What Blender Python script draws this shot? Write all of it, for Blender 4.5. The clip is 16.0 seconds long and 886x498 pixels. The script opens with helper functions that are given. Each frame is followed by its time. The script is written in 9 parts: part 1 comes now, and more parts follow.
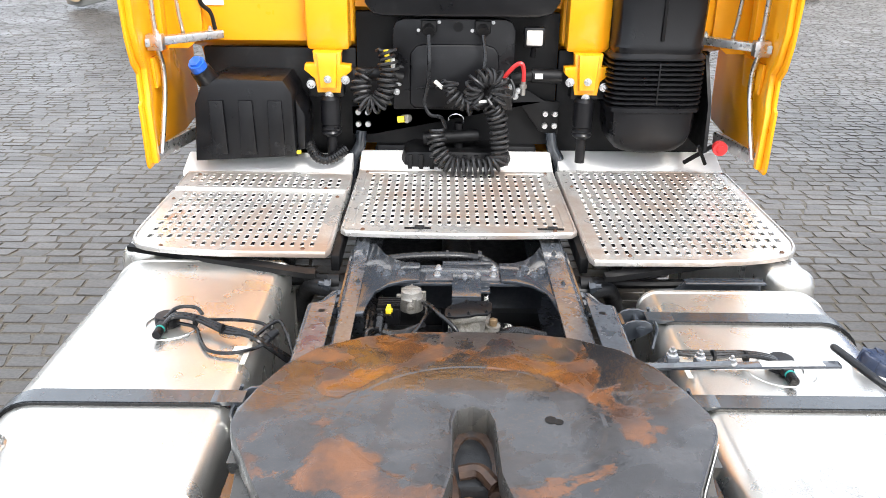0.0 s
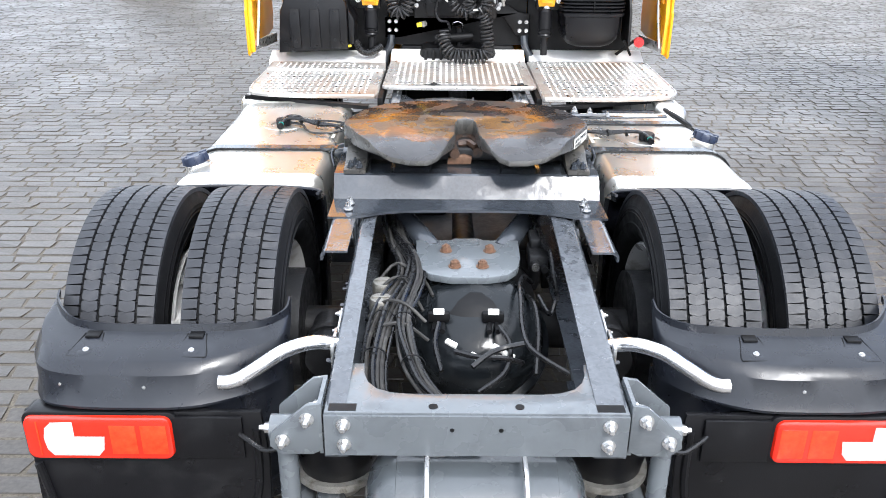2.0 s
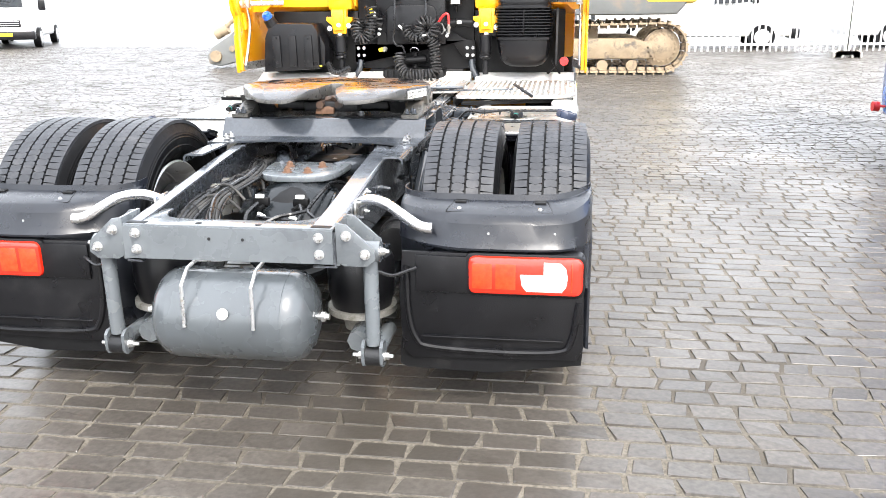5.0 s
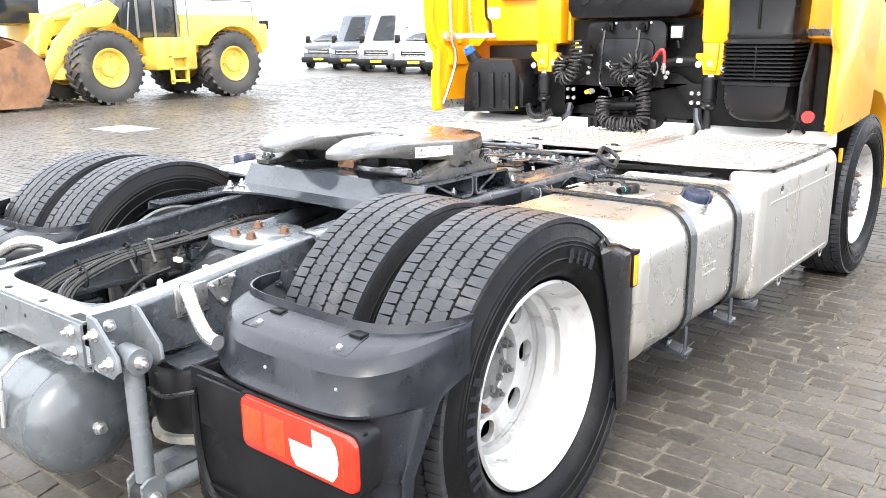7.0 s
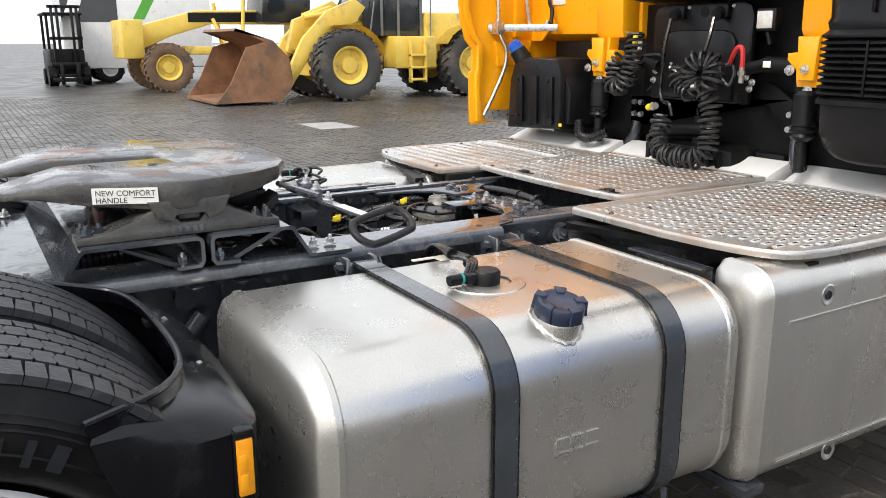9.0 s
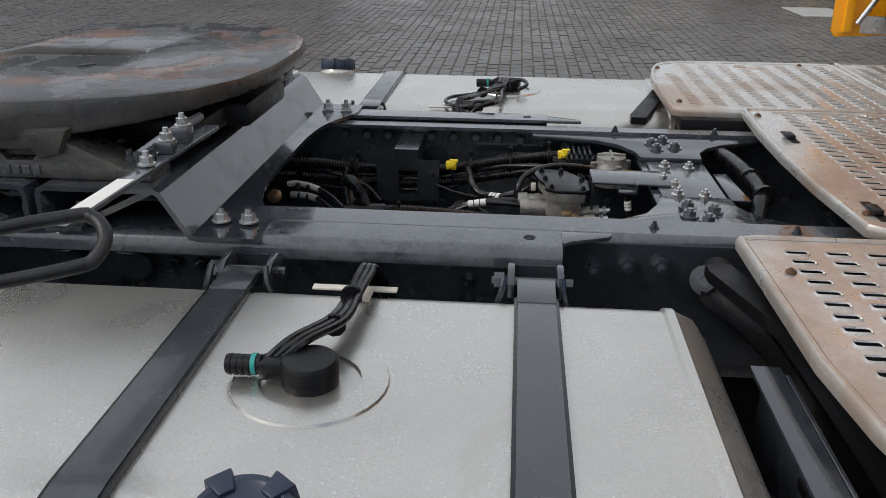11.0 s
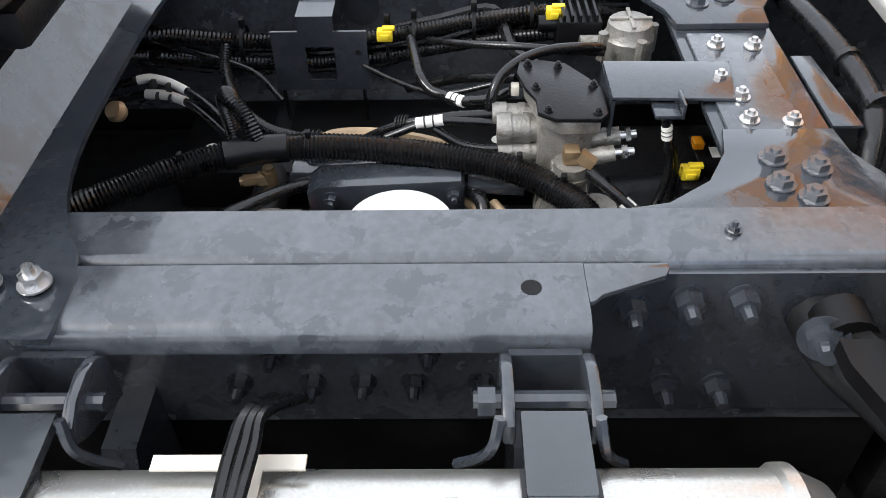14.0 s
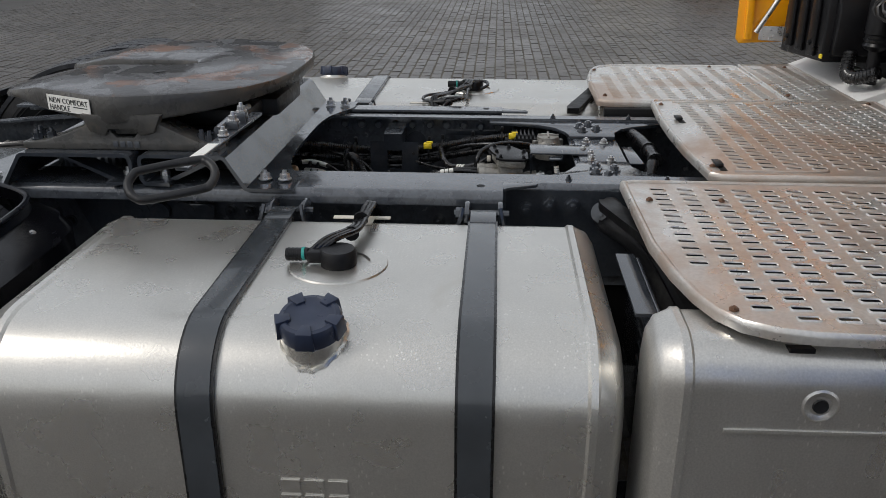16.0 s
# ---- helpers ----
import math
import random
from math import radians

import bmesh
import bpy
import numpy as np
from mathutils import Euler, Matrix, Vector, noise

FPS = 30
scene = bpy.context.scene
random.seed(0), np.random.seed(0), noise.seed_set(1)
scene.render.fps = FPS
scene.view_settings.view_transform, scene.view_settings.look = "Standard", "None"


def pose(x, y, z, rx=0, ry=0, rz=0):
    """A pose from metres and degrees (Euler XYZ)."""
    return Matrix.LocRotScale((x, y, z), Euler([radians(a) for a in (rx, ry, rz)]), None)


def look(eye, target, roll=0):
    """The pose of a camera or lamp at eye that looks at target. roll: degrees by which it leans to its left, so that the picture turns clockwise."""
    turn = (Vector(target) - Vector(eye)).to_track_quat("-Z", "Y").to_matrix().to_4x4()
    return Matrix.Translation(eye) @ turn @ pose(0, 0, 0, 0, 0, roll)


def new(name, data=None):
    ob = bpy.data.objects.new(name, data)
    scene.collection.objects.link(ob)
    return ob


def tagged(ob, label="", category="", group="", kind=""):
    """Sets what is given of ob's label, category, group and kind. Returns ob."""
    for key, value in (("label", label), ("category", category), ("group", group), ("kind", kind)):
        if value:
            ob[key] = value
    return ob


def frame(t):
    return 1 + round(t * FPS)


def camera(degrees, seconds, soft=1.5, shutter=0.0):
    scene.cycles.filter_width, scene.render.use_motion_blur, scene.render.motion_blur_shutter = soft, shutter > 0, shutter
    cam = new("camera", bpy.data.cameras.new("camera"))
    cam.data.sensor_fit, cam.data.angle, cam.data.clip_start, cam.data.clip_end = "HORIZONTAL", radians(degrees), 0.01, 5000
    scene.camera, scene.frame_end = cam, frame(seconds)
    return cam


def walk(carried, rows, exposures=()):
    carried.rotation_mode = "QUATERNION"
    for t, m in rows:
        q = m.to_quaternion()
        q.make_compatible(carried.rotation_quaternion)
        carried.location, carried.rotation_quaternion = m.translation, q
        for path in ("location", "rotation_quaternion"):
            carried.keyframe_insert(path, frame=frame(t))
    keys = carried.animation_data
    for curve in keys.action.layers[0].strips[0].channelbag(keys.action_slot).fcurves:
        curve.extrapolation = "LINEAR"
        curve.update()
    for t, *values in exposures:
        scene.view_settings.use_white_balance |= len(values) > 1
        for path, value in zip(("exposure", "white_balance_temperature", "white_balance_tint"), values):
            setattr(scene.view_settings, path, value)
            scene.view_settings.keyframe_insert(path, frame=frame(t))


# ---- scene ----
cam = camera(56.5, 16.0, soft=0.6)
PATH = [
    (0, (-0.073, -0.802, 2.09), (-0.064, 1.034, 1.296), 0.7),
    (0.5, (-0.086, -1.148, 2.06), (-0.081, 0.683, 1.254), 0.6),
    (1, (-0.101, -1.581, 2.044), (-0.101, 0.25, 1.239), 0.5),
    (1.5, (-0.076, -2.079, 2.053), (-0.081, -0.249, 1.247), 0.5),
    (1.9, (-0.098, -2.552, 2.005), (-0.097, -0.723, 1.195), 0.3),
    (2, (-0.088, -2.654, 1.996), (-0.088, -0.826, 1.184), 0.4),
    (2.5, (-0.051, -3.206, 1.828), (-0.058, -1.335, 1.121), 0.1),
    (3, (0.011, -3.689, 1.698), (-0.003, -1.78, 1.103), 0.1),
    (3.5, (0.129, -3.952, 1.619), (0.107, -2.041, 1.03), -0.1),
    (4, (0.457, -3.996, 1.582), (0.427, -2.086, 0.99), -0.4),
    (4.2, (0.596, -3.962, 1.551), (0.552, -2.053, 0.956), -0.6),
    (6.3, (2.065, -2.535, 1.535), (1.141, -0.84, 1.012), -0.3),
    (6.5, (2.195, -2.365, 1.54), (1.181, -0.718, 1.028), -0.4),
    (7, (2.44, -1.922, 1.506), (1.21, -0.427, 1.007), -0.6),
    (7.5, (2.533, -1.383, 1.507), (1.185, 0.006, 1.007), -0.5),
    (8, (2.579, -0.875, 1.511), (1.133, 0.413, 1.013), -0.4),
    (8.5, (2.557, -0.341, 1.497), (0.996, 0.807, 1.002), -0.3),
    (9, (2.513, 0.13, 1.446), (0.84, 1.109, 0.955), -0.2),
    (9.2, (2.468, 0.322, 1.471), (0.736, 1.189, 0.973), -0.1),
    (11.3, (1.602, 1.488, 1.394), (-0.202, 1.233, 0.569), 0.5),
    (11.5, (1.49, 1.499, 1.379), (-0.289, 1.212, 0.51), 0.8),
    (12, (1.186, 1.529, 1.401), (-0.513, 1.183, 0.403), 0.2),
    (12.5, (0.94, 1.461, 1.388), (-0.62, 1.124, 0.182), -0.8),
    (13, (0.805, 1.386, 1.382), (-0.646, 1.175, 0.021), -1.0),
    (13.5, (0.806, 1.361, 1.413), (-0.602, 1.282, -0.005), -1.1),
    (14, (1.014, 1.397, 1.476), (-0.459, 1.374, 0.122), -1.0),
    (14.4, (1.311, 1.437, 1.479), (-0.339, 1.44, 0.35), 0.1),
    (14.5, (1.376, 1.441, 1.495), (-0.299, 1.439, 0.402), 0.0),
    (15, (1.737, 1.452, 1.498), (-0.048, 1.413, 0.596), 0.1),
    (15.5, (2.071, 1.457, 1.521), (0.247, 1.377, 0.703), -0.0),
    (16, (2.397, 1.508, 1.522), (0.549, 1.388, 0.767), -0.1),
]
EXPOSURE = [(0, 1.3, 6300, 10), (1.0, 1.45, 6100, 10), (1.5, 1.5, 6050, 10), (2.2, 1.45, 6100, 10), (2.6, 1.25, 6300, 10), (3.1, 1.2, 6400, 10), (3.6, 1.55, 6450, 10), (4.2, 1.9, 6500, 10), (6.5, 2.1, 6500, 10), (7.5, 2.1, 6500, 10),
            (8.0, 2.15, 6500, 10), (8.5, 1.65, 6500, 10), (9, 0.6, 6600, 10), (9.2, 0.4, 6600, 10), (11.3, -0.3, 6350, 10), (11.7, -0.15, 6250, 10), (12, 0.35, 6200, 10), (12.5, 1.1, 6200, 10), (13, 0.85, 6050, 10), (13.5, 0.6, 6050, 10),
            (14, 0.95, 6300, 10), (14.5, 1.3, 6600, 10), (15, 0.6, 6550, 10), (15.5, 0.0, 6500, 10), (16, -0.4, 6450, 10)]
walk(cam, [(t, look(e, g, r)) for t, e, g, r in PATH], EXPOSURE)


# ---------- light ----------
world = bpy.data.worlds.new("overcast_sky")
scene.world = world
world.use_nodes = True
wn = world.node_tree.nodes
sky = wn.new("ShaderNodeTexSky")
sky.sky_type = "NISHITA"
sky.sun_disc = False
sky.sun_elevation, sky.sun_rotation = radians(46), radians(157)
sky.air_density, sky.dust_density, sky.ozone_density = 1.0, 4.0, 1.0
haze = wn.new("ShaderNodeMixRGB")
haze.inputs[0].default_value = 0.72
haze.inputs[2].default_value = (8.6, 8.9, 9.3, 1)
world.node_tree.links.new(sky.outputs[0], haze.inputs[1])
world.node_tree.links.new(haze.outputs[0], wn["Background"].inputs[0])
wn["Background"].inputs[1].default_value = 0.13
sun = new("sun", bpy.data.lights.new("sun", "SUN"))
sun.data.energy, sun.data.angle, sun.data.color = 1.3, radians(14), (1.0, 0.97, 0.92)
sun.matrix_world = look((3, -7, 8), (0, 0, 0))

# ---------- mesh helpers ----------


def box(bm, lo, hi, r=0.0, seg=2):
    """An upright box from corner lo to corner hi, its edges rounded by r."""
    c = [(a + b) / 2 for a, b in zip(lo, hi)]
    s = [abs(b - a) for a, b in zip(lo, hi)]
    made = bmesh.ops.create_cube(bm, size=1, matrix=Matrix.Translation(c) @ Matrix.Diagonal((*s, 1)))
    if r:
        edges = list({e for v in made["verts"] for e in v.link_edges})
        bmesh.ops.bevel(bm, geom=edges, offset=r, segments=seg, profile=0.5, affect="EDGES")


def prism(bm, pts, axis, a, b, r=0.0):
    """A polygon pushed along an axis from a to b; pts are (y, z), (x, z) or (x, y)."""
    def place(p, d):
        return {"x": (d, p[0], p[1]), "y": (p[0], d, p[1]), "z": (p[0], p[1], d)}[axis]
    lo = [bm.verts.new(place(p, a)) for p in pts]
    hi = [bm.verts.new(place(p, b)) for p in pts]
    faces = [bm.faces.new(lo), bm.faces.new(hi[::-1])]
    n = len(pts)
    for i in range(n):
        faces.append(bm.faces.new((lo[i], hi[i], hi[(i + 1) % n], lo[(i + 1) % n])))
    bmesh.ops.recalc_face_normals(bm, faces=faces)
    if r:
        edges = list({e for f in faces[:2] for e in f.edges})
        bmesh.ops.bevel(bm, geom=edges, offset=r, segments=2, profile=0.5, affect="EDGES")


def frame_of(d):
    d = Vector(d).normalized()
    side = d.orthogonal().normalized()
    return d, side, d.cross(side)


def rod(bm, p, q, r, seg=12, r2=None):
    """A round or tapered bar from p to q."""
    p, q = Vector(p), Vector(q)
    r2 = r if r2 is None else r2
    d, u, v = frame_of(q - p)
    rings = [[bm.verts.new(c + (u * math.cos(k) + v * math.sin(k)) * s) for k in (2 * math.pi * i / seg for i in range(seg))]
             for c, s in ((p, r), (q, r2))]
    for i in range(seg):
        j = (i + 1) % seg
        bm.faces.new((rings[0][i], rings[0][j], rings[1][j], rings[1][i]))
    bm.faces.new(rings[0][::-1])
    bm.faces.new(rings[1])


def smooth_line(pts, steps=6):
    """Points along a curve through pts."""
    pts = [Vector(p) for p in pts]
    ext = [2 * pts[0] - pts[1]] + pts + [2 * pts[-1] - pts[-2]]
    out = []
    for i in range(1, len(ext) - 2):
        a, b, c, d = ext[i - 1:i + 3]
        for k in range(steps):
            t = k / steps
            out.append(0.5 * ((2 * b) + (c - a) * t + (2 * a - 5 * b + 4 * c - d) * t * t + (3 * b - a - 3 * c + d) * t ** 3))
    return out + [pts[-1]]


def sweep(bm, pts, r, seg=8, ribs=0.0, squash=None):
    """A pipe or cable along pts; ribs: rise of the rings of a corrugated hose."""
    pts = [Vector(p) for p in pts]
    u = None
    rings = []
    for i, p in enumerate(pts):
        d = (pts[min(i + 1, len(pts) - 1)] - pts[max(i - 1, 0)]).normalized()
        if u is None:
            u = d.orthogonal().normalized()
        u = (u - d * u.dot(d)).normalized()
        v = d.cross(u)
        s = r + (ribs if i % 2 else 0)
        rings.append([bm.verts.new(p + (u * math.cos(k) + v * math.sin(k)) * s) for k in (2 * math.pi * j / seg for j in range(seg))])
    for a, b in zip(rings, rings[1:]):
        for j in range(seg):
            bm.faces.new((a[j], a[(j + 1) % seg], b[(j + 1) % seg], b[j]))
    bm.faces.new(rings[0][::-1])
    bm.faces.new(rings[-1])


def cable(bm, pts, r, seg=7, steps=6):
    sweep(bm, smooth_line(pts, steps), r, seg)


def hose(bm, pts, r, pitch=0.008):
    """A corrugated hose through pts."""
    line = smooth_line(pts, 120)
    out, gone = [line[0]], 0.0
    for a, b in zip(line, line[1:]):
        gone += (b - a).length
        if gone >= pitch / 2:
            out.append(b)
            gone = 0.0
    sweep(bm, out, r, 12, ribs=r * 0.15)


def turned(bm, profile, centre, axis, seg=32):
    """A turned solid: profile of (radius, distance along the axis)."""
    d, u, v = frame_of(axis)
    c = Vector(centre)
    rings = []
    for r, h in profile:
        if r < 1e-5:
            rings.append([bm.verts.new(c + d * h)])
        else:
            rings.append([bm.verts.new(c + d * h + (u * math.cos(k) + v * math.sin(k)) * r) for k in (2 * math.pi * i / seg for i in range(seg))])
    for a, b in zip(rings, rings[1:]):
        for i in range(seg):
            j = (i + 1) % seg
            if len(a) == 1 and len(b) > 1:
                bm.faces.new((a[0], b[i], b[j]))
            elif len(b) == 1 and len(a) > 1:
                bm.faces.new((a[i], b[0], a[j]))
            elif len(a) > 1:
                bm.faces.new((a[i], b[i], b[j], a[j]))


def bolt(bm, p, d, r=0.012, h=0.012, stub=0.0):
    """A hexagon head or nut on its washer, with a stub of thread, pointing along d."""
    p, d = Vector(p), Vector(d).normalized()
    rod(bm, p, p + d * 0.0025, r * 1.32, 14)
    rod(bm, p + d * 0.0025, p + d * (0.003 + h), r, 6, r * 0.96)
    rod(bm, p + d * (0.003 + h), p + d * (0.005 + h + stub), r * 0.55, 8, r * 0.45)


def grid_sheet(bm, f, nu, nv, thick=0.0):
    """A sheet of nu by nv cells through f(u, v), u and v from 0 to 1."""
    vs = [[bm.verts.new(f(i / nu, j / nv)) for j in range(nv + 1)] for i in range(nu + 1)]
    faces = [bm.faces.new((vs[i][j], vs[i + 1][j], vs[i + 1][j + 1], vs[i][j + 1])) for i in range(nu) for j in range(nv)]
    if thick:
        bmesh.ops.recalc_face_normals(bm, faces=faces)
        bmesh.ops.solidify(bm, geom=faces, thickness=thick)


def mirror_x(bm):
    bmesh.ops.scale(bm, vec=(-1, 1, 1), verts=bm.verts)
    bmesh.ops.reverse_faces(bm, faces=bm.faces)


def to_mesh(name, bm, material, angle=38):
    bmesh.ops.recalc_face_normals(bm, faces=bm.faces)
    me = bpy.data.meshes.new(name)
    bm.to_mesh(me)
    bm.free()
    me.materials.append(material)
    me.polygons.foreach_set("use_smooth", [True] * len(me.polygons))
    me.set_sharp_from_angle(angle=radians(angle))
    return me


APART = {"hole", "dimple", "panel_screw", "crease", "step_slot", "fender", "cab_post", "tine", "cast_mark", "arm_marking", "sidewall_lettering", "small_print", "stay_rod", "duct_groove", "grille_bar", "speed_sensor", "embossed_mark", "cable_sleeve", "cab_wall_recess", "underside_rib", "coupling", "sensor_plate", "cable_tie", "marker_frame", "drain_valve"}


def islands(bm):
    """The loose pieces of a bmesh, each as a bmesh of its own."""
    left = set(bm.faces)
    while left:
        todo, group = [left.pop()], []
        while todo:
            f = todo.pop()
            group.append(f)
            for v in f.verts:
                for g in v.link_faces:
                    if g in left:
                        left.remove(g)
                        todo.append(g)
        piece, made = bmesh.new(), {}
        for f in sorted(group, key=lambda f: f.index):
            for v in f.verts:
                if v not in made:
                    made[v] = piece.verts.new(v.co)
            piece.faces.new([made[v] for v in f.verts])
        yield piece


def part(name, bm, material, parent, label="", angle=38):
    """Links a bmesh as one mesh object under a thing or a part; pieces that come apart are linked one by one."""
    if name in APART:
        bm.faces.index_update()
        bm.faces.ensure_lookup_table()
        for piece in islands(bm):
            ob = new(name, to_mesh(name, piece, material, angle))
            ob.parent = parent
            tagged(ob, label)
        bm.free()
        return ob
    ob = new(name, to_mesh(name, bm, material, angle))
    ob.parent = parent
    return tagged(ob, label)


BOLT_MESHES = {}


def bolts(parent, places, d, r=0.012, h=0.012, stub=0.0, material=None, name="bolt"):
    """Bolt heads or nuts, each an object of its own on one shared mesh."""
    key = (tuple(d), r, h, stub, material.name)
    if key not in BOLT_MESHES:
        bm = bmesh.new()
        bolt(bm, (0, 0, 0), d, r, h, stub)
        BOLT_MESHES[key] = to_mesh(name, bm, material)
    for p in places:
        ob = new(name, BOLT_MESHES[key])
        ob.location = p
        ob.parent = parent


def thing(name, label, category, group="", at=(0, 0, 0)):
    ob = new(name)
    ob.location = at
    ob.empty_display_size = 0.2
    return tagged(ob, label, category, group)


def setting(name, bm, material, label, category):
    return tagged(new(name, to_mesh(name, bm, material)), label, category, kind="structure")


BM = bmesh.new

# ---------- materials ----------


def mat(name, colour, rough=0.5, metal=0.0, vary=0.15, scale=6.0, stain=None, amount=0.0, stain_scale=3.0, bump=0.0, bump_scale=60.0,
        rough_vary=0.12, fine=0.0, fine_scale=180.0, stain_rough=None, streak=1.0, coat=0.0, spec=0.5, each=0.0, speck=None, rust=None, deep=0.004, crisp=0.0):
    """A surface: base colour with broad variation, stains with soft edges, fine speckle, relief."""
    m = bpy.data.materials.new(name)
    m.use_nodes = True
    nt = m.node_tree
    b = nt.nodes["Principled BSDF"]
    link = nt.links.new

    def node(kind, **kw):
        n = nt.nodes.new(kind)
        for k, v in kw.items():
            n.inputs[k].default_value = v
        return n
    co = node("ShaderNodeTexCoord")
    mp = node("ShaderNodeMapping")
    mp.inputs["Scale"].default_value = (1, 1, 1 / streak)
    place = node("ShaderNodeNewGeometry").outputs["Position"] if each else co.outputs["Object"]
    link(place, mp.inputs["Vector"])
    broad = node("ShaderNodeTexNoise", Scale=scale, Detail=5.0, Roughness=0.6)
    link(mp.outputs[0], broad.inputs["Vector"])
    dark = tuple(max(0.0, c * (1 - vary)) for c in colour)
    light = tuple(min(1.0, c * (1 + vary)) for c in colour)
    ramp = node("ShaderNodeValToRGB")
    ramp.color_ramp.elements[0].position, ramp.color_ramp.elements[1].position = 0.3, 0.7
    ramp.color_ramp.elements[0].color, ramp.color_ramp.elements[1].color = (*dark, 1), (*light, 1)
    link(broad.outputs[0], ramp.inputs[0])
    col = ramp.outputs[0]
    if each:
        info = node("ShaderNodeObjectInfo")
        geo = node("ShaderNodeNewGeometry")
        both = node("ShaderNodeMath")
        link(info.outputs["Random"], both.inputs[0])
        link(geo.outputs["Random Per Island"], both.inputs[1])
        frac = node("ShaderNodeMath")
        frac.operation = "FRACT"
        link(both.outputs[0], frac.inputs[0])
        rng = node("ShaderNodeMapRange")
        rng.inputs["To Min"].default_value, rng.inputs["To Max"].default_value = 1 - each, 1 + each
        link(frac.outputs[0], rng.inputs[0])
        mul = node("ShaderNodeVectorMath")
        mul.operation = "SCALE"
        link(col, mul.inputs[0])
        link(rng.outputs[0], mul.inputs["Scale"])
        col = mul.outputs[0]
    if fine:
        sp = node("ShaderNodeTexNoise", Scale=fine_scale, Detail=2.0)
        link(place, sp.inputs["Vector"])
        rg = node("ShaderNodeMapRange")
        rg.inputs["From Min"].default_value, rg.inputs["From Max"].default_value = 0.3, 0.7
        rg.inputs["To Min"].default_value, rg.inputs["To Max"].default_value = 1 - fine, 1 + fine
        link(sp.outputs[0], rg.inputs[0])
        mul = node("ShaderNodeVectorMath")
        mul.operation = "SCALE"
        link(col, mul.inputs[0])
        link(rg.outputs[0], mul.inputs["Scale"])
        col = mul.outputs[0]
    rr = node("ShaderNodeMapRange")
    rr.inputs["To Min"].default_value, rr.inputs["To Max"].default_value = max(0.02, rough - rough_vary), min(1, rough + rough_vary)
    rr.inputs["From Min"].default_value, rr.inputs["From Max"].default_value = 0.3, 0.7
    ro = node("ShaderNodeTexNoise", Scale=scale * 2.7, Detail=4.0)
    link(mp.outputs[0], ro.inputs["Vector"])
    link(ro.outputs[0], rr.inputs[0])
    rough_out = rr.outputs[0]
    if stain:
        st = node("ShaderNodeTexNoise", Scale=stain_scale, Detail=8.0, Roughness=0.65, Distortion=0.4)
        link(mp.outputs[0], st.inputs["Vector"])
        sr = node("ShaderNodeMapRange")
        sr.inputs["From Min"].default_value, sr.inputs["From Max"].default_value = 0.66 - 0.35 * amount, 0.66 - 0.35 * amount + (crisp or 0.10 + 0.05 * amount)
        link(st.outputs[0], sr.inputs[0])
        mx = node("ShaderNodeMixRGB")
        link(sr.outputs[0], mx.inputs[0])
        link(col, mx.inputs[1])
        mx.inputs[2].default_value = (*stain, 1)
        col = mx.outputs[0]
        if stain_rough is not None:
            mr = node("ShaderNodeMixRGB")
            link(sr.outputs[0], mr.inputs[0])
            link(rough_out, mr.inputs[1])
            mr.inputs[2].default_value = (stain_rough,) * 3 + (1,)
            rough_out = mr.outputs[0]
    if rust:
        rn = node("ShaderNodeTexNoise", Scale=4.0, Detail=7.0, Roughness=0.65)
        link(co.outputs["Object"], rn.inputs["Vector"])
        rm = node("ShaderNodeMapRange")
        rm.inputs["From Min"].default_value, rm.inputs["From Max"].default_value = 0.655, 0.75
        link(rn.outputs[0], rm.inputs[0])
        mx = node("ShaderNodeMixRGB")
        link(rm.outputs[0], mx.inputs[0])
        link(col, mx.inputs[1])
        mx.inputs[2].default_value = (*rust, 1)
        col = mx.outputs[0]
    if speck:
        stretch = node("ShaderNodeMapping")
        stretch.inputs["Scale"].default_value = (1, 1, 0.4)
        link(co.outputs["Object"], stretch.inputs["Vector"])
        cell = node("ShaderNodeTexVoronoi", Scale=120.0)
        link(stretch.outputs[0], cell.inputs["Vector"])
        dot = node("ShaderNodeMapRange")
        dot.inputs["From Min"].default_value, dot.inputs["From Max"].default_value = 0.24, 0.12
        link(cell.outputs["Distance"], dot.inputs[0])
        where = node("ShaderNodeTexNoise", Scale=9.0, Detail=3.0)
        link(co.outputs["Object"], where.inputs["Vector"])
        gate = node("ShaderNodeMapRange")
        gate.inputs["From Min"].default_value, gate.inputs["From Max"].default_value = 0.44, 0.62
        gate.inputs["To Max"].default_value = 0.6
        link(where.outputs[0], gate.inputs[0])
        much = node("ShaderNodeMath")
        much.operation = "MULTIPLY"
        link(dot.outputs[0], much.inputs[0])
        link(gate.outputs[0], much.inputs[1])
        mx = node("ShaderNodeMixRGB")
        link(much.outputs[0], mx.inputs[0])
        link(col, mx.inputs[1])
        mx.inputs[2].default_value = (*speck, 1)
        col = mx.outputs[0]
    link(col, b.inputs["Base Color"])
    link(rough_out, b.inputs["Roughness"])
    b.inputs["Metallic"].default_value = metal
    b.inputs["Specular IOR Level"].default_value = spec
    b.inputs["Coat Weight"].default_value = coat
    if bump:
        bn = node("ShaderNodeTexNoise", Scale=bump_scale, Detail=4.0)
        link(place, bn.inputs["Vector"])
        bp = node("ShaderNodeBump", Strength=bump, Distance=deep)
        link(bn.outputs[0], bp.inputs["Height"])
        link(bp.outputs[0], b.inputs["Normal"])
    return m


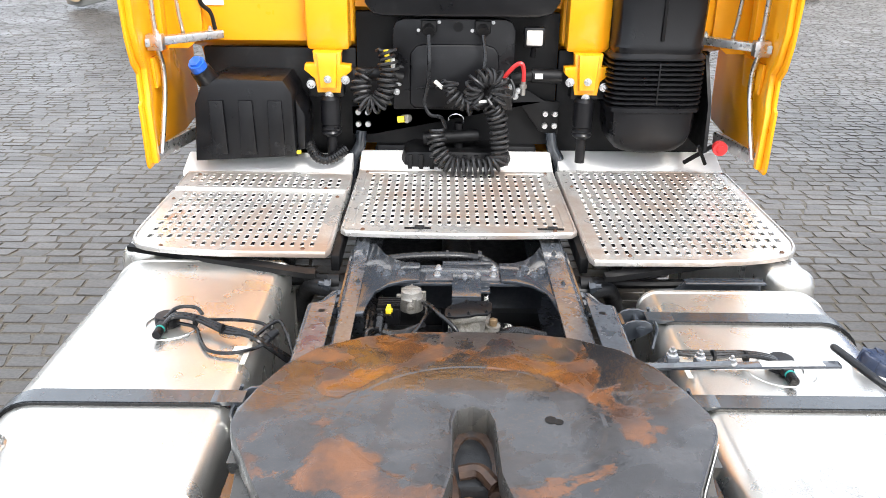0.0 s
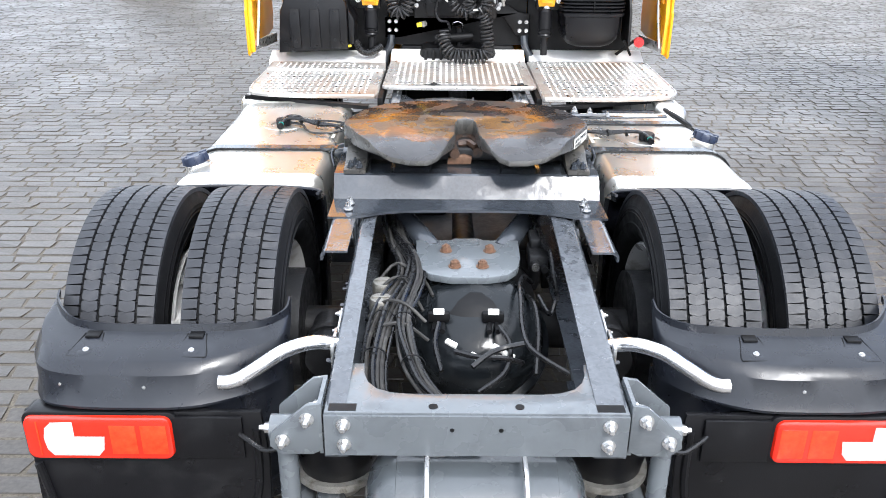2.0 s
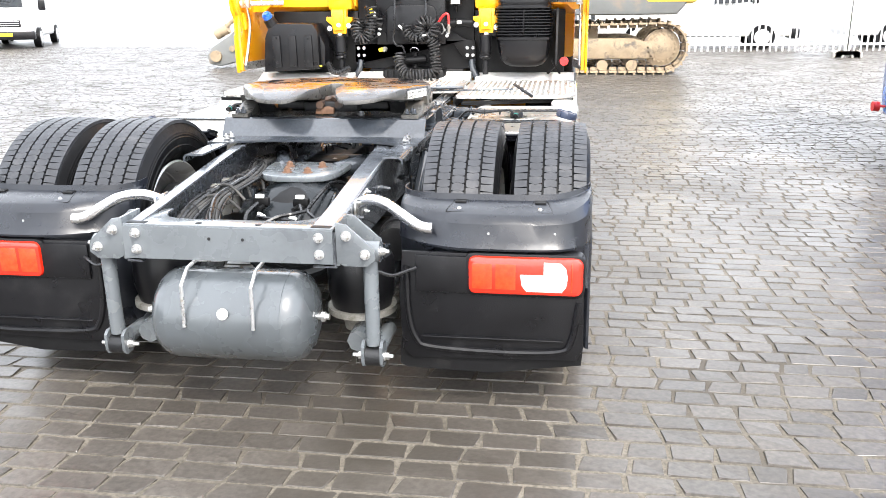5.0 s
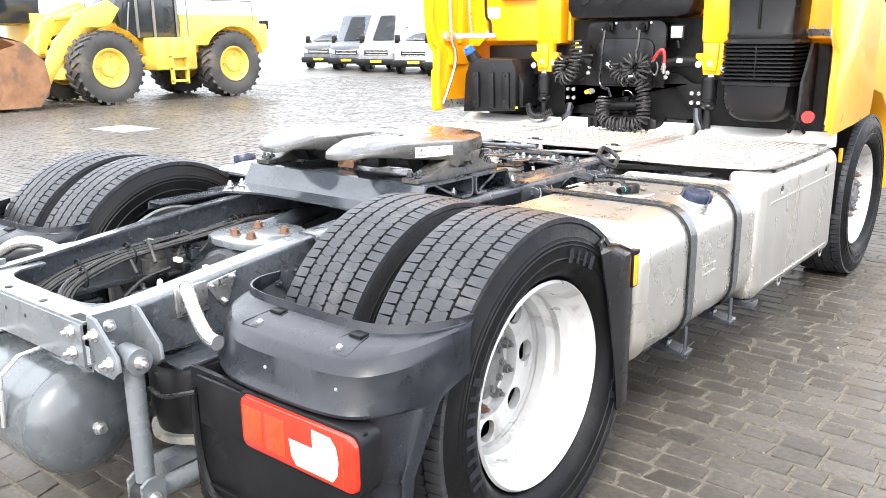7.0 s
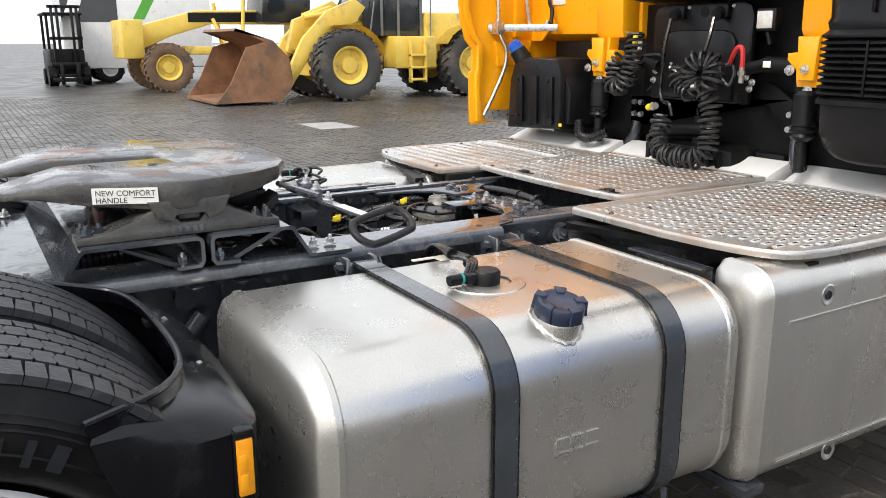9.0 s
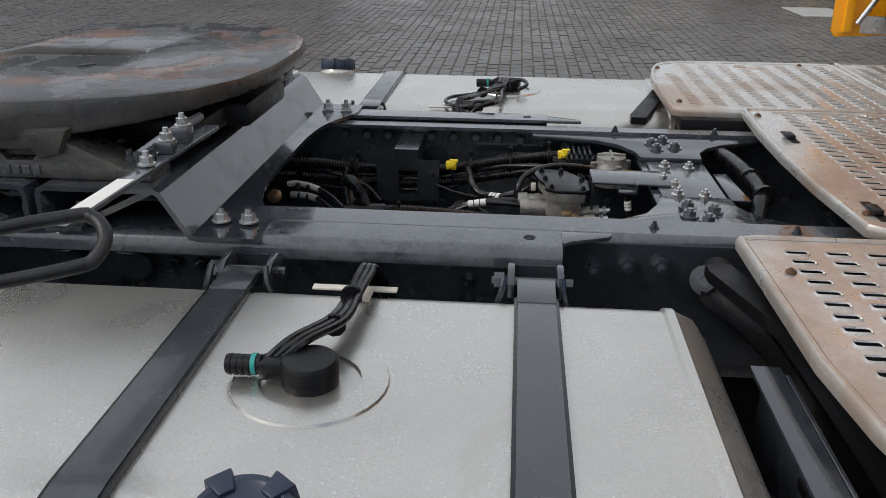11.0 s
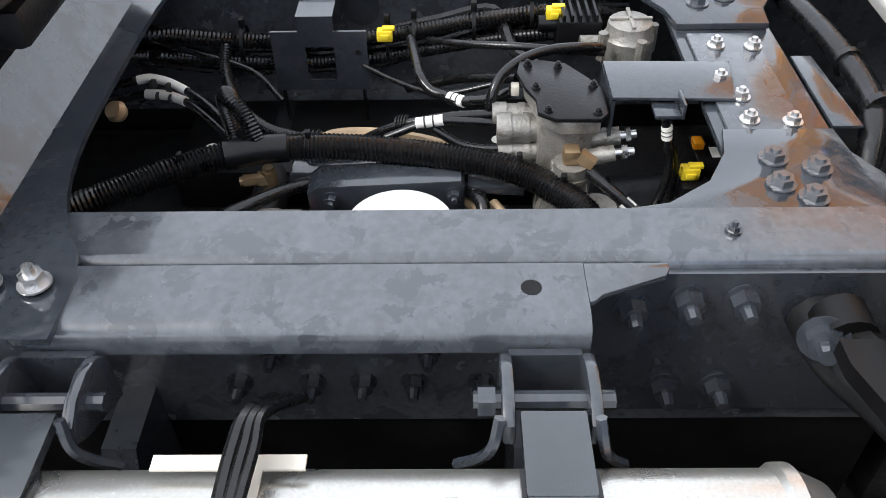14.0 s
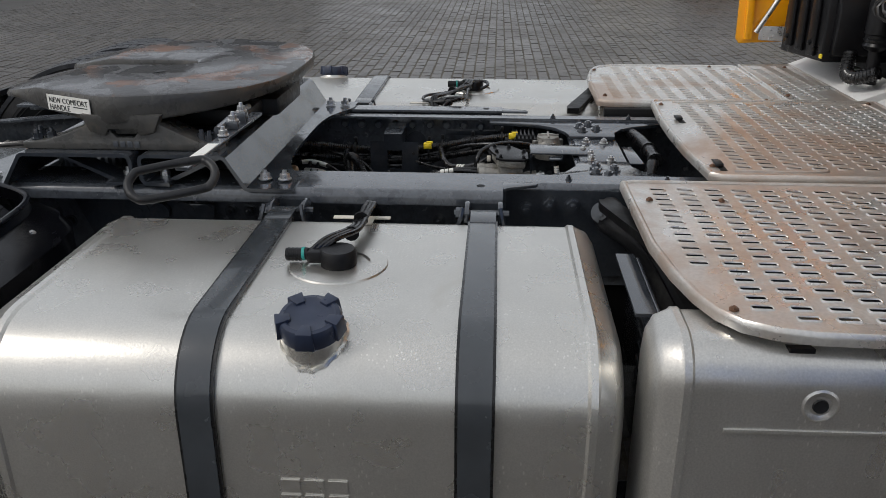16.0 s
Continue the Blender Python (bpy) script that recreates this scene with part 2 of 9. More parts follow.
GREY = mat("grey_chassis_paint", (0.033, 0.038, 0.046), 0.13, 0.0, 0.2, 5, (0.040, 0.045, 0.053), 0.34, 15, 0.12, 45, rough_vary=0.06, stain_rough=0.26, coat=0.35, spec=0.75, fine=0.12, fine_scale=90, crisp=0.05)
TANK_GREY = mat("pale_grey_tank_paint", (0.115, 0.127, 0.137), 0.28, 0.0, 0.14, 4, (0.085, 0.093, 0.102), 0.3, 5, 0.06, 110, coat=0.4)
STRAP = mat("dark_strap_steel", (0.040, 0.046, 0.052), 0.24, 0.0, 0.2, 7, (0.042, 0.046, 0.052), 0.25, 6, 0.05, 60, rough_vary=0.06, coat=0.3, spec=0.7)
# Darker copy of the mudguard plastic, for the cover that gets less light
BLACK_SHADED = mat("shaded_wet_black_plastic", (0.0030, 0.0032, 0.0048), 0.20, 0.0, 0.25, 4, (0.006, 0.006, 0.008), 0.3, 9, 0.05, 60, rough_vary=0.08, stain_rough=0.36, spec=0.32)
PALE_ALU = mat("pale_bent_aluminium", (0.80, 0.79, 0.77), 0.4, 0.1, 0.06, 5, (0.66, 0.62, 0.57), 0.22, 4)
GREY_WORN = mat("worn_grey_chassis_paint", (0.070, 0.077, 0.088), 0.22, 0.0, 0.18, 9, (0.048, 0.054, 0.063), 0.33, 24, 0.14, 45, rough_vary=0.08, stain_rough=0.12, coat=0.35, spec=0.8, fine=0.16, fine_scale=90, crisp=0.03)
BLACK = mat("black_plastic", (0.005, 0.005, 0.006), 0.36, 0.0, 0.25, 4, (0.012, 0.012, 0.013), 0.28, 6, 0.12, 250, spec=0.3)
BLACK_SOFT = mat("dull_black_steel", (0.004, 0.004, 0.0045), 0.5, 0.0, 0.3, 6, (0.012, 0.0115, 0.011), 0.3, 7, 0.1, 100, spec=0.25)
RUBBER = mat("tyre_rubber", (0.0045, 0.0046, 0.0052), 0.50, 0.0, 0.3, 9, (0.010, 0.010, 0.010), 0.3, 5, 0.25, 120, spec=0.18)
TREAD_RUBBER = mat("worn_tread_rubber", (0.025, 0.0265, 0.031), 0.46, 0.0, 0.25, 14, (0.046, 0.046, 0.049), 0.36, 9, 0.3, 140, rough_vary=0.06, spec=0.4)
HOSE = mat("black_hose", (0.0062, 0.0062, 0.0068), 0.27, 0.0, 0.2, 20, (0.014, 0.0138, 0.0135), 0.22, 22, spec=0.5)
COIL = mat("grey_black_coiled_line", (0.020, 0.020, 0.021), 0.38, 0.0, 0.25, 14, (0.05, 0.048, 0.045), 0.3, 18, spec=0.5)
ALU = mat("aluminium_tank_skin", (0.60, 0.585, 0.545), 0.29, 0.84, 0.08, 3, (0.54, 0.515, 0.465), 0.16, 1.8, 0.06, 200, fine=0.06, fine_scale=320, stain_rough=0.36, speck=(0.86, 0.84, 0.79), rough_vary=0.05)
ALU_PANEL = mat("dusty_aluminium_panel", (0.59, 0.575, 0.54), 0.31, 0.84, 0.12, 3, (0.54, 0.51, 0.47), 0.36, 3, 0.08, 160, fine=0.08, fine_scale=260, streak=3.0, speck=(0.86, 0.84, 0.80), rough_vary=0.07)
TREAD = mat("aluminium_tread_plate", (0.60, 0.585, 0.555), 0.30, 0.62, 0.10, 4, (0.47, 0.38, 0.315), 0.55, 1.9, 0.10, 150, stain_rough=0.42, rust=(0.40, 0.20, 0.09), fine=0.08, fine_scale=120)
STEEL = mat("galvanised_steel", (0.62, 0.62, 0.62), 0.33, 0.9, 0.15, 20, (0.5, 0.42, 0.3), 0.2, 15)
CHROME = mat("polished_tube", (0.78, 0.78, 0.79), 0.2, 0.95, 0.05, 10)
CAST = mat("cast_iron_black", (0.016, 0.0165, 0.018), 0.42, 0.2, 0.25, 12, (0.045, 0.045, 0.045), 0.28, 9, 0.3, 120, spec=0.35)
CAST_GREY = mat("greasy_grey_casting", (0.062, 0.060, 0.056), 0.30, 0.1, 0.3, 9, (0.10, 0.090, 0.075), 0.3, 11, 0.35, 90, rough_vary=0.08, stain_rough=0.45, spec=0.5)
RUST = mat("rusty_bolt", (0.155, 0.085, 0.052), 0.6, 0.3, 0.3, 40)
ORANGE = mat("orange_yellow_cab_paint", (0.94, 0.405, 0.006), 0.32, 0.0, 0.03, 2, (0.84, 0.34, 0.010), 0.12, 5, coat=0.35, rough_vary=0.05)
WHITE = mat("white_paint", (0.78, 0.78, 0.77), 0.4, 0.0, 0.05, 4, (0.6, 0.6, 0.58), 0.2, 5, coat=0.3)
RIM = mat("silver_wheel_paint", (0.55, 0.55, 0.545), 0.36, 0.35, 0.08, 5, (0.38, 0.36, 0.34), 0.26, 7, 0.05, 120)
RED_LENS = mat("red_lens", (0.70, 0.020, 0.006), 0.10, 0.0, 0.08, 30, coat=0.8)
DEEP_RED = mat("deep_red_lens", (0.74, 0.044, 0.008), 0.10, 0.0, 0.3, 45, coat=0.8)
CLEAR_LENS = mat("clear_lens", (0.60, 0.57, 0.53), 0.12, 0.0, 0.15, 60, coat=0.8)
AMBER = mat("amber_lens", (0.85, 0.32, 0.01), 0.18, 0.0, 0.1, 60, coat=0.6)
NAVY = mat("blue_black_cap", (0.018, 0.026, 0.052), 0.38, 0.0, 0.2, 20)
YELLOW = mat("yellow_machine_paint", (0.74, 0.52, 0.09), 0.42, 0.0, 0.1, 2, (0.42, 0.28, 0.10), 0.26, 1.2)
BUCKET = mat("rusted_bucket_steel", (0.26, 0.13, 0.065), 0.6, 0.2, 0.3, 2.5, (0.14, 0.09, 0.06), 0.4, 2)
GLASS = mat("dark_vehicle_glass", (0.02, 0.024, 0.028), 0.08, 0.0, 0.2, 2, coat=0.5)
BLUE = mat("blue_truck_paint", (0.03, 0.16, 0.55), 0.25, 0.0, 0.05, 2, coat=0.7)
ALLOY = mat("cast_aluminium", (0.30, 0.288, 0.262), 0.46, 0.6, 0.2, 30, (0.17, 0.155, 0.125), 0.36, 28, 0.3, 200, fine=0.15, fine_scale=400)
LABEL = mat("white_sticker", (0.78, 0.77, 0.72), 0.45, 0.0, 0.05, 30, (0.6, 0.58, 0.5), 0.2, 40)
INK = mat("black_print", (0.03, 0.03, 0.03), 0.5)
YELLOW_CLIP = mat("yellow_plastic", (0.82, 0.62, 0.03), 0.4)
BLUE_CAP = mat("blue_plastic", (0.02, 0.11, 0.5), 0.35)
RED = mat("red_plastic", (0.55, 0.03, 0.03), 0.35)
PAVING = mat("grey_clay_paver", (0.065, 0.0575, 0.050), 0.38, 0.0, 0.2, 0.5, (0.047, 0.041, 0.034), 0.36, 0.35, 0.22, 55, rough_vary=0.09, fine=0.28, fine_scale=45, stain_rough=0.31, each=0.22, spec=0.40)
JOINT = mat("sandy_joint", (0.112, 0.099, 0.080), 0.75, 0.0, 0.2, 1.0, (0.070, 0.061, 0.050), 0.4, 0.8, 0.5, 70, spec=0.15, fine=0.3, fine_scale=90)
GUARD = mat("wet_black_mudguard_plastic", (0.010, 0.0115, 0.016), 0.30, 0.0, 0.2, 6, (0.016, 0.018, 0.023), 0.4, 8, 0.05, 120, rough_vary=0.08, stain_rough=0.42, spec=0.5)
HUB = mat("dusty_grey_hub", (0.13, 0.13, 0.13), 0.55, 0.2, 0.3, 14, (0.22, 0.2, 0.17), 0.3, 12, 0.2, 120)
AXLE_PAINT = mat("dark_wet_axle_paint", (0.010, 0.012, 0.014), 0.2, 0.0, 0.25, 6, (0.018, 0.020, 0.022), 0.35, 9, 0.2, 40, rough_vary=0.08, stain_rough=0.35, spec=0.3)
CREAM = mat("cream_plastic", (0.62, 0.58, 0.50), 0.5, 0.0, 0.1, 20)
TAN = mat("tan_pipe", (0.42, 0.30, 0.18), 0.4, 0.3, 0.2, 20)
BRASS = mat("dull_brass", (0.30, 0.21, 0.12), 0.42, 0.7, 0.25, 30)
DUSTY_CABLE = mat("dusty_black_cable", (0.032, 0.031, 0.030), 0.6, 0.0, 0.4, 25, (0.07, 0.067, 0.062), 0.35, 18, spec=0.3)


def lettering(words, size, parent, material, m, name="lettering", deep=0.0005):
    """Printed words in the built-in letters, turned into a mesh, at the pose m."""
    cu = bpy.data.curves.new(name, "FONT")
    cu.body, cu.size, cu.extrude = words, size, deep
    tmp = bpy.data.objects.new(name, cu)
    me = bpy.data.meshes.new_from_object(tmp)
    bpy.data.objects.remove(tmp)
    me.materials.clear()
    me.materials.append(material)
    ob = new(name, me)
    ob.parent = parent
    ob.matrix_basis = m
    return ob

# ---------- tractor unit: chassis ----------
truck = thing("tractor_unit", "orange-yellow two-axle tractor unit with grey chassis, parked on wet block paving", "truck")


def pt(name, material, label=""):
    """Opens a part of the truck: returns a bmesh and a function that links it."""
    bm = BM()
    return bm, lambda parent=truck, angle=38: part(name, bm, material, parent, label, angle)


def rail_top(y):
    if y >= 0.2:
        return 0.885
    return 0.885 - 0.105 * min(1.0, (0.2 - y) / 1.05) ** 1.2


RAIL_Y = [-0.92, -0.7, -0.5, -0.3, -0.1, 0.2, 0.6, 1.2, 2.0, 2.9, 4.9]


def rail_low(y):
    return 0.61 if y > 0.3 else max(0.61, rail_top(y) - 0.145 - 0.13 * min(1, max(0, (y + 0.92) / 1.2)))


for s in (-1, 1):
    bm, done = pt("chassis_rail", GREY_WORN, "dark grey pressed steel chassis rail, wet and lightly rusted")
    top = [(y, rail_top(y)) for y in RAIL_Y]
    low = [(y, rail_low(y)) for y in RAIL_Y]
    under = [(y, z - 0.014) for y, z in top]
    prism(bm, under + low[::-1], "x", s * 0.382, s * 0.39)
    for line, d, edge in ((top, -0.008, 0.376), (low, 0.008, 0.3815)):
        prism(bm, line + [(y, z + d) for y, z in line[::-1]], "x", s * (0.306 if s > 0 else 0.332), s * edge)
    bend = [[bm.verts.new((s * (0.376 + 0.014 * math.sin(a)), y, z - 0.014 + 0.014 * math.cos(a))) for a in (math.pi / 2 * k / 5 for k in range(6))] for y, z in top]
    curve = [bm.faces.new((a[k], a[k + 1], b[k + 1], b[k])) for a, b in zip(bend, bend[1:]) for k in range(5)]
    bmesh.ops.recalc_face_normals(bm, faces=curve)
    rail = done()
    bolts(rail, [(s * 0.3905, y, z) for y, z in ((0.30, 0.78), (0.38, 0.76), (0.30, 0.70), (-0.2, 0.76), (-0.28, 0.74), (-0.12, 0.74), (-0.75, 0.72), (-0.75, 0.68), (-0.62, 0.74))], (s, 0, 0), 0.013, 0.013, 0.012, GREY)
    for k in range(12):
        # Paler paint than the rail: the rivets' highlight is put into the colour
        bm, done = pt("rivet", TANK_GREY)
        y, z = 0.99 + k * 0.0585, 0.848 - 0.004 * max(0, k - 7)
        rod(bm, (s * 0.3815, y, z), (s * 0.368, y, z), 0.0145, 14, 0.009)
        done(rail)
    bm, done = pt("mounting_angle", GREY_WORN, "grey angle profile on the chassis rail")
    pts = [(0.402, 0.893), (0.468, 0.893), (0.477, 0.8918), (0.484, 0.8885), (0.489, 0.883), (0.4915, 0.874), (0.4915, 0.858), (0.483, 0.858), (0.483, 0.876), (0.478, 0.882), (0.468, 0.885), (0.402, 0.885)]
    prism(bm, [(s * x, z) for x, z in pts], "y", -0.19, 1.53)
    prism(bm, [(s * 0.402, 1.5302), (s * 0.402, 1.617), (s * 0.410, 1.618), (s * 0.421, 1.612), (s * 0.447, 1.545), (s * 0.456, 1.536), (s * 0.457, 1.5302)], "z", 0.885, 0.893, 0.002)
    angle = done()
    bm, done = pt("bolt_hole", BLACK_SOFT)
    rod(bm, (s * 0.437, 1.475, 0.8932), (s * 0.437, 1.475, 0.8936), 0.0105, 18)
    done(angle)

# rear beam with its notched top and the brackets at both ends
bm, done = pt("rear_crossmember", TANK_GREY, "grey steel rear crossmember with bolts and worn rusty edge")
prism(bm, [(-0.385, 0.655), (0.385, 0.655), (0.385, 0.775), (-0.385, 0.775)], "y", -0.94, -0.932)
prism(bm, [(-0.385, -0.9315), (0.385, -0.9315), (0.385, -0.70), (0.302, -0.70), (0.298, -0.75), (0.285, -0.79), (0.26, -0.822), (0.22, -0.84), (0.17, -0.846), (-0.17, -0.846), (-0.22, -0.84), (-0.26, -0.822), (-0.285, -0.79), (-0.298, -0.75), (-0.302, -0.70), (-0.385, -0.70)], "z", 0.772, 0.781, 0.002)
prism(bm, [(-0.385, -0.9315), (0.385, -0.9315), (0.385, -0.86), (-0.385, -0.86)], "z", 0.652, 0.660)
rear = done()
bolts(rear, [(s * 0.336, -0.9405, z) for s in (-1, 1) for z in (0.75, 0.69)], (0, -1, 0), 0.014, 0.013, 0.012, STEEL)
bm, done = pt("hole", BLACK_SOFT)
for s in (-1, 1):
    rod(bm, (s * 0.062 + 0.0, -0.9405, 0.735), (s * 0.062, -0.9415, 0.735), 0.006, 12)
    rod(bm, (s * 0.11, -0.905, 0.7815), (s * 0.11, -0.905, 0.7825), 0.012, 12)
    box(bm, (s * 0.34 - 0.035, -0.925, 0.7815), (s * 0.34 + 0.035, -0.895, 0.7825))
done(rear)

for s in (-1, 1):
    bm, done = pt("stabiliser_strut", TANK_GREY, "grey painted anti-roll strut with eye bushes")
    rod(bm, (s * 0.498, -0.865, 0.66), (s * 0.498, -0.865, 0.33), 0.027, 20)
    rod(bm, (s * 0.46, -0.865, 0.685), (s * 0.536, -0.865, 0.685), 0.037, 20)
    for d in (-0.04, 0.028):
        prism(bm, [(-0.90, 0.27), (-0.885, 0.25), (-0.845, 0.25), (-0.83, 0.27), (-0.83, 0.33), (-0.85, 0.345), (-0.88, 0.345), (-0.90, 0.33)], "x", s * (0.498 + d), s * (0.498 + d + 0.012))
    strut = done()
    bm, done = pt("bush", CAST)
    rod(bm, (s * 0.471, -0.865, 0.285), (s * 0.525, -0.865, 0.285), 0.038, 20)
    done(strut)
    bolts(strut, [(s * 0.538, -0.865, 0.285), (s * 0.5365, -0.865, 0.685)], (s, 0, 0), 0.015, 0.014, 0.012, STEEL)
    bolts(strut, [(s * 0.458, -0.865, 0.285)], (-s, 0, 0), 0.015, 0.014, 0.02, STEEL)
    bm, done = pt("strut_bracket", TANK_GREY, "grey cast bracket bolted to the rear crossmember")
    for y in (-0.925, -0.80):
        prism(bm, [(s * 0.392, 0.66), (s * 0.392, 0.80), (s * 0.43, 0.795), (s * 0.525, 0.71), (s * 0.53, 0.67), (s * 0.50, 0.645), (s * 0.42, 0.645)], "y", y, y + 0.012, 0.002)
    prism(bm, [(-0.92, 0.645), (-0.79, 0.645), (-0.79, 0.80), (-0.92, 0.80)], "x", s * 0.3915, s * 0.402)
    brk = done()
    bolts(brk, [(s * 0.43, -0.9255, 0.755), (s * 0.495, -0.9255, 0.69)], (0, -1, 0), 0.0145, 0.013, 0.013, STEEL)
    bolts(brk, [(s * 0.4025, -0.87, z) for z in (0.70, 0.76)], (s, 0, 0), 0.014, 0.013, 0.012, STEEL)
    bm, done = pt("mudguard_support", CHROME, "bent polished tube holding the rear mudguard")
    cable(bm, [(s * 0.395, -0.61, 0.79), (s * 0.45, -0.655, 0.82), (s * 0.52, -0.69, 0.815), (s * 0.58, -0.715, 0.785), (s * 0.64, -0.73, 0.75), (s * 0.675, -0.735, 0.739), (s * 0.70, -0.735, 0.738)], 0.021, 14, 8)
    sup = done()
    bm, done = pt("flange", STEEL)
    box(bm, (s * 0.392, -0.66, 0.72), (s * 0.402, -0.55, 0.81), 0.003)
    done(sup)
    bm, done = pt("air_spring", BLACK, "black rubber air bellows with pale base ring")
    turned(bm, [(0, 0.60), (0.12, 0.60), (0.13, 0.58), (0.13, 0.46), (0.12, 0.42), (0.11, 0.36)], (s * 0.40, -0.62, 0.0), (0, 0, 1), 28)
    bag = done()
    bm, done = pt("base_ring", ALLOY)
    turned(bm, [(0, 0.395), (0.135, 0.395), (0.135, 0.372), (0.08, 0.365), (0.07, 0.30), (0, 0.30)], (s * 0.40, -0.62, 0), (0, 0, 1), 28)
    done(bag)
    bm, done = pt("bag_plate", GREY)
    box(bm, (s * 0.29, -0.72, 0.60), (s * 0.50, -0.52, 0.612), 0.003)
    done(bag)
    bm, done = pt("suspension_arm", TANK_GREY, "grey trailing spring arm under the rail")
    sweep(bm, smooth_line([(s * 0.42, -0.78, 0.30), (s * 0.42, -0.5, 0.32), (s * 0.42, 0, 0.40), (s * 0.42, 0.4, 0.52), (s * 0.42, 0.7, 0.58)]), 0.045, 8)
    rod(bm, (s * 0.5, -0.865, 0.285), (s * 0.5, -0.6, 0.285), 0.03, 10)
    done()

bm, done = pt("air_tank", mat("air_cylinder_paint", (0.070, 0.079, 0.086), 0.26, 0.0, 0.12, 4, (0.055, 0.062, 0.068), 0.3, 5, 0.05, 110, coat=0.5), "grey steel compressed air cylinder with domed ends")
turned(bm, [(0, -0.30), (0.06, -0.297), (0.11, -0.284), (0.145, -0.262), (0.163, -0.235), (0.166, -0.21), (0.168, -0.209), (0.168, 0.209), (0.166, 0.21), (0.163, 0.235), (0.145, 0.262), (0.11, 0.284), (0.06, 0.297), (0, 0.30)], (0.004, -0.89, 0.44), (1, 0, 0), 48)
tank = done()
for x in (-0.125, 0.125):
    bm, done = pt("tank_bracket", STEEL)
    sweep(bm, [(x, -0.93, 0.65), (x, -1.0, 0.645), (x, -1.058, 0.60), (x, -1.066, 0.45)], 0.007, 8)
    done(tank)
bm, done = pt("tank_bracket", STEEL)
sweep(bm, [(-0.125, -0.93, 0.652), (-0.02, -0.93, 0.655)], 0.006, 6)
done(tank)
bm, done = pt("sticker", LABEL)
rod(bm, (0.014, -1.0555, 0.50), (0.014, -1.0585, 0.501), 0.02, 18)
done(tank)
bm, done = pt("drain_valve", STEEL)
for s in (-1, 1):
    rod(bm, (s * 0.30, -0.89, 0.44), (s * 0.345, -0.89, 0.44), 0.012, 10)
    rod(bm, (s * 0.318, -0.89, 0.44), (s * 0.33, -0.89, 0.44), 0.02, 6)
done(tank)

# ---------- wheels ----------


def sector_disc(bm, r0, r1, rh, hr, x, n, side):
    """A disc with n round hand holes."""
    for k in range(n):
        a0, a1, am = (2 * math.pi * (k + d) / n for d in (-0.5, 0.5, 0.0))
        edge = [(r1, a0 + (a1 - a0) * i / 8) for i in range(8)] + [(r1 + (r0 - r1) * i / 4, a1) for i in range(4)]
        edge += [(r0, a1 + (a0 - a1) * i / 8) for i in range(8)] + [(r0 + (r1 - r0) * i / 4, a0) for i in range(4)]
        outer = [(r * math.cos(a), r * math.sin(a)) for r, a in edge]
        c = (rh * math.cos(am), rh * math.sin(am))
        vo = [bm.verts.new((x, p[0], p[1])) for p in outer]
        ring, deep = [], []
        for p in outer:
            d = Vector((p[0] - c[0], p[1] - c[1])).normalized() * hr
            ring.append(bm.verts.new((x, c[0] + d.x, c[1] + d.y)))
            deep.append(bm.verts.new((x - side * 0.02, c[0] + d.x, c[1] + d.y)))
        m = len(outer)
        for i in range(m):
            j = (i + 1) % m
            bm.faces.new((vo[i], vo[j], ring[j], ring[i]))
            bm.faces.new((ring[i], ring[j], deep[j], deep[i]))


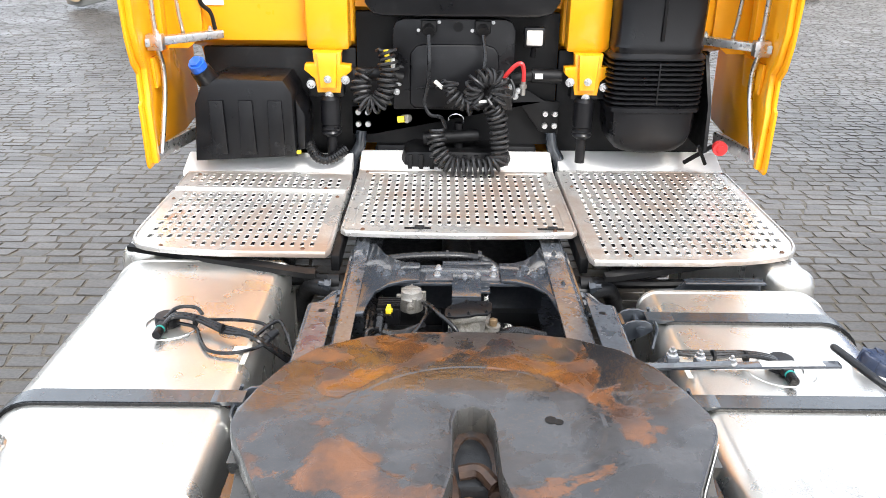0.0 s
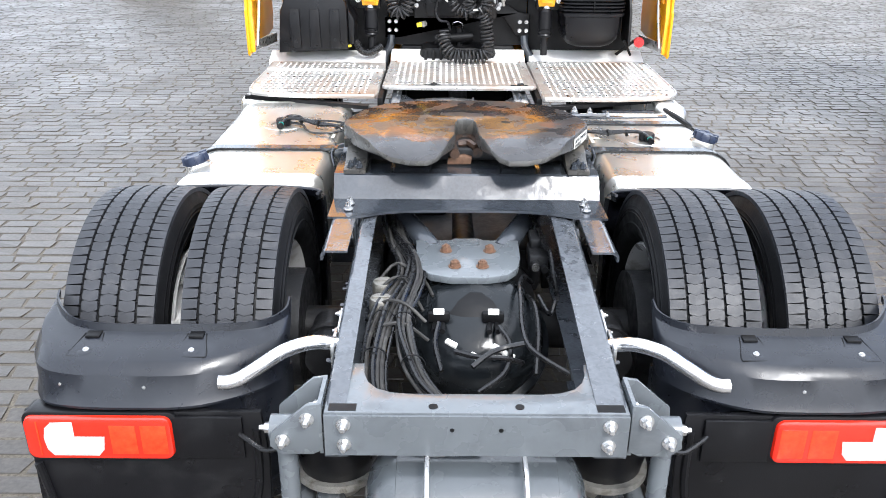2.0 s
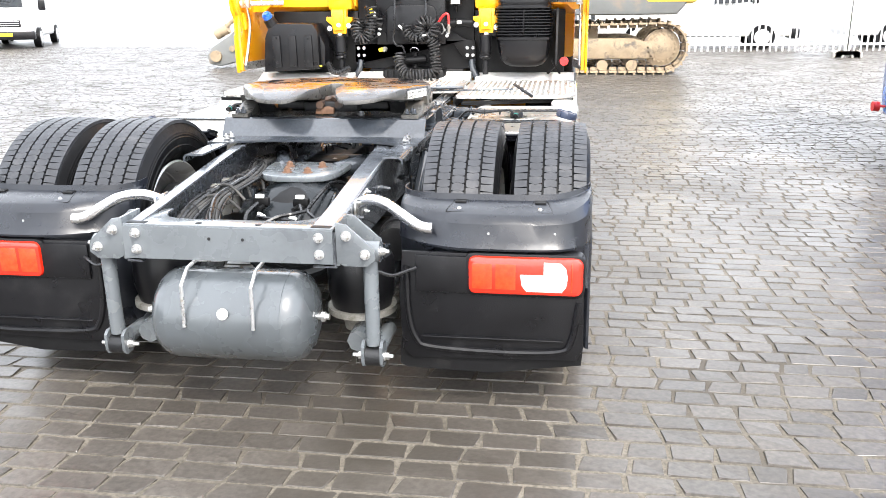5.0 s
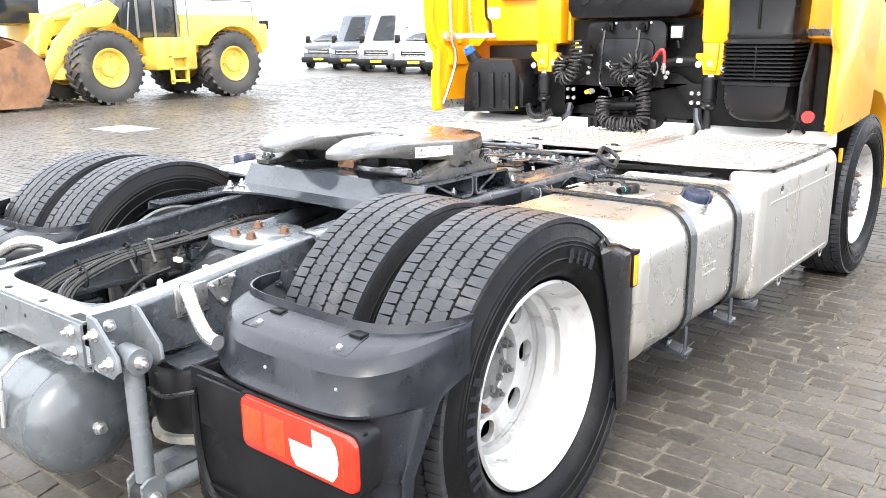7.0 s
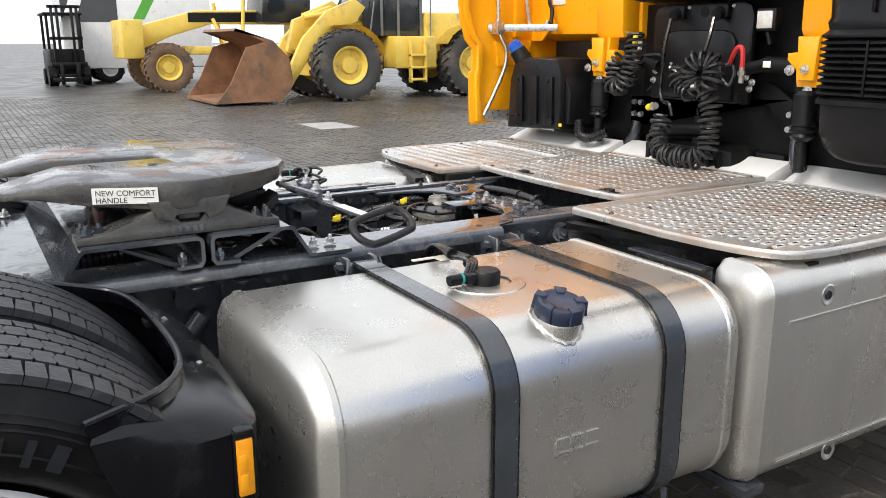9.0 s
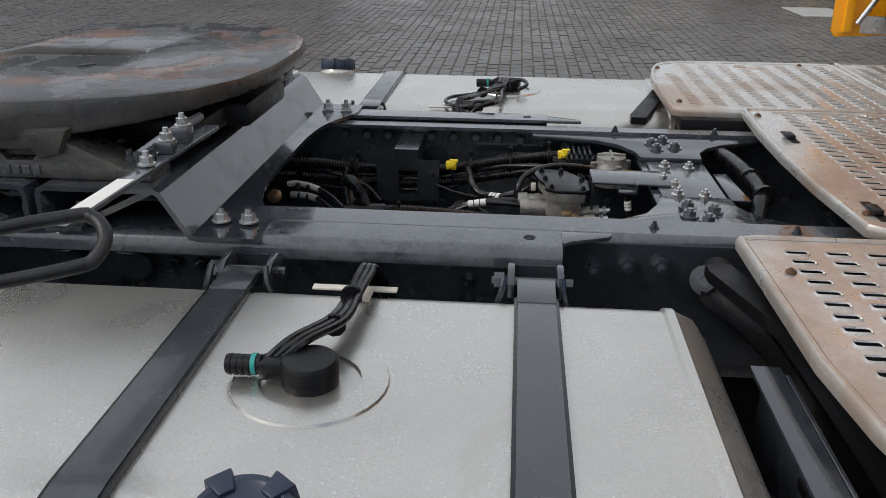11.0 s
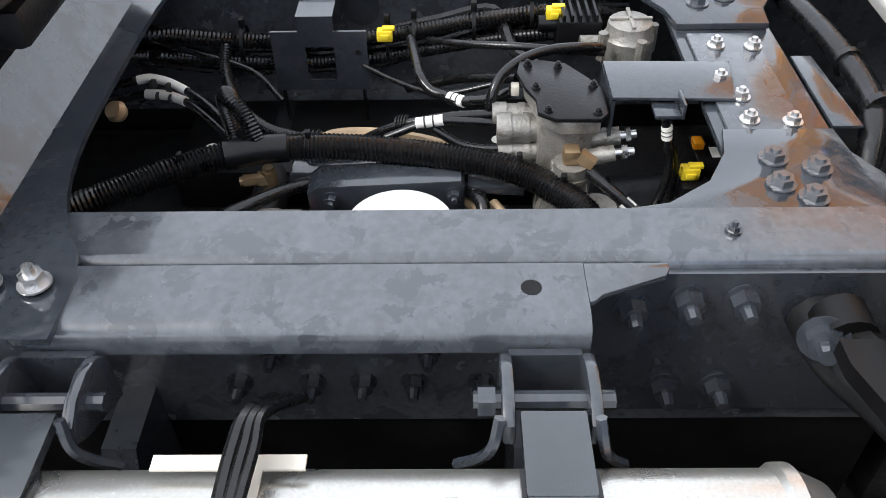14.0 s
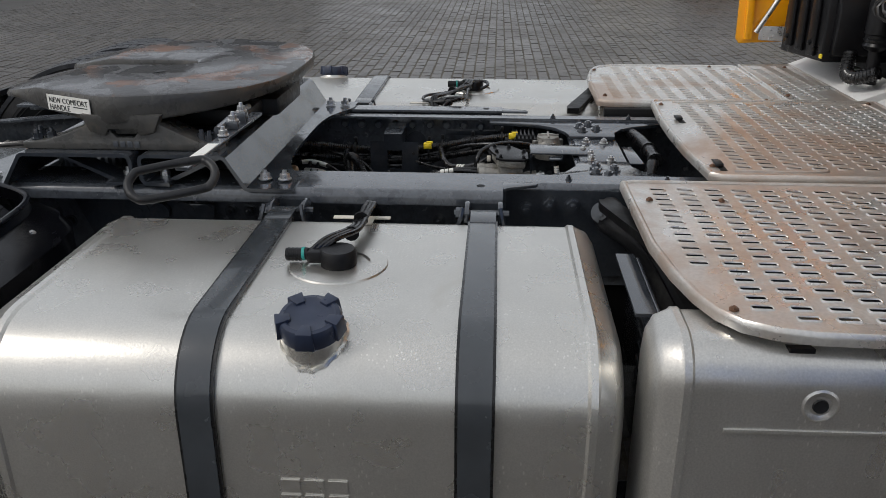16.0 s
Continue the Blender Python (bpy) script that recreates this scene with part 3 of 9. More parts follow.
def tyre_mesh(width, ribs, lugs):
    """A tyre about the x axis, and the blocks of its tread as a second mesh."""
    h = width / 2
    bm = BM()
    prof = [(0.285, -h * 0.36), (0.305, -h * 0.42), (0.316, -h * 0.56), (0.335, -h * 0.80), (0.352, -h * 0.92), (0.37, -h * 0.97), (0.386, -h * 0.985), (0.388, -h * 0.985 - 0.003), (0.391, -h * 0.988), (0.41, -h), (0.424, -h), (0.426, -h - 0.003), (0.429, -h), (0.436, -h), (0.438, -h - 0.002), (0.441, -h * 0.993), (0.45, -h * 0.985), (0.452, -h * 0.97), (0.478, -h * 0.93), (0.492, -h * 0.86), (0.498, -h * 0.6), (0.50, 0),
            (0.498, h * 0.6), (0.492, h * 0.86), (0.478, h * 0.93), (0.452, h * 0.97), (0.45, h * 0.985), (0.441, h * 0.993), (0.438, h + 0.002), (0.436, h), (0.429, h), (0.426, h + 0.003), (0.424, h), (0.41, h), (0.391, h * 0.988), (0.388, h * 0.985 + 0.003), (0.386, h * 0.985), (0.37, h * 0.97), (0.352, h * 0.92), (0.335, h * 0.80), (0.316, h * 0.56), (0.305, h * 0.42), (0.285, h * 0.36)]
    turned(bm, prof, (0, 0, 0), (1, 0, 0), 72)
    body = to_mesh("tyre", bm, RUBBER)
    bm = BM()
    rib_w = width * 0.93 / ribs
    for i in range(ribs):
        c0 = -width * 0.465 + rib_w * i
        edge = i in (0, ribs - 1)
        for k in range(lugs):
            a0 = 2 * math.pi * (k + 0.5 * (i % 2)) / lugs
            da = 2 * math.pi / lugs
            bend = da * 0.16 * (1 if i % 2 else -1)
            w0, w1 = 0.0042, rib_w - 0.0042
            if edge:
                near, far = (0.02, 0.10) if i == 0 else (0.10, 0.02)
                outline = ((near, w0), (far, w1), (1 - far, w1), (1 - near, w0))
            else:
                outline = ((0.10, w0), (0.014, w0 + 0.010), (0.014 + bend / da, rib_w / 2), (0.014, w1 - 0.010), (0.10, w1), (0.90, w1), (0.986, w1 - 0.010), (0.986 + bend / da, rib_w / 2), (0.986, w0 + 0.010), (0.90, w0))
            lo, hi = [], []
            for a, x in outline:
                ang = a0 + da * a
                xx = c0 + x
                crown = 0.5125 - 0.010 * (abs(xx) / h) ** 3
                lo.append(bm.verts.new((xx, 0.49 * math.cos(ang), 0.49 * math.sin(ang))))
                hi.append(bm.verts.new((xx, crown * math.cos(ang), crown * math.sin(ang))))
            bm.faces.new(hi)
            n = len(lo)
            for j in range(n):
                bm.faces.new((lo[j], lo[(j + 1) % n], hi[(j + 1) % n], hi[j]))
    return body, to_mesh("tread", bm, TREAD_RUBBER)


TYRE, BLOCKS = tyre_mesh(0.31, 5, 96)


def wheel(x, y, side, dish, steer=False):
    """One wheel: side is the way its outer face looks, dish how far its disc lies from the tyre's middle towards that face."""
    w = new("wheel")
    w.parent = truck
    w.location = (x, y, 0.505)
    tagged(w, "silver disc wheel with worn all-weather tyre")
    for me, nm in ((TYRE, "tyre"), (BLOCKS, "tread")):
        o = new(nm, me)
        o.parent = w
        o.rotation_euler = (random.random() * 6, 0, 0)
    bm = BM()
    s = side
    turned(bm, [(0.270, s * -0.11), (0.300, s * -0.135), (0.306, s * -0.14), (0.306, s * -0.128), (0.282, s * -0.115), (0.265, s * -0.06), (0.262, s * 0.02), (0.272, s * 0.02), (0.285, s * 0.072),
                (0.308, s * 0.100), (0.318, s * 0.114), (0.310, s * 0.121), (0.295, s * 0.106), (0.281, s * 0.088), (0.270, s * 0.045), (0.260, s * -0.02), (0.252, s * -0.028), (0.249, s * -0.06), (0.256, s * -0.07), (0.25, s * dish)], (0, 0, 0), (1, 0, 0), 64)
    bowl = 0.036 if dish < 0 else 0.0
    sector_disc(bm, 0.160, 0.252, 0.207, 0.037, s * (dish + bowl), 8, s)
    turned(bm, [(0.160, s * (dish + bowl)), (0.157, s * (dish + bowl * 0.8)), (0.154, s * dish), (0.12, s * dish)], (0, 0, 0), (1, 0, 0), 48)
    turned(bm, [(0.12, s * dish), (0.117, s * (dish + 0.004)), (0.10, s * (dish + 0.004))], (0, 0, 0), (1, 0, 0), 48)
    ob = part("rim", bm, RIM, w, "silver painted steel rim")
    bm = BM()
    turned(bm, [(0.13, s * (dish - 0.01)), (0.112, s * (dish + 0.003)), (0.104, s * (dish + 0.012)), (0.100, s * (dish + 0.026)), (0.092, s * (dish + 0.032)), (0.055, s * (dish + 0.033)), (0.05, s * (dish + 0.038)), (0, s * (dish + 0.042))], (0, 0, 0), (1, 0, 0), 40)
    turned(bm, [(0.25, s * (dish - 0.06)), (0.0, s * (dish - 0.07))], (0, 0, 0), (1, 0, 0), 40)
    part("hub", bm, HUB, w)
    bolts(w, [(s * (dish + 0.032), 0.078 * math.cos(a), 0.078 * math.sin(a)) for a in (2 * math.pi * k / 10 for k in range(10))], (s, 0, 0), 0.011, 0.008, 0.0, HUB, "hub_bolt")
    for k in range(10):
        a = 2 * math.pi * (k + 0.5) / 10
        bolts(w, [(s * (dish + 0.002), 0.136 * math.cos(a), 0.136 * math.sin(a))], (s, 0, 0), 0.0155, 0.022, 0.012, RUST if k in (1, 7) else HUB, "wheel_nut")
    return w


for s in (-1, 1):
    wheel(s * 1.115, 0.0, s, -0.118)
    wheel(s * 0.752, 0.0, -s, -0.125)
    wheel(s * 1.09, 3.75, s, 0.06)

# raised maker-style bars and size marks on the outer sidewall
bm, done = pt("sidewall_lettering", GUARD)
for s in (-1, 1):
    for a0, n in ((112, 8), (-68, 8), (-150, 5), (30, 4)):
        for k in range(n):
            a = radians(a0 - k * 6.2)
            c = Vector((s * 1.2715, 0.395 * math.sin(a), 0.505 + 0.395 * math.cos(a)))
            m = Matrix.Translation(c) @ Matrix.Rotation(-a, 4, "X")
            bmesh.ops.create_cube(bm, size=1, matrix=m @ Matrix.Diagonal((0.0025, 0.013 if k % 3 else 0.022, 0.042, 1)))
done()

bm, done = pt("rear_axle", BLACK_SOFT, "dark grey drive axle housing")
rod(bm, (-0.62, 0, 0.505), (0.62, 0, 0.505), 0.075, 20)
turned(bm, [(0, -0.36), (0.10, -0.35), (0.20, -0.29), (0.235, -0.2), (0.24, -0.05), (0.24, 0.12), (0.19, 0.26), (0.12, 0.36), (0.08, 0.45), (0, 0.46)], (0.02, 0, 0.535), (0, 1, 0), 36)
axle = done()
for s in (-1, 1):
    bm, done = pt("brake_chamber", CAST, "grimy grey brake chamber")
    rod(bm, (s * 0.47, -0.1, 0.56), (s * 0.47, -0.30, 0.54), 0.075, 20)
    rod(bm, (s * 0.58, 0, 0.505), (s * 0.66, 0, 0.505), 0.215, 28)
    rod(bm, (s * 0.47, -0.19, 0.553), (s * 0.47, -0.21, 0.549), 0.085, 20)
    done()
bm, done = pt("stay_plate", TANK_GREY, "pale grey triangular stay plate with four rusty bolts")
prism(bm, [(-0.186, 0.118), (-0.06, 0.118), (-0.045, 0.135), (0.045, 0.135), (0.06, 0.118), (0.186, 0.118), (0.182, -0.04), (0.166, -0.12), (0.13, -0.172), (0.06, -0.196), (-0.06, -0.196), (-0.13, -0.172), (-0.166, -0.12), (-0.182, -0.04)], "z", 0.775, 0.802, 0.004)
prism(bm, [(-0.14, 0.09), (0.14, 0.09), (0.13, -0.12), (-0.13, -0.12)], "z", 0.70, 0.7745)
plate = done()
bolts(plate, [(x, y, 0.8025) for x, y in ((-0.077, 0.018), (0.077, 0.018), (-0.047, -0.112), (0.047, -0.112))], (0, 0, 1), 0.017, 0.016, 0.004, RUST)
bm, done = pt("stay_rod", GREY, "grey ribbed stay rod")
for s in (-1, 1):
    hose(bm, [(s * 0.12, 0.08, 0.77), (s * 0.21, 0.32, 0.77), (s * 0.30, 0.56, 0.77)], 0.036, 0.02)
done(plate)

# ---------- fifth wheel and its mounting plates ----------
REAR_PRESSING = [(0.10, 0.897), (0.285, 0.897), (0.335, 0.974), (0.345, 0.979), (0.605, 0.979), (0.618, 0.974), (0.622, 0.962), (0.622, 0.915), (0.612, 0.900), (0.55, 0.8985)]
FRONT_PRESSING = [(0.71, 0.8985), (0.648, 0.900), (0.637, 0.915), (0.637, 0.962), (0.641, 0.974), (0.654, 0.979), (0.845, 0.979), (0.857, 0.973), (0.903, 0.899), (0.915, 0.897), (1.017, 0.897)]
xs = [-0.505 + 1.01 * i / 24 for i in range(25)]
mounts = []
for pressing in (REAR_PRESSING, FRONT_PRESSING):
    bm, done = pt("mounting_plate", GREY, "dark grey pressed mounting plate bolted across the rails")
    rows = []
    for y, z in pressing:
        row = []
        for x in xs:
            wide = max(0.0, 1 - (abs(x) / 0.40) ** 4)
            cut = 0.07 * wide if y == 0.10 else -0.075 * wide if y == 1.017 else 0.0
            row.append(bm.verts.new((x, y + cut, z)))
        rows.append(row)
    sheet = [bm.faces.new((a[i], a[i + 1], b[i + 1], b[i])) for a, b in zip(rows, rows[1:]) for i in range(24)]
    bmesh.ops.recalc_face_normals(bm, faces=sheet)
    bmesh.ops.solidify(bm, geom=sheet, thickness=0.009)
    mounts.append(done(angle=25))
mount = mounts[0]
for s in (-1, 1):
    bolts(mount, [(s * 0.436, y, z) for y, z in ((0.165, 0.9015), (0.225, 0.9015), (0.580, 0.9035))], (0, 0, 1), 0.013, 0.012, 0.008, STEEL)
    bolts(mounts[1], [(s * 0.436, y, z) for y, z in ((0.675, 0.9035), (0.932, 0.9015), (0.982, 0.9015))], (0, 0, 1), 0.013, 0.012, 0.008, STEEL)
    bolts(mount, [(s * x, y, 1.000) for x, y in ((0.41, 0.355), (0.445, 0.362), (0.43, 0.392))], (0, 0, 1), 0.012, 0.012, 0.008, GREY)
    bolts(mounts[1], [(s * x, y, 1.000) for x, y in ((0.41, 0.81), (0.445, 0.803), (0.43, 0.778))], (0, 0, 1), 0.012, 0.012, 0.008, GREY)
    for k, pts in enumerate(([(0.40, 0.972), (0.415, 0.972), (0.56, 0.908), (0.545, 0.9035)], [(0.70, 0.908), (0.715, 0.9035), (0.845, 0.966), (0.83, 0.972)])):
        bm, done = pt("gusset", GREY)
        prism(bm, pts, "x", s * 0.41, s * 0.47)
        done(mounts[k])

fifth = new("fifth_wheel")
fifth.parent = truck
tagged(fifth, "greasy black fifth-wheel coupling with orange rust patches")
OUT = [(0.0, 0.952), (0.12, 0.949), (0.25, 0.925), (0.355, 0.872), (0.42, 0.792), (0.462, 0.695), (0.487, 0.615), (0.489, 0.575), (0.482, 0.545), (0.40, 0.372), (0.335, 0.26), (0.28, 0.205), (0.215, 0.18), (0.148, 0.178),
       (0.115, 0.205), (0.085, 0.265), (0.058, 0.36), (0.044, 0.42), (0.040, 0.58), (0.030, 0.618), (0.0, 0.632)]
ring = OUT + [(-x, y) for x, y in OUT[-2:0:-1]]


def dome(y):
    return 1.118 - (0.0 if y > 0.345 else 0.20 * (0.345 - y))


def coupling_skin():
    """Grease film over rust: rust shows most in a ring round the worn pad, least on the rear ramps; the pad's edge is a shallow step."""
    m = bpy.data.materials.new("greasy_rusty_coupling_plate")
    m.use_nodes = True
    nt = m.node_tree
    b, link = nt.nodes["Principled BSDF"], nt.links.new

    def node(kind, op=None, **kw):
        n = nt.nodes.new(kind)
        if op:
            n.operation = op
        for k, v in kw.items():
            n.inputs[k].default_value = v
        return n

    def mapped(out, a, c, lo, hi):
        n = node("ShaderNodeMapRange", **{"From Min": a, "From Max": c, "To Min": lo, "To Max": hi})
        link(out, n.inputs[0])
        return n.outputs[0]

    def both(op, p, q):
        n = node("ShaderNodeMath", op)
        for k, v in enumerate((p, q)):
            if isinstance(v, float):
                n.inputs[k].default_value = v
            else:
                link(v, n.inputs[k])
        return n.outputs[0]

    def blend(mask, p, q):
        n = node("ShaderNodeMixRGB")
        link(mask, n.inputs[0])
        for k, v in ((1, p), (2, q)):
            if isinstance(v, tuple):
                n.inputs[k].default_value = (*v, 1)
            else:
                link(v, n.inputs[k])
        return n.outputs[0]

    def noise(scale, detail, rough=0.6, warp=0.0):
        n = node("ShaderNodeTexNoise", Scale=scale, Detail=detail, Roughness=rough, Distortion=warp)
        link(co, n.inputs["Vector"])
        return n.outputs[0]
    co = node("ShaderNodeTexCoord").outputs["Object"]
    oval = node("ShaderNodeMapping")
    oval.vector_type = "TEXTURE"
    oval.inputs["Location"].default_value = (0, 0.578, 1.1)
    oval.inputs["Scale"].default_value = (0.262, 0.205, 1.0)
    link(co, oval.inputs["Vector"])
    far = node("ShaderNodeVectorMath", "LENGTH")
    link(oval.outputs[0], far.inputs[0])
    e = far.outputs["Value"]
    split = node("ShaderNodeSeparateXYZ")
    link(co, split.inputs[0])
    around = both("ABSOLUTE", both("SUBTRACT", e, 1.16), 0.0)
    bias = both("ADD", mapped(around, 0.0, 0.30, 0.13, 0.0), mapped(split.outputs[1], 0.25, 0.42, -0.14, 0.0))
    bias = both("ADD", bias, mapped(split.outputs[1], 0.62, 0.90, 0.0, 0.06))
    bias = both("ADD", bias, mapped(split.outputs[0], -0.35, 0.35, 0.035, -0.035))
    rusty = mapped(both("ADD", noise(4.2, 9.0, 0.62, 0.5), bias), 0.585, 0.615, 0.0, 1.0)
    film = blend(mapped(noise(9.0, 6.0), 0.4, 0.65, 0.0, 1.0), (0.017, 0.016, 0.017), (0.034, 0.031, 0.031))
    film = blend(mapped(noise(38.0, 5.0), 0.58, 0.64, 0.0, 0.8), film, (0.014, 0.013, 0.012))
    red = blend(mapped(noise(11.0, 6.0), 0.38, 0.62, 0.0, 1.0), (0.045, 0.020, 0.011), (0.135, 0.048, 0.012))
    link(blend(rusty, film, red), b.inputs["Base Color"])
    link(both("ADD", mapped(noise(8.0, 6.0, 0.6, 0.6), 0.47, 0.55, 0.06, 0.42), mapped(rusty, 0.0, 1.0, 0.0, 0.12)), b.inputs["Roughness"])
    b.inputs["Metallic"].default_value = 0.0
    b.inputs["Specular IOR Level"].default_value = 0.6
    b.inputs["Coat Weight"].default_value = 0.25
    b.inputs["Coat Roughness"].default_value = 0.12
    step = mapped(e, 0.985, 1.02, 0.0, 1.0)
    height = both("ADD", both("MULTIPLY", noise(26.0, 6.0, 0.65), 0.9), both("ADD", both("MULTIPLY", step, 0.45), both("MULTIPLY", rusty, -0.35)))
    bp = node("ShaderNodeBump", Strength=0.42, Distance=0.006)
    link(height, bp.inputs["Height"])
    link(bp.outputs[0], b.inputs["Normal"])
    return m


def plate_foot(y):
    """The underside: deep over the bearings, thin at nose and tail."""
    return 1.046 + 0.035 * min(1.0, abs(y - 0.56) / 0.34) ** 1.5


bm = BM()
prism(bm, ring, "z", 1.060, 1.118, 0.011)
for y in (0.88, 0.80, 0.70, 0.62, 0.54, 0.45, 0.345, 0.27, 0.20):
    bmesh.ops.bisect_plane(bm, geom=bm.verts[:] + bm.edges[:] + bm.faces[:], plane_co=(0, y, 0), plane_no=(0, 1, 0))
for v in bm.verts:
    if v.co.z > 1.09:
        v.co.z += dome(v.co.y) - 1.118
    else:
        v.co.z = min(plate_foot(v.co.y) + (v.co.z - 1.060), dome(v.co.y) - 0.02)
bmesh.ops.triangulate(bm, faces=bm.faces)
for f in bm.faces:
    f.material_index = 1 if abs(f.normal.z) < 0.5 or f.normal.z < 0 else 0
top = part("top_plate", bm, coupling_skin(), fifth, "greasy top plate with worn rust-orange patches", 30)
top.data.materials.append(CAST_GREY)
for p, q, r in (((0.155, 0.583, 1.1183), (0.155, 0.583, 1.1192), 0.013), ((0.170, 0.577, 1.1183), (0.170, 0.577, 1.1193), 0.010)):
    bm = BM()
    rod(bm, p, q, r, 9)
    part("grease_hole", bm, BLACK_SOFT, fifth)
for s in (-1, 1):
    bm = BM()
    prism(bm, [(0.50, 1.070), (0.52, 1.028), (0.556, 1.018), (0.566, 1.034), (0.634, 1.034), (0.644, 1.018), (0.68, 1.028), (0.70, 1.070)], "x", s * 0.452, s * 0.484, 0.004)
    part("bearing_lug", bm, CAST_GREY, fifth, "cast lug over the bearing block")
for s in (-1, 1):
    bm = BM()
    prism(bm, [(0.46, 1.045), (0.52, 1.0), (0.80, 1.0), (0.86, 1.045), (0.86, 1.02), (0.82, 0.985), (0.50, 0.985)], "x", s * 0.30, s * 0.38)
    box(bm, (s * 0.145, 0.50, 1.0), (s * 0.29, 0.86, 1.044), 0.012)
    part("underside_rib", bm, CAST, fifth)
bm = BM()
box(bm, (-0.14, 0.47, 0.992), (0.14, 0.9, 1.044), 0.012)
part("underside_rib", bm, CAST, fifth)
bm = BM()
prism(bm, [(-0.075, 0.982), (0.02, 0.984), (0.024, 1.012), (-0.01, 1.022), (-0.07, 1.008)], "y", 0.445, 0.469, 0.004)
part("throat_plate", bm, RUST, fifth, "rusty orange plate end under the throat")
bm = BM()
sweep(bm, smooth_line([(-0.045, 0.43, 1.03), (-0.05, 0.56, 1.03), (-0.02, 0.63, 1.035), (0.025, 0.62, 1.035), (0.048, 0.55, 1.03), (0.045, 0.45, 1.03)], 8), 0.02, 8)
sweep(bm, smooth_line([(-0.03, 0.5, 1.05), (0.01, 0.50, 1.055), (0.04, 0.46, 1.05)], 8), 0.016, 8)
part("locking_jaw", bm, mat("grimy_rust", (0.060, 0.034, 0.022), 0.45, 0.2, 0.4, 25, (0.015, 0.014, 0.014), 0.45, 22, 0.4, 90), fifth, "rust-brown locking jaw in the throat")
for s in (-1, 1):
    bm = BM()
    prism(bm, [(0.335, 0.9795), (0.335, 0.996), (0.40, 1.002), (0.49, 1.035), (0.53, 1.056), (0.558, 1.056), (0.566, 1.025), (0.578, 1.012), (0.622, 1.012), (0.634, 1.025), (0.642, 1.056), (0.67, 1.056), (0.71, 1.035), (0.78, 1.002), (0.83, 0.996), (0.83, 0.9795)], "x", s * 0.385, s * 0.47, 0.004)
    part("pedestal", bm, CAST_GREY, fifth, "dark grey cast bearing block with a saddle")
    bm = BM()
    box(bm, (s * 0.395, 0.57, 1.016), (s * 0.462, 0.63, 1.062), 0.008)
    part("bearing_boss", bm, CAST_GREY, fifth)
bm = BM()
prism(bm, [(0.36, 1.046), (0.89, 1.058), (0.89, 1.065), (0.36, 1.054)], "y", 0.888, 0.916, 0.002)
sweep(bm, [(0.34, 0.875, 1.064), (0.50, 0.877, 1.07), (0.62, 0.885, 1.072)], 0.008, 8)
box(bm, (0.47, 0.885, 1.056), (0.50, 0.915, 1.085), 0.004)
box(bm, (0.54, 0.885, 1.058), (0.565, 0.915, 1.078), 0.004)
part("release_lever", bm, GREY_WORN, fifth)
bolts(fifth, [(0.485, 0.902, 1.0845), (0.552, 0.902, 1.0775), (0.63, 0.902, 1.062)], (0, 0, 1), 0.010, 0.010, 0.006, STEEL)
bm = BM()
prism(bm, [(0.70, 1.0612), (0.85, 1.0646), (0.85, 1.0656), (0.70, 1.0622)], "y", 0.890, 0.914)
part("lever_sticker", bm, LABEL, fifth)
bm = BM()
mid, along, across = Vector((0.94, 0.90, 1.056)), Vector((-0.355, 0.928, 0.111)), Vector((0.745, 0.353, -0.566))
loop = [mid + along * (0.046 * (1 if math.cos(a) > 0 else -1) * min(1, abs(math.cos(a)) * 6) + 0.034 * math.cos(a)) + across * 0.037 * math.sin(a) for a in (2 * math.pi * k / 20 - 0.5 * math.pi for k in range(21))]
cable(bm, loop, 0.0085, 10, 3)
part("pull_handle", bm, CAST, fifth, "looped dark steel release handle")
bm = BM()
box(bm, (-0.001, -0.0775, -0.017), (0.001, 0.0775, 0.022))
lab = part("sticker", bm, LABEL, fifth, "white sticker with black printing")
lab.location = (0.4445, 0.457, 1.0835)
lab.rotation_euler = (0, 0, radians(-25.4))
turn = Matrix.Translation((0.4445, 0.457, 1.0835)) @ Matrix.Rotation(radians(-25.4), 4, "Z")
lettering("NEW COMFORT", 0.0192, fifth, INK, turn @ Matrix.Translation((0.0015, -0.07, 0.003)) @ Matrix.Rotation(radians(90), 4, "Z") @ Matrix.Rotation(radians(90), 4, "X"))
lettering("HANDLE", 0.0192, fifth, INK, turn @ Matrix.Translation((0.0015, -0.07, -0.0145)) @ Matrix.Rotation(radians(90), 4, "Z") @ Matrix.Rotation(radians(90), 4, "X"))
bm = BM()
box(bm, (0.001, 0.018, -0.003), (0.0018, 0.068, -0.001))
box(bm, (0.001, 0.018, -0.010), (0.0018, 0.06, -0.007))
small = part("small_print", bm, INK, fifth)
small.matrix_basis = turn
bm = BM()
for k in range(4):
    box(bm, (0.4705, 0.568 + k * 0.018, 0.987), (0.4725, 0.581 + k * 0.018, 1.003), 0.0008)
part("cast_mark", bm, GREY_WORN, fifth)

# ---------- fuel tanks and side panels ----------


def round_section(x0, x1, z0, z1, r_out, r_in, n=8):
    """Cross-section of a tank: rounder at its outer side; points (x, z)."""
    pts = []
    for cx, cz, a0, r in ((x1 - r_out, z1 - r_out, 0, r_out), (x0 + r_in, z1 - r_in, 90, r_in), (x0 + r_in, z0 + r_in, 180, r_in), (x1 - r_out, z0 + r_out, 270, r_out)):
        for k in range(n + 1):
            a = radians(a0 + 90 * k / n)
            pts.append((cx + r * math.cos(a), cz + r * math.sin(a)))
    return pts


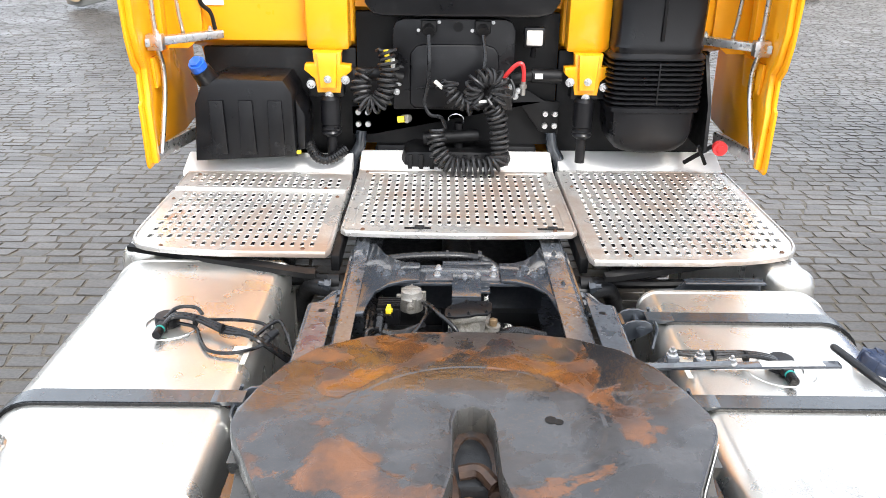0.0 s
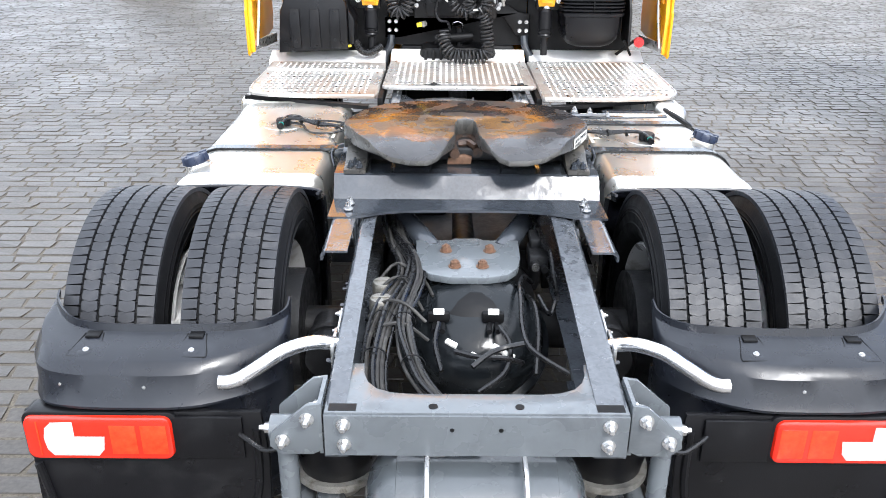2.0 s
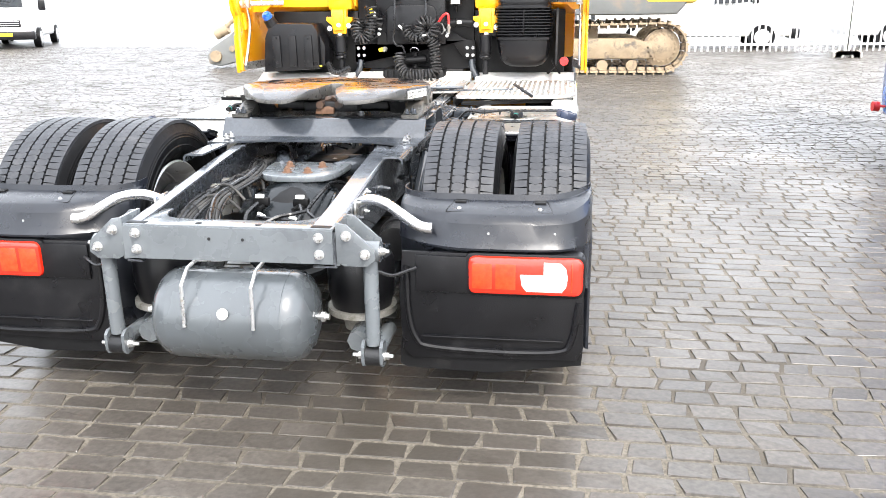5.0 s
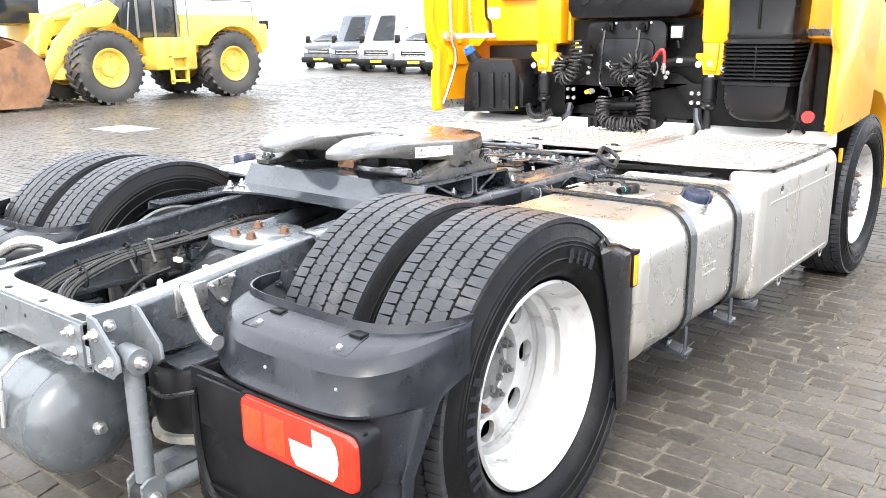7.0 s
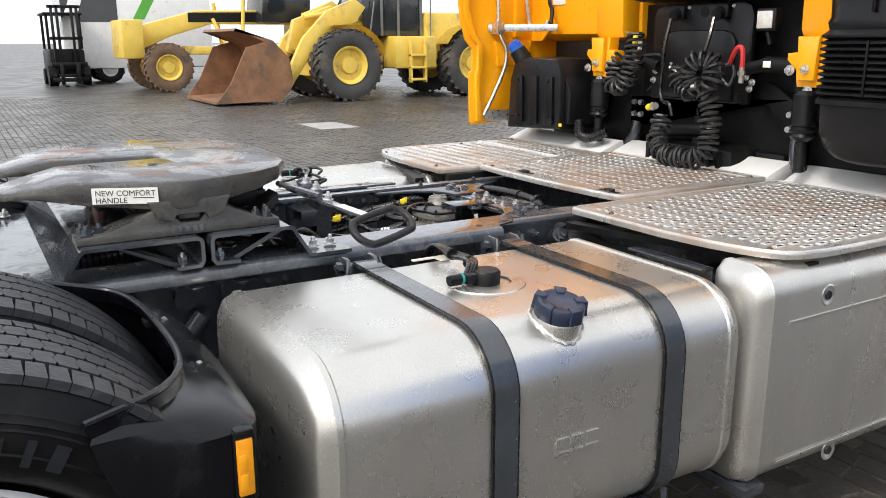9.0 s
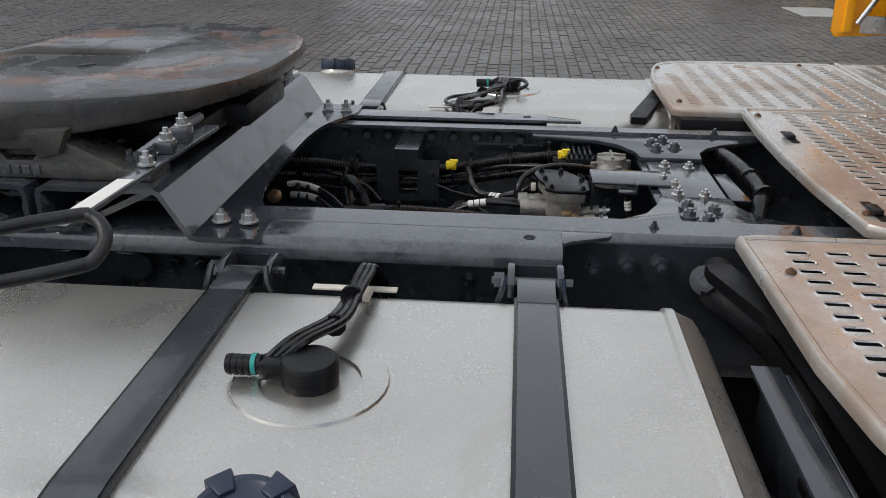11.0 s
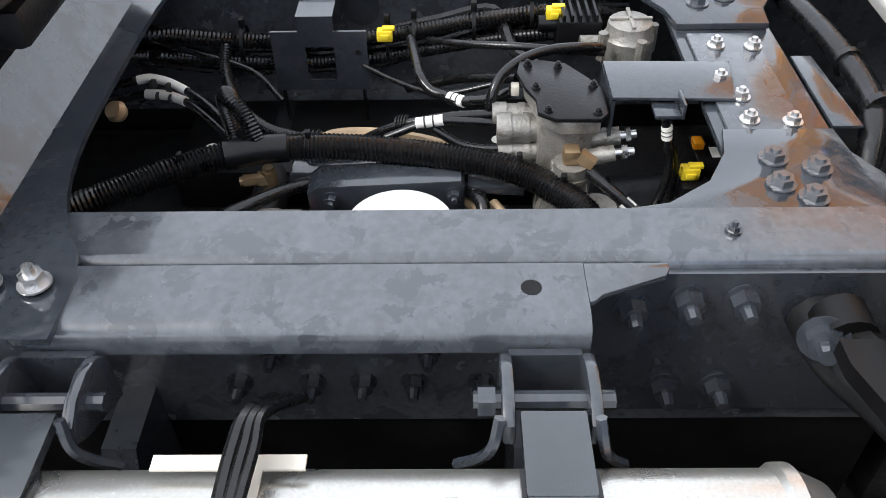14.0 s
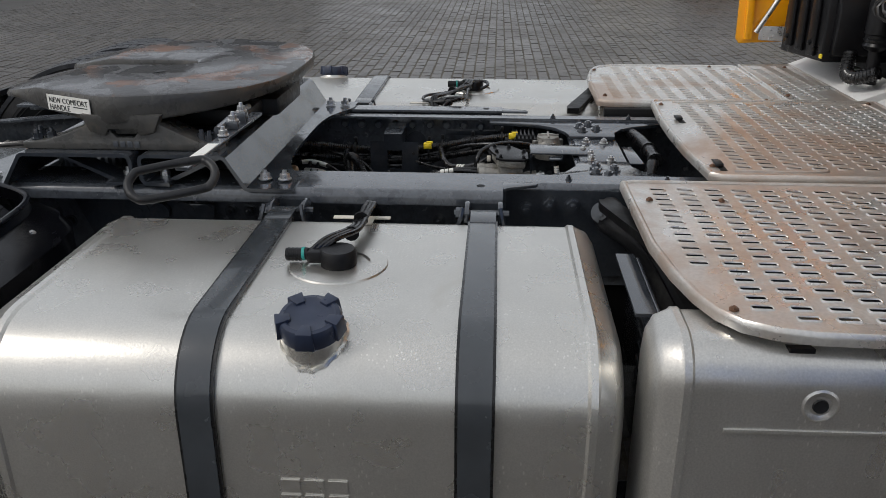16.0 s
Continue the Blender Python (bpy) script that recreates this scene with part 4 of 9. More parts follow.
def shrink(pts, d):
    cx = (max(p[0] for p in pts) + min(p[0] for p in pts)) / 2
    cz = (max(p[1] for p in pts) + min(p[1] for p in pts)) / 2
    w = (max(p[0] for p in pts) - min(p[0] for p in pts)) / 2
    h = (max(p[1] for p in pts) - min(p[1] for p in pts)) / 2
    return [(cx + (x - cx) * (w - d) / w, cz + (z - cz) * (h - d) / h) for x, z in pts]


def tank_body(bm, sec, y0, y1, s):
    """A pressed tank with rolled seams near both ends and rounded end caps."""
    stations = [(y0, 0.05), (y0 + 0.008, 0.025), (y0 + 0.022, 0.008), (y0 + 0.045, 0.0), (y0 + 0.05, -0.004), (y0 + 0.062, -0.004), (y0 + 0.067, 0.0), (y0 + 0.2, 0.0),
                (y1 - 0.2, 0.0), (y1 - 0.067, 0.0), (y1 - 0.062, -0.004), (y1 - 0.05, -0.004), (y1 - 0.045, 0.0), (y1 - 0.022, 0.008), (y1 - 0.008, 0.025), (y1, 0.05)]
    rings = [[bm.verts.new((s * x, y, z)) for x, z in shrink(sec, d)] for y, d in stations]
    n = len(sec)
    for a, b in zip(rings, rings[1:]):
        for i in range(n):
            bm.faces.new((a[i], a[(i + 1) % n], b[(i + 1) % n], b[i]))
    bm.faces.new(rings[0])
    bm.faces.new(rings[-1][::-1])


def band(bm, sec, y0, y1, s, lift, thick, upto):
    """A strap laid round the section from its inner top edge, over the outer side, down to the foot."""
    pts = shrink(sec, -lift)
    n = len(pts) // 4
    order = [pts[n + 2]] + [pts[n]] + pts[:n][::-1] + pts[3 * n:][::-1]
    line = order[:upto]
    out = shrink(sec, -lift - thick)
    order2 = [out[n + 2]] + [out[n]] + out[:n][::-1] + out[3 * n:][::-1]
    line2 = order2[:upto]
    v = [[bm.verts.new((s * p[0], y, p[1])) for p in ln] for ln in (line, line2) for y in (y0, y1)]
    a0, a1, b0, b1 = v
    for i in range(len(line) - 1):
        bm.faces.new((b0[i], b1[i], b1[i + 1], b0[i + 1]))
        bm.faces.new((a0[i], a0[i + 1], a1[i + 1], a1[i]))
        bm.faces.new((a0[i], b0[i], b0[i + 1], a0[i + 1]))
        bm.faces.new((a1[i], a1[i + 1], b1[i + 1], b1[i]))
    bm.faces.new((a0[0], a1[0], b1[0], b0[0]))
    bm.faces.new((a0[-1], b0[-1], b1[-1], a1[-1]))


TANK_SEC = round_section(0.60, 1.245, 0.345, 0.868, 0.135, 0.06)


def fuel_tank(s, y0, y1, strap_y, cap_y):
    bm, done = pt("fuel_tank", ALU, "brushed aluminium fuel tank with dirt-speckled side")
    tank_body(bm, TANK_SEC, y0, y1, s)
    tank = done()
    for y in strap_y:
        bm, done = pt("tank_strap", STRAP, "dark grey steel tank strap with rubber lining")
        band(bm, TANK_SEC, y - 0.028, y + 0.028, s, 0.006, 0.004, 20)
        prism(bm, [(y - 0.029, 0.868), (y + 0.029, 0.868), (y + 0.029, 0.8795), (y - 0.029, 0.8795)], "x", s * 0.575, s * 0.66, 0.003)
        done(tank)
        bm, done = pt("strap_lining", HOSE)
        band(bm, TANK_SEC, y - 0.033, y + 0.033, s, 0.0005, 0.0075, 20)
        done(tank)
        bm, done = pt("strap_bracket", GREY)
        for d in (-0.043, 0.035):
            prism(bm, [(s * 0.495, 0.80), (s * 0.495, 0.862), (s * 0.51, 0.878), (s * 0.535, 0.886), (s * 0.565, 0.884), (s * 0.588, 0.872), (s * 0.592, 0.852), (s * 0.57, 0.835)], "y", y + d - 0.002, y + d + 0.010, 0.003)
            sweep(bm, smooth_line([(s * 0.59, y + d * 1.12, 0.888), (s * 0.60, y + d * 1.25, 0.862), (s * 0.595, y + d * 1.5, 0.835), (s * 0.585, y + d * 2.0, 0.81)]), 0.0055, 6)
        prism(bm, [(s * 0.495, 0.81), (s * 0.495, 0.868), (s * 0.505, 0.870), (s * 0.505, 0.81)], "y", y - 0.035, y + 0.035)
        rod(bm, (s * 0.55, y - 0.07, 0.86), (s * 0.55, y + 0.06, 0.86), 0.009, 8)
        rod(bm, (s * 0.55, y - 0.066, 0.86), (s * 0.55, y - 0.05, 0.86), 0.015, 6)
        prism(bm, [(s * 0.39, 0.34), (s * 0.39, 0.68), (s * 0.48, 0.68), (s * 0.585, 0.40), (s * 1.18, 0.335), (s * 1.18, 0.305), (s * 0.5, 0.30)], "y", y - 0.02, y + 0.02)
        prism(bm, [(s * 1.12, 0.30), (s * 1.26, 0.295), (s * 1.26, 0.303), (s * 1.12, 0.335)], "y", y - 0.04, y + 0.04)
        rod(bm, (s * 1.245, y, 0.30), (s * 1.245, y, 0.40), 0.008, 8)
        bolt(bm, (s * 1.245, y, 0.295), (0, 0, -1), 0.013, 0.012, 0.01)
        done(tank)
    bm, done = pt("filler_neck", ALU)
    d = Vector((s * 0.24, 0, 0.97)).normalized()
    base = Vector((s * 1.162, cap_y, 0.833))
    turned(bm, [(0.055, -0.05), (0.054, 0.030), (0.051, 0.036), (0, 0.036)], base, d, 32)
    neck = done(tank)
    bm, done = pt("weld_bead", ALU)
    _, u, v = frame_of(d)
    bead = []
    for k in range(49):
        a = 2 * math.pi * k / 48
        q = base + (u * math.cos(a) + v * math.sin(a)) * (0.0575 + 0.0012 * math.sin(17 * a))
        over = max(0.0, abs(q.x) - 1.11)
        bead.append((q.x, q.y, 0.734 + math.sqrt(0.135 ** 2 - over * over)))
    cable(bm, bead, 0.0048, 6, 2)
    done(neck)
    bm, done = pt("filler_cap", NAVY, "dark blue ribbed plastic fuel cap")
    turned(bm, [(0.044, 0.034), (0.0535, 0.036), (0.0545, 0.040), (0.0545, 0.064), (0.051, 0.070), (0.044, 0.0715), (0.040, 0.069), (0.012, 0.069), (0, 0.070)], base, d, 36)
    cap = done(tank)
    for k in range(5):
        bm, done = pt("cap_lug", NAVY)
        a = 2 * math.pi * k / 5 + (0.5 if s > 0 else 0.2)
        w, o = u * math.cos(a) + v * math.sin(a), u * -math.sin(a) + v * math.cos(a)
        lo = [bm.verts.new(base + w * p + o * q + d * 0.040) for p, q in ((0.030, -0.010), (0.060, -0.017), (0.060, 0.017), (0.030, 0.010))]
        hi = [bm.verts.new(base + w * p + o * q + d * h) for p, q, h in ((0.032, -0.008, 0.074), (0.0575, -0.014, 0.0745), (0.0575, 0.014, 0.0745), (0.032, 0.008, 0.074))]
        for i in range(4):
            bm.faces.new((lo[i], lo[(i + 1) % 4], hi[(i + 1) % 4], hi[i]))
        bm.faces.new(lo[::-1])
        bm.faces.new(hi)
        bmesh.ops.bevel(bm, geom=bm.edges[:], offset=0.002, segments=2, profile=0.5, affect="EDGES")
        done(cap)
    return tank


tank_r = fuel_tank(1, 0.60, 1.736, (1.016, 1.485), 1.205)
tank_l = fuel_tank(-1, 0.60, 1.95, (1.018,), 0.805)

# embossed mark on the tank side
bm, done = pt("embossed_mark", ALU)
for k in range(3):
    y = 1.15 + k * 0.042
    prism(bm, [(y, 0.592), (y + 0.034, 0.592), (y + 0.034, 0.615), (y, 0.615)], "x", 1.2455, 1.2485)
    prism(bm, [(y, 0.577), (y + 0.034, 0.577), (y + 0.034, 0.583), (y, 0.583)], "x", 1.2455, 1.2485)
done(tank_r)


def level_sensor(s, y, x, run):
    """The round fuel-level sender with its plug and looped cables."""
    bm, done = pt("level_sender", BLACK, "black plastic fuel-level sender with cable plug")
    turned(bm, [(0.036, 0.0), (0.037, 0.028), (0.033, 0.034), (0, 0.035)], (s * x, y, 0.8685), (0, 0, 1), 28)
    box(bm, (s * x - 0.016, y - 0.062, 0.874), (s * x + 0.016, y - 0.02, 0.9), 0.006)
    rod(bm, (s * x, y - 0.105, 0.888), (s * x, y - 0.06, 0.89), 0.0125, 12)
    for k in range(4):
        rod(bm, (s * x, y - 0.102 + 0.008 * k, 0.888), (s * x, y - 0.098 + 0.008 * k, 0.888), 0.0138, 12)
    sender = done()
    bm, done = pt("plug_clip", mat("turquoise_plastic", (0.02, 0.30, 0.26), 0.4))
    rod(bm, (s * x, y - 0.072, 0.8895), (s * x, y - 0.066, 0.8898), 0.0140, 14)
    done(sender)
    bm, done = pt("sender_ring", ALU)
    turned(bm, [(0.10, 0.0), (0.098, 0.003), (0.07, 0.004), (0.064, 0.004)], (s * x, y, 0.868), (0, 0, 1), 32)
    done(sender)
    for k, w in enumerate((0.0, 0.016, 0.03)):
        bm, done = pt("sender_cable", HOSE)
        cable(bm, [(s * x, y - 0.06 + 0.5 * w, 0.89), (s * (x - 0.03), y - 0.03 + w * 0.7, 0.91), (s * (x - 0.10), y + run * 0.3 + w * 0.7, 0.905), (s * (x - 0.19), y + run * 0.7 + w * 0.6, 0.893 + 0.004 * k), (s * 0.63, y + run + w * 0.6, 0.90), (s * 0.585, y + run * 1.2 + w * 0.5, 0.89), (s * 0.50, y + run + w, 0.80)], 0.0066 - 0.0006 * k)
        done(sender)
    bm, done = pt("cable_tie", BLACK_SOFT)
    for q in ((x - 0.10, run * 0.3 + 0.01), (x - 0.19, run * 0.7 + 0.01)):
        rod(bm, (s * q[0], y + q[1] - 0.004, 0.898), (s * q[0] + s * 0.007, y + q[1] - 0.003, 0.898), 0.0165, 10)
    done(sender)
    return sender


send_r = level_sensor(1, 1.20, 0.89, 0.015)
send_l = level_sensor(-1, 1.42, 0.90, -0.12)
bm, done = pt("sender_cable", HOSE, "loose loop of black cable on the tank")
cable(bm, [(-0.86, 1.395, 0.888), (-0.80, 1.37, 0.886), (-0.77, 1.31, 0.879), (-0.73, 1.25, 0.878), (-0.66, 1.235, 0.880), (-0.59, 1.265, 0.884), (-0.565, 1.33, 0.888), (-0.60, 1.385, 0.892), (-0.66, 1.40, 0.896), (-0.74, 1.40, 0.898), (-0.82, 1.41, 0.892)], 0.0055, 8)
done(send_l)
for pts in ([(-0.90, 1.40, 0.90), (-0.88, 1.46, 0.905), (-0.83, 1.475, 0.90), (-0.80, 1.45, 0.89)], [(-0.62, 1.30, 0.885), (-0.58, 1.36, 0.90), (-0.55, 1.38, 0.905), (-0.52, 1.33, 0.89), (-0.50, 1.30, 0.84)]):
    bm, done = pt("sender_cable", HOSE)
    cable(bm, pts, 0.006, 8)
    done(send_l)
bm, done = pt("cable_plug", BLACK, "black plug lying by the rail")
rod(bm, (-0.585, 1.30, 0.884), (-0.555, 1.345, 0.888), 0.012, 10)
rod(bm, (-0.575, 1.315, 0.885), (-0.565, 1.33, 0.887), 0.015, 10)
done(send_l)
for s, y in ((1, 1.25), (-1, 1.30)):
    bm, done = pt("cable_clip", CREAM)
    prism(bm, [(s * 0.615, y - 0.11), (s * 0.63, y - 0.11), (s * 0.63, y - 0.045), (s * 0.665, y - 0.043), (s * 0.665, y - 0.015), (s * 0.63, y - 0.014), (s * 0.63, y + 0.022), (s * 0.615, y + 0.022)], "z", 0.869, 0.873, 0.001)
    done()

PANEL_SEC = round_section(1.08, 1.25, 0.30, 0.892, 0.075, 0.03)
for s in (-1, 1):
    bm, done = pt("side_panel", ALU_PANEL, "dusty aluminium side panel with pressed creases")
    y0 = 1.765 if s > 0 else 1.96
    tank_body(bm, PANEL_SEC, y0, 2.98, s)
    panel = done()
    bm, done = pt("crease", ALU_PANEL)
    for z in (0.745, 0.355):
        prism(bm, [(y0 + 0.12, z), (2.9, z + 0.01), (2.9, z + 0.016), (y0 + 0.12, z + 0.008)], "x", s * 1.2495, s * 1.2535, 0.001)
    done(panel)
    bm, done = pt("panel_screw", CAST)
    for y, z in ((2.03, 0.80), (2.11, 0.335), (2.75, 0.80), (2.80, 0.335)):
        turned(bm, [(0.013, 0.0), (0.012, 0.003), (0.006, 0.002), (0, 0.002)], (s * 1.2505, y, z), (s, 0, 0), 14)
    done(panel)
    bm, done = pt("dimple", ALU_PANEL)
    for y, z in ((2.03, 0.80), (2.11, 0.335), (2.75, 0.80), (2.80, 0.335)):
        turned(bm, [(0.030, 0.0), (0.026, 0.0025), (0.02, 0.001), (0.014, -0.002)], (s * 1.2503, y, z), (s, 0, 0), 20)
    done(panel)
    bm, done = pt("panel_foot", GREY)
    box(bm, (s * 0.8, y0 + 0.02, 0.27), (s * 1.24, y0 + 0.1, 0.30), 0.004)
    done(panel)
    bm, done = pt("tread_support", BLACK_SOFT, "dark steel bracket carrying the tread plates")
    rod(bm, (s * 0.42, 1.80, 0.835), (s * 0.46, 1.80, 0.835), 0.03, 16)
    sweep(bm, smooth_line([(s * 0.43, 1.80, 0.835), (s * 0.52, 1.84, 0.83), (s * 0.62, 1.88, 0.80), (s * 1.15, 1.90, 0.80)]), 0.018, 8)
    prism(bm, [(s * 0.50, 1.76), (s * 0.53, 1.76), (s * 1.22, 1.98), (s * 1.22, 2.02), (s * 0.5, 1.80)], "z", 0.865, 0.885)
    box(bm, (s * 0.45, 2.3, 0.86), (s * 1.15, 2.36, 0.905), 0.004)
    box(bm, (s * 0.43, 1.88, 0.84), (s * 0.46, 2.75, 0.90), 0.004)
    done()

# ---------- tread plates: every slot is an opening with a raised rim ----------


def inside(p, poly):
    """Whether p lies in the polygon."""
    hit = False
    for (x0, y0), (x1, y1) in zip(poly, poly[1:] + poly[:1]):
        if (y0 > p[1]) != (y1 > p[1]) and p[0] < (x1 - x0) * (p[1] - y0) / (y1 - y0) + x0:
            hit = not hit
    return hit


def slot_cell(bm, cx, cy, wx, wy, z, hx, hy):
    """One slot: flat sheet round it, a raised rim and the opening."""
    corners = ((1, 1, 0), (-1, 1, 90), (-1, -1, 180), (1, -1, 270))

    def ring(hx_, hy_, dz):
        r = min(hx_, hy_) * 0.5
        return [bm.verts.new((cx + i * (hx_ - r) + r * math.cos(a), cy + j * (hy_ - r) + r * math.sin(a), z + dz)) for i, j, a0 in corners for a in (radians(a0 + 45 * k) for k in range(3))]
    a = []
    for i, j, a0 in corners:
        steps = ((1, 0.6), (1, 1), (0.6, 1)) if i * j > 0 else ((0.6, 1), (1, 1), (1, 0.6))
        a += [bm.verts.new((cx + i * wx * p, cy + j * wy * q, z)) for p, q in steps]
    rings = (a, ring(hx + 0.0032, hy + 0.0032, 0), ring(hx + 0.0012, hy + 0.0012, 0.003), ring(hx, hy, 0.0006))
    for p, q in zip(rings, rings[1:]):
        for i in range(12):
            j = (i + 1) % 12
            bm.faces.new((p[i], p[j], q[j], q[i]))


def make_tread(outline, z, label, x0, x1, y0, y1, nx, ny, screws):
    """A slotted plate: outline runs round it anticlockwise; the slots fill the field x0..x1, y0..y1 where they keep clear of its edge."""
    px, py = (x1 - x0) / nx, (y1 - y0) / ny
    keep = set()
    for i in range(nx):
        for j in range(ny):
            cx, cy = x0 + px * (i + 0.5), y0 + py * (j + 0.5)
            if all(inside((cx + u * (px / 2 + 0.012), cy + v * (py / 2 + 0.012)), outline) for u in (-1, 1) for v in (-1, 1)):
                keep.add((i, j))
    bm = BM()
    grid, sides = {}, []

    def corner(i, j):
        if (i, j) not in grid:
            grid[i, j] = bm.verts.new((x0 + px * i, y0 + py * j, z))
        return grid[i, j]
    for i, j in sorted(keep):
        slot_cell(bm, x0 + px * (i + 0.5), y0 + py * (j + 0.5), px / 2, py / 2, z, 0.0062, 0.0165)
        for near, a, b in (((i, j - 1), (i, j), (i + 1, j)), ((i, j + 1), (i, j + 1), (i + 1, j + 1)), ((i - 1, j), (i, j), (i, j + 1)), ((i + 1, j), (i + 1, j), (i + 1, j + 1))):
            if near not in keep:
                sides.append(bm.edges.new((corner(*a), corner(*b))))
    rim = [bm.verts.new((x, y, z)) for x, y in outline]
    sides += [bm.edges.new((a, b)) for a, b in zip(rim, rim[1:] + rim[:1])]
    bmesh.ops.triangle_fill(bm, use_beauty=True, use_dissolve=False, edges=sides, normal=(0, 0, 1))
    plate = part("tread_plate", bm, TREAD, truck, label, 30)
    bm = BM()
    n = len(outline)
    out = []
    for k in range(n):
        (ax, ay), (bx, by) = outline[k - 1], outline[(k + 1) % n]
        d = Vector((by - ay, ax - bx)).normalized()
        out.append(d)
    rows = [[bm.verts.new((x + d.x * w, y + d.y * w, z + h)) for (x, y), d in zip(outline, out)] for w, h in ((-0.001, 0.0005), (0.004, 0.0045), (0.009, 0.0045), (0.013, 0.0), (0.014, -0.006), (0.013, -0.018))]
    for a, b in zip(rows, rows[1:]):
        for i in range(n):
            bm.faces.new((a[i], a[(i + 1) % n], b[(i + 1) % n], b[i]))
    part("plate_edge", bm, TREAD, plate)
    bolts(plate, [(x, y, z + 0.001) for x, y in screws], (0, 0, 1), 0.0062, 0.002, 0.0, RUST)
    return plate


def plate_outline(s, x0, x1, y0, y1, fore):
    """A side plate whose outer rear corner sweeps forward in a long curve; s is its side."""
    sweep_ = ((0.0, 0.0), (0.52, 0.004), (0.70, 0.020), (0.82, 0.040), (0.90, 0.062), (0.95, 0.09), (0.98, 0.135), (0.995, 0.19), (1.0, 0.30))
    pts = [(s * (x0 + (x1 - x0) * u), y0 + fore * v) for u, v in sweep_]
    pts += [(s * x1, y1 - 0.01), (s * (x1 - 0.01), y1), (s * (x0 + 0.01), y1), (s * x0, y1 - 0.01), (s * x0, y0 + 0.02), (s * (x0 + 0.006), y0 + 0.005)]
    return pts if s > 0 else pts[::-1]


t_l = make_tread(plate_outline(-1, 0.475, 1.195, 1.872, 2.505, 0.8), 0.918, "slotted aluminium tread plate with a film of brown dirt", -1.155, -0.515, 1.905, 2.485, 18, 9, ((-0.56, 1.895), (-1.07, 1.91), (-1.17, 2.40), (-0.50, 2.44)))
t_l2 = make_tread([(-1.195, 2.535), (-0.475, 2.515), (-0.47, 2.53), (-0.47, 2.725), (-1.20, 2.735)], 0.924, "narrow slotted aluminium tread plate, slightly bent", -1.17, -0.495, 2.545, 2.715, 18, 3, ((-0.56, 2.53), (-1.14, 2.70)))
t_c = make_tread([(-0.42, 2.045), (-0.20, 2.030), (0.0, 2.026), (0.20, 2.030), (0.42, 2.045), (0.43, 2.06), (0.43, 2.77), (-0.43, 2.77), (-0.43, 2.06)], 0.93, "slotted aluminium tread plate with brown dirt and orange rust", -0.385, 0.385, 2.10, 2.72, 21, 10, ((-0.36, 2.055), (0.36, 2.055), (-0.40, 2.74), (0.40, 2.74)))
for x, a in ((-0.155, 0.0), (0.345, 0.0)):
    bm = BM()
    box(bm, (x - 0.05, 2.066, 0.9305), (x + 0.05, 2.084, 0.932), 0.0006, 1)
    slot = part("latch_slot", bm, BLACK_SOFT, t_c)
    bm = BM()
    box(bm, (x - 0.012, 2.060, 0.932), (x + 0.026, 2.080, 0.942), 0.003)
    part("latch", bm, CAST, slot)
for pts in (((-0.40, 2.10), (-0.40, 2.30), (-0.385, 2.33)), ((0.40, 2.10), (0.40, 2.30), (0.385, 2.33)), ((-0.40, 2.52), (-0.40, 2.70), (-0.37, 2.735), (-0.22, 2.735)), ((0.40, 2.52), (0.40, 2.70), (0.37, 2.735), (0.22, 2.735))):
    bm = BM()
    cable(bm, [(x, y, 0.930) for x, y in pts], 0.0045, 8, 5)
    part("pressed_rib", bm, TREAD, t_c)
t_r = make_tread(plate_outline(1, 0.468, 1.228, 1.825, 2.815, 1.0), 0.918, "slotted aluminium tread plate, scuffed bright at its rear", 0.505, 1.20, 1.86, 2.80, 19, 15, ((0.60, 1.86), (1.155, 1.905), (0.60, 2.02), (1.17, 2.60), (0.50, 2.60)))
for x0, x1, y0, z0 in ((-1.23, -0.475, 2.735, 0.925), (-0.44, 0.44, 2.775, 0.93), (0.475, 1.23, 2.83, 0.92)):
    bm, done = pt("tread_lip", PALE_ALU, "plain bent aluminium edge strip")
    prism(bm, [(y0, z0), (y0 + 0.03, z0 + 0.012), (y0 + 0.13, z0 + 0.05), (y0 + 0.15, z0 + 0.05), (y0 + 0.16, z0 + 0.02), (y0 + 0.16, z0 - 0.03), (y0, z0 - 0.02)], "x", x0, x1, 0.004)
    done()

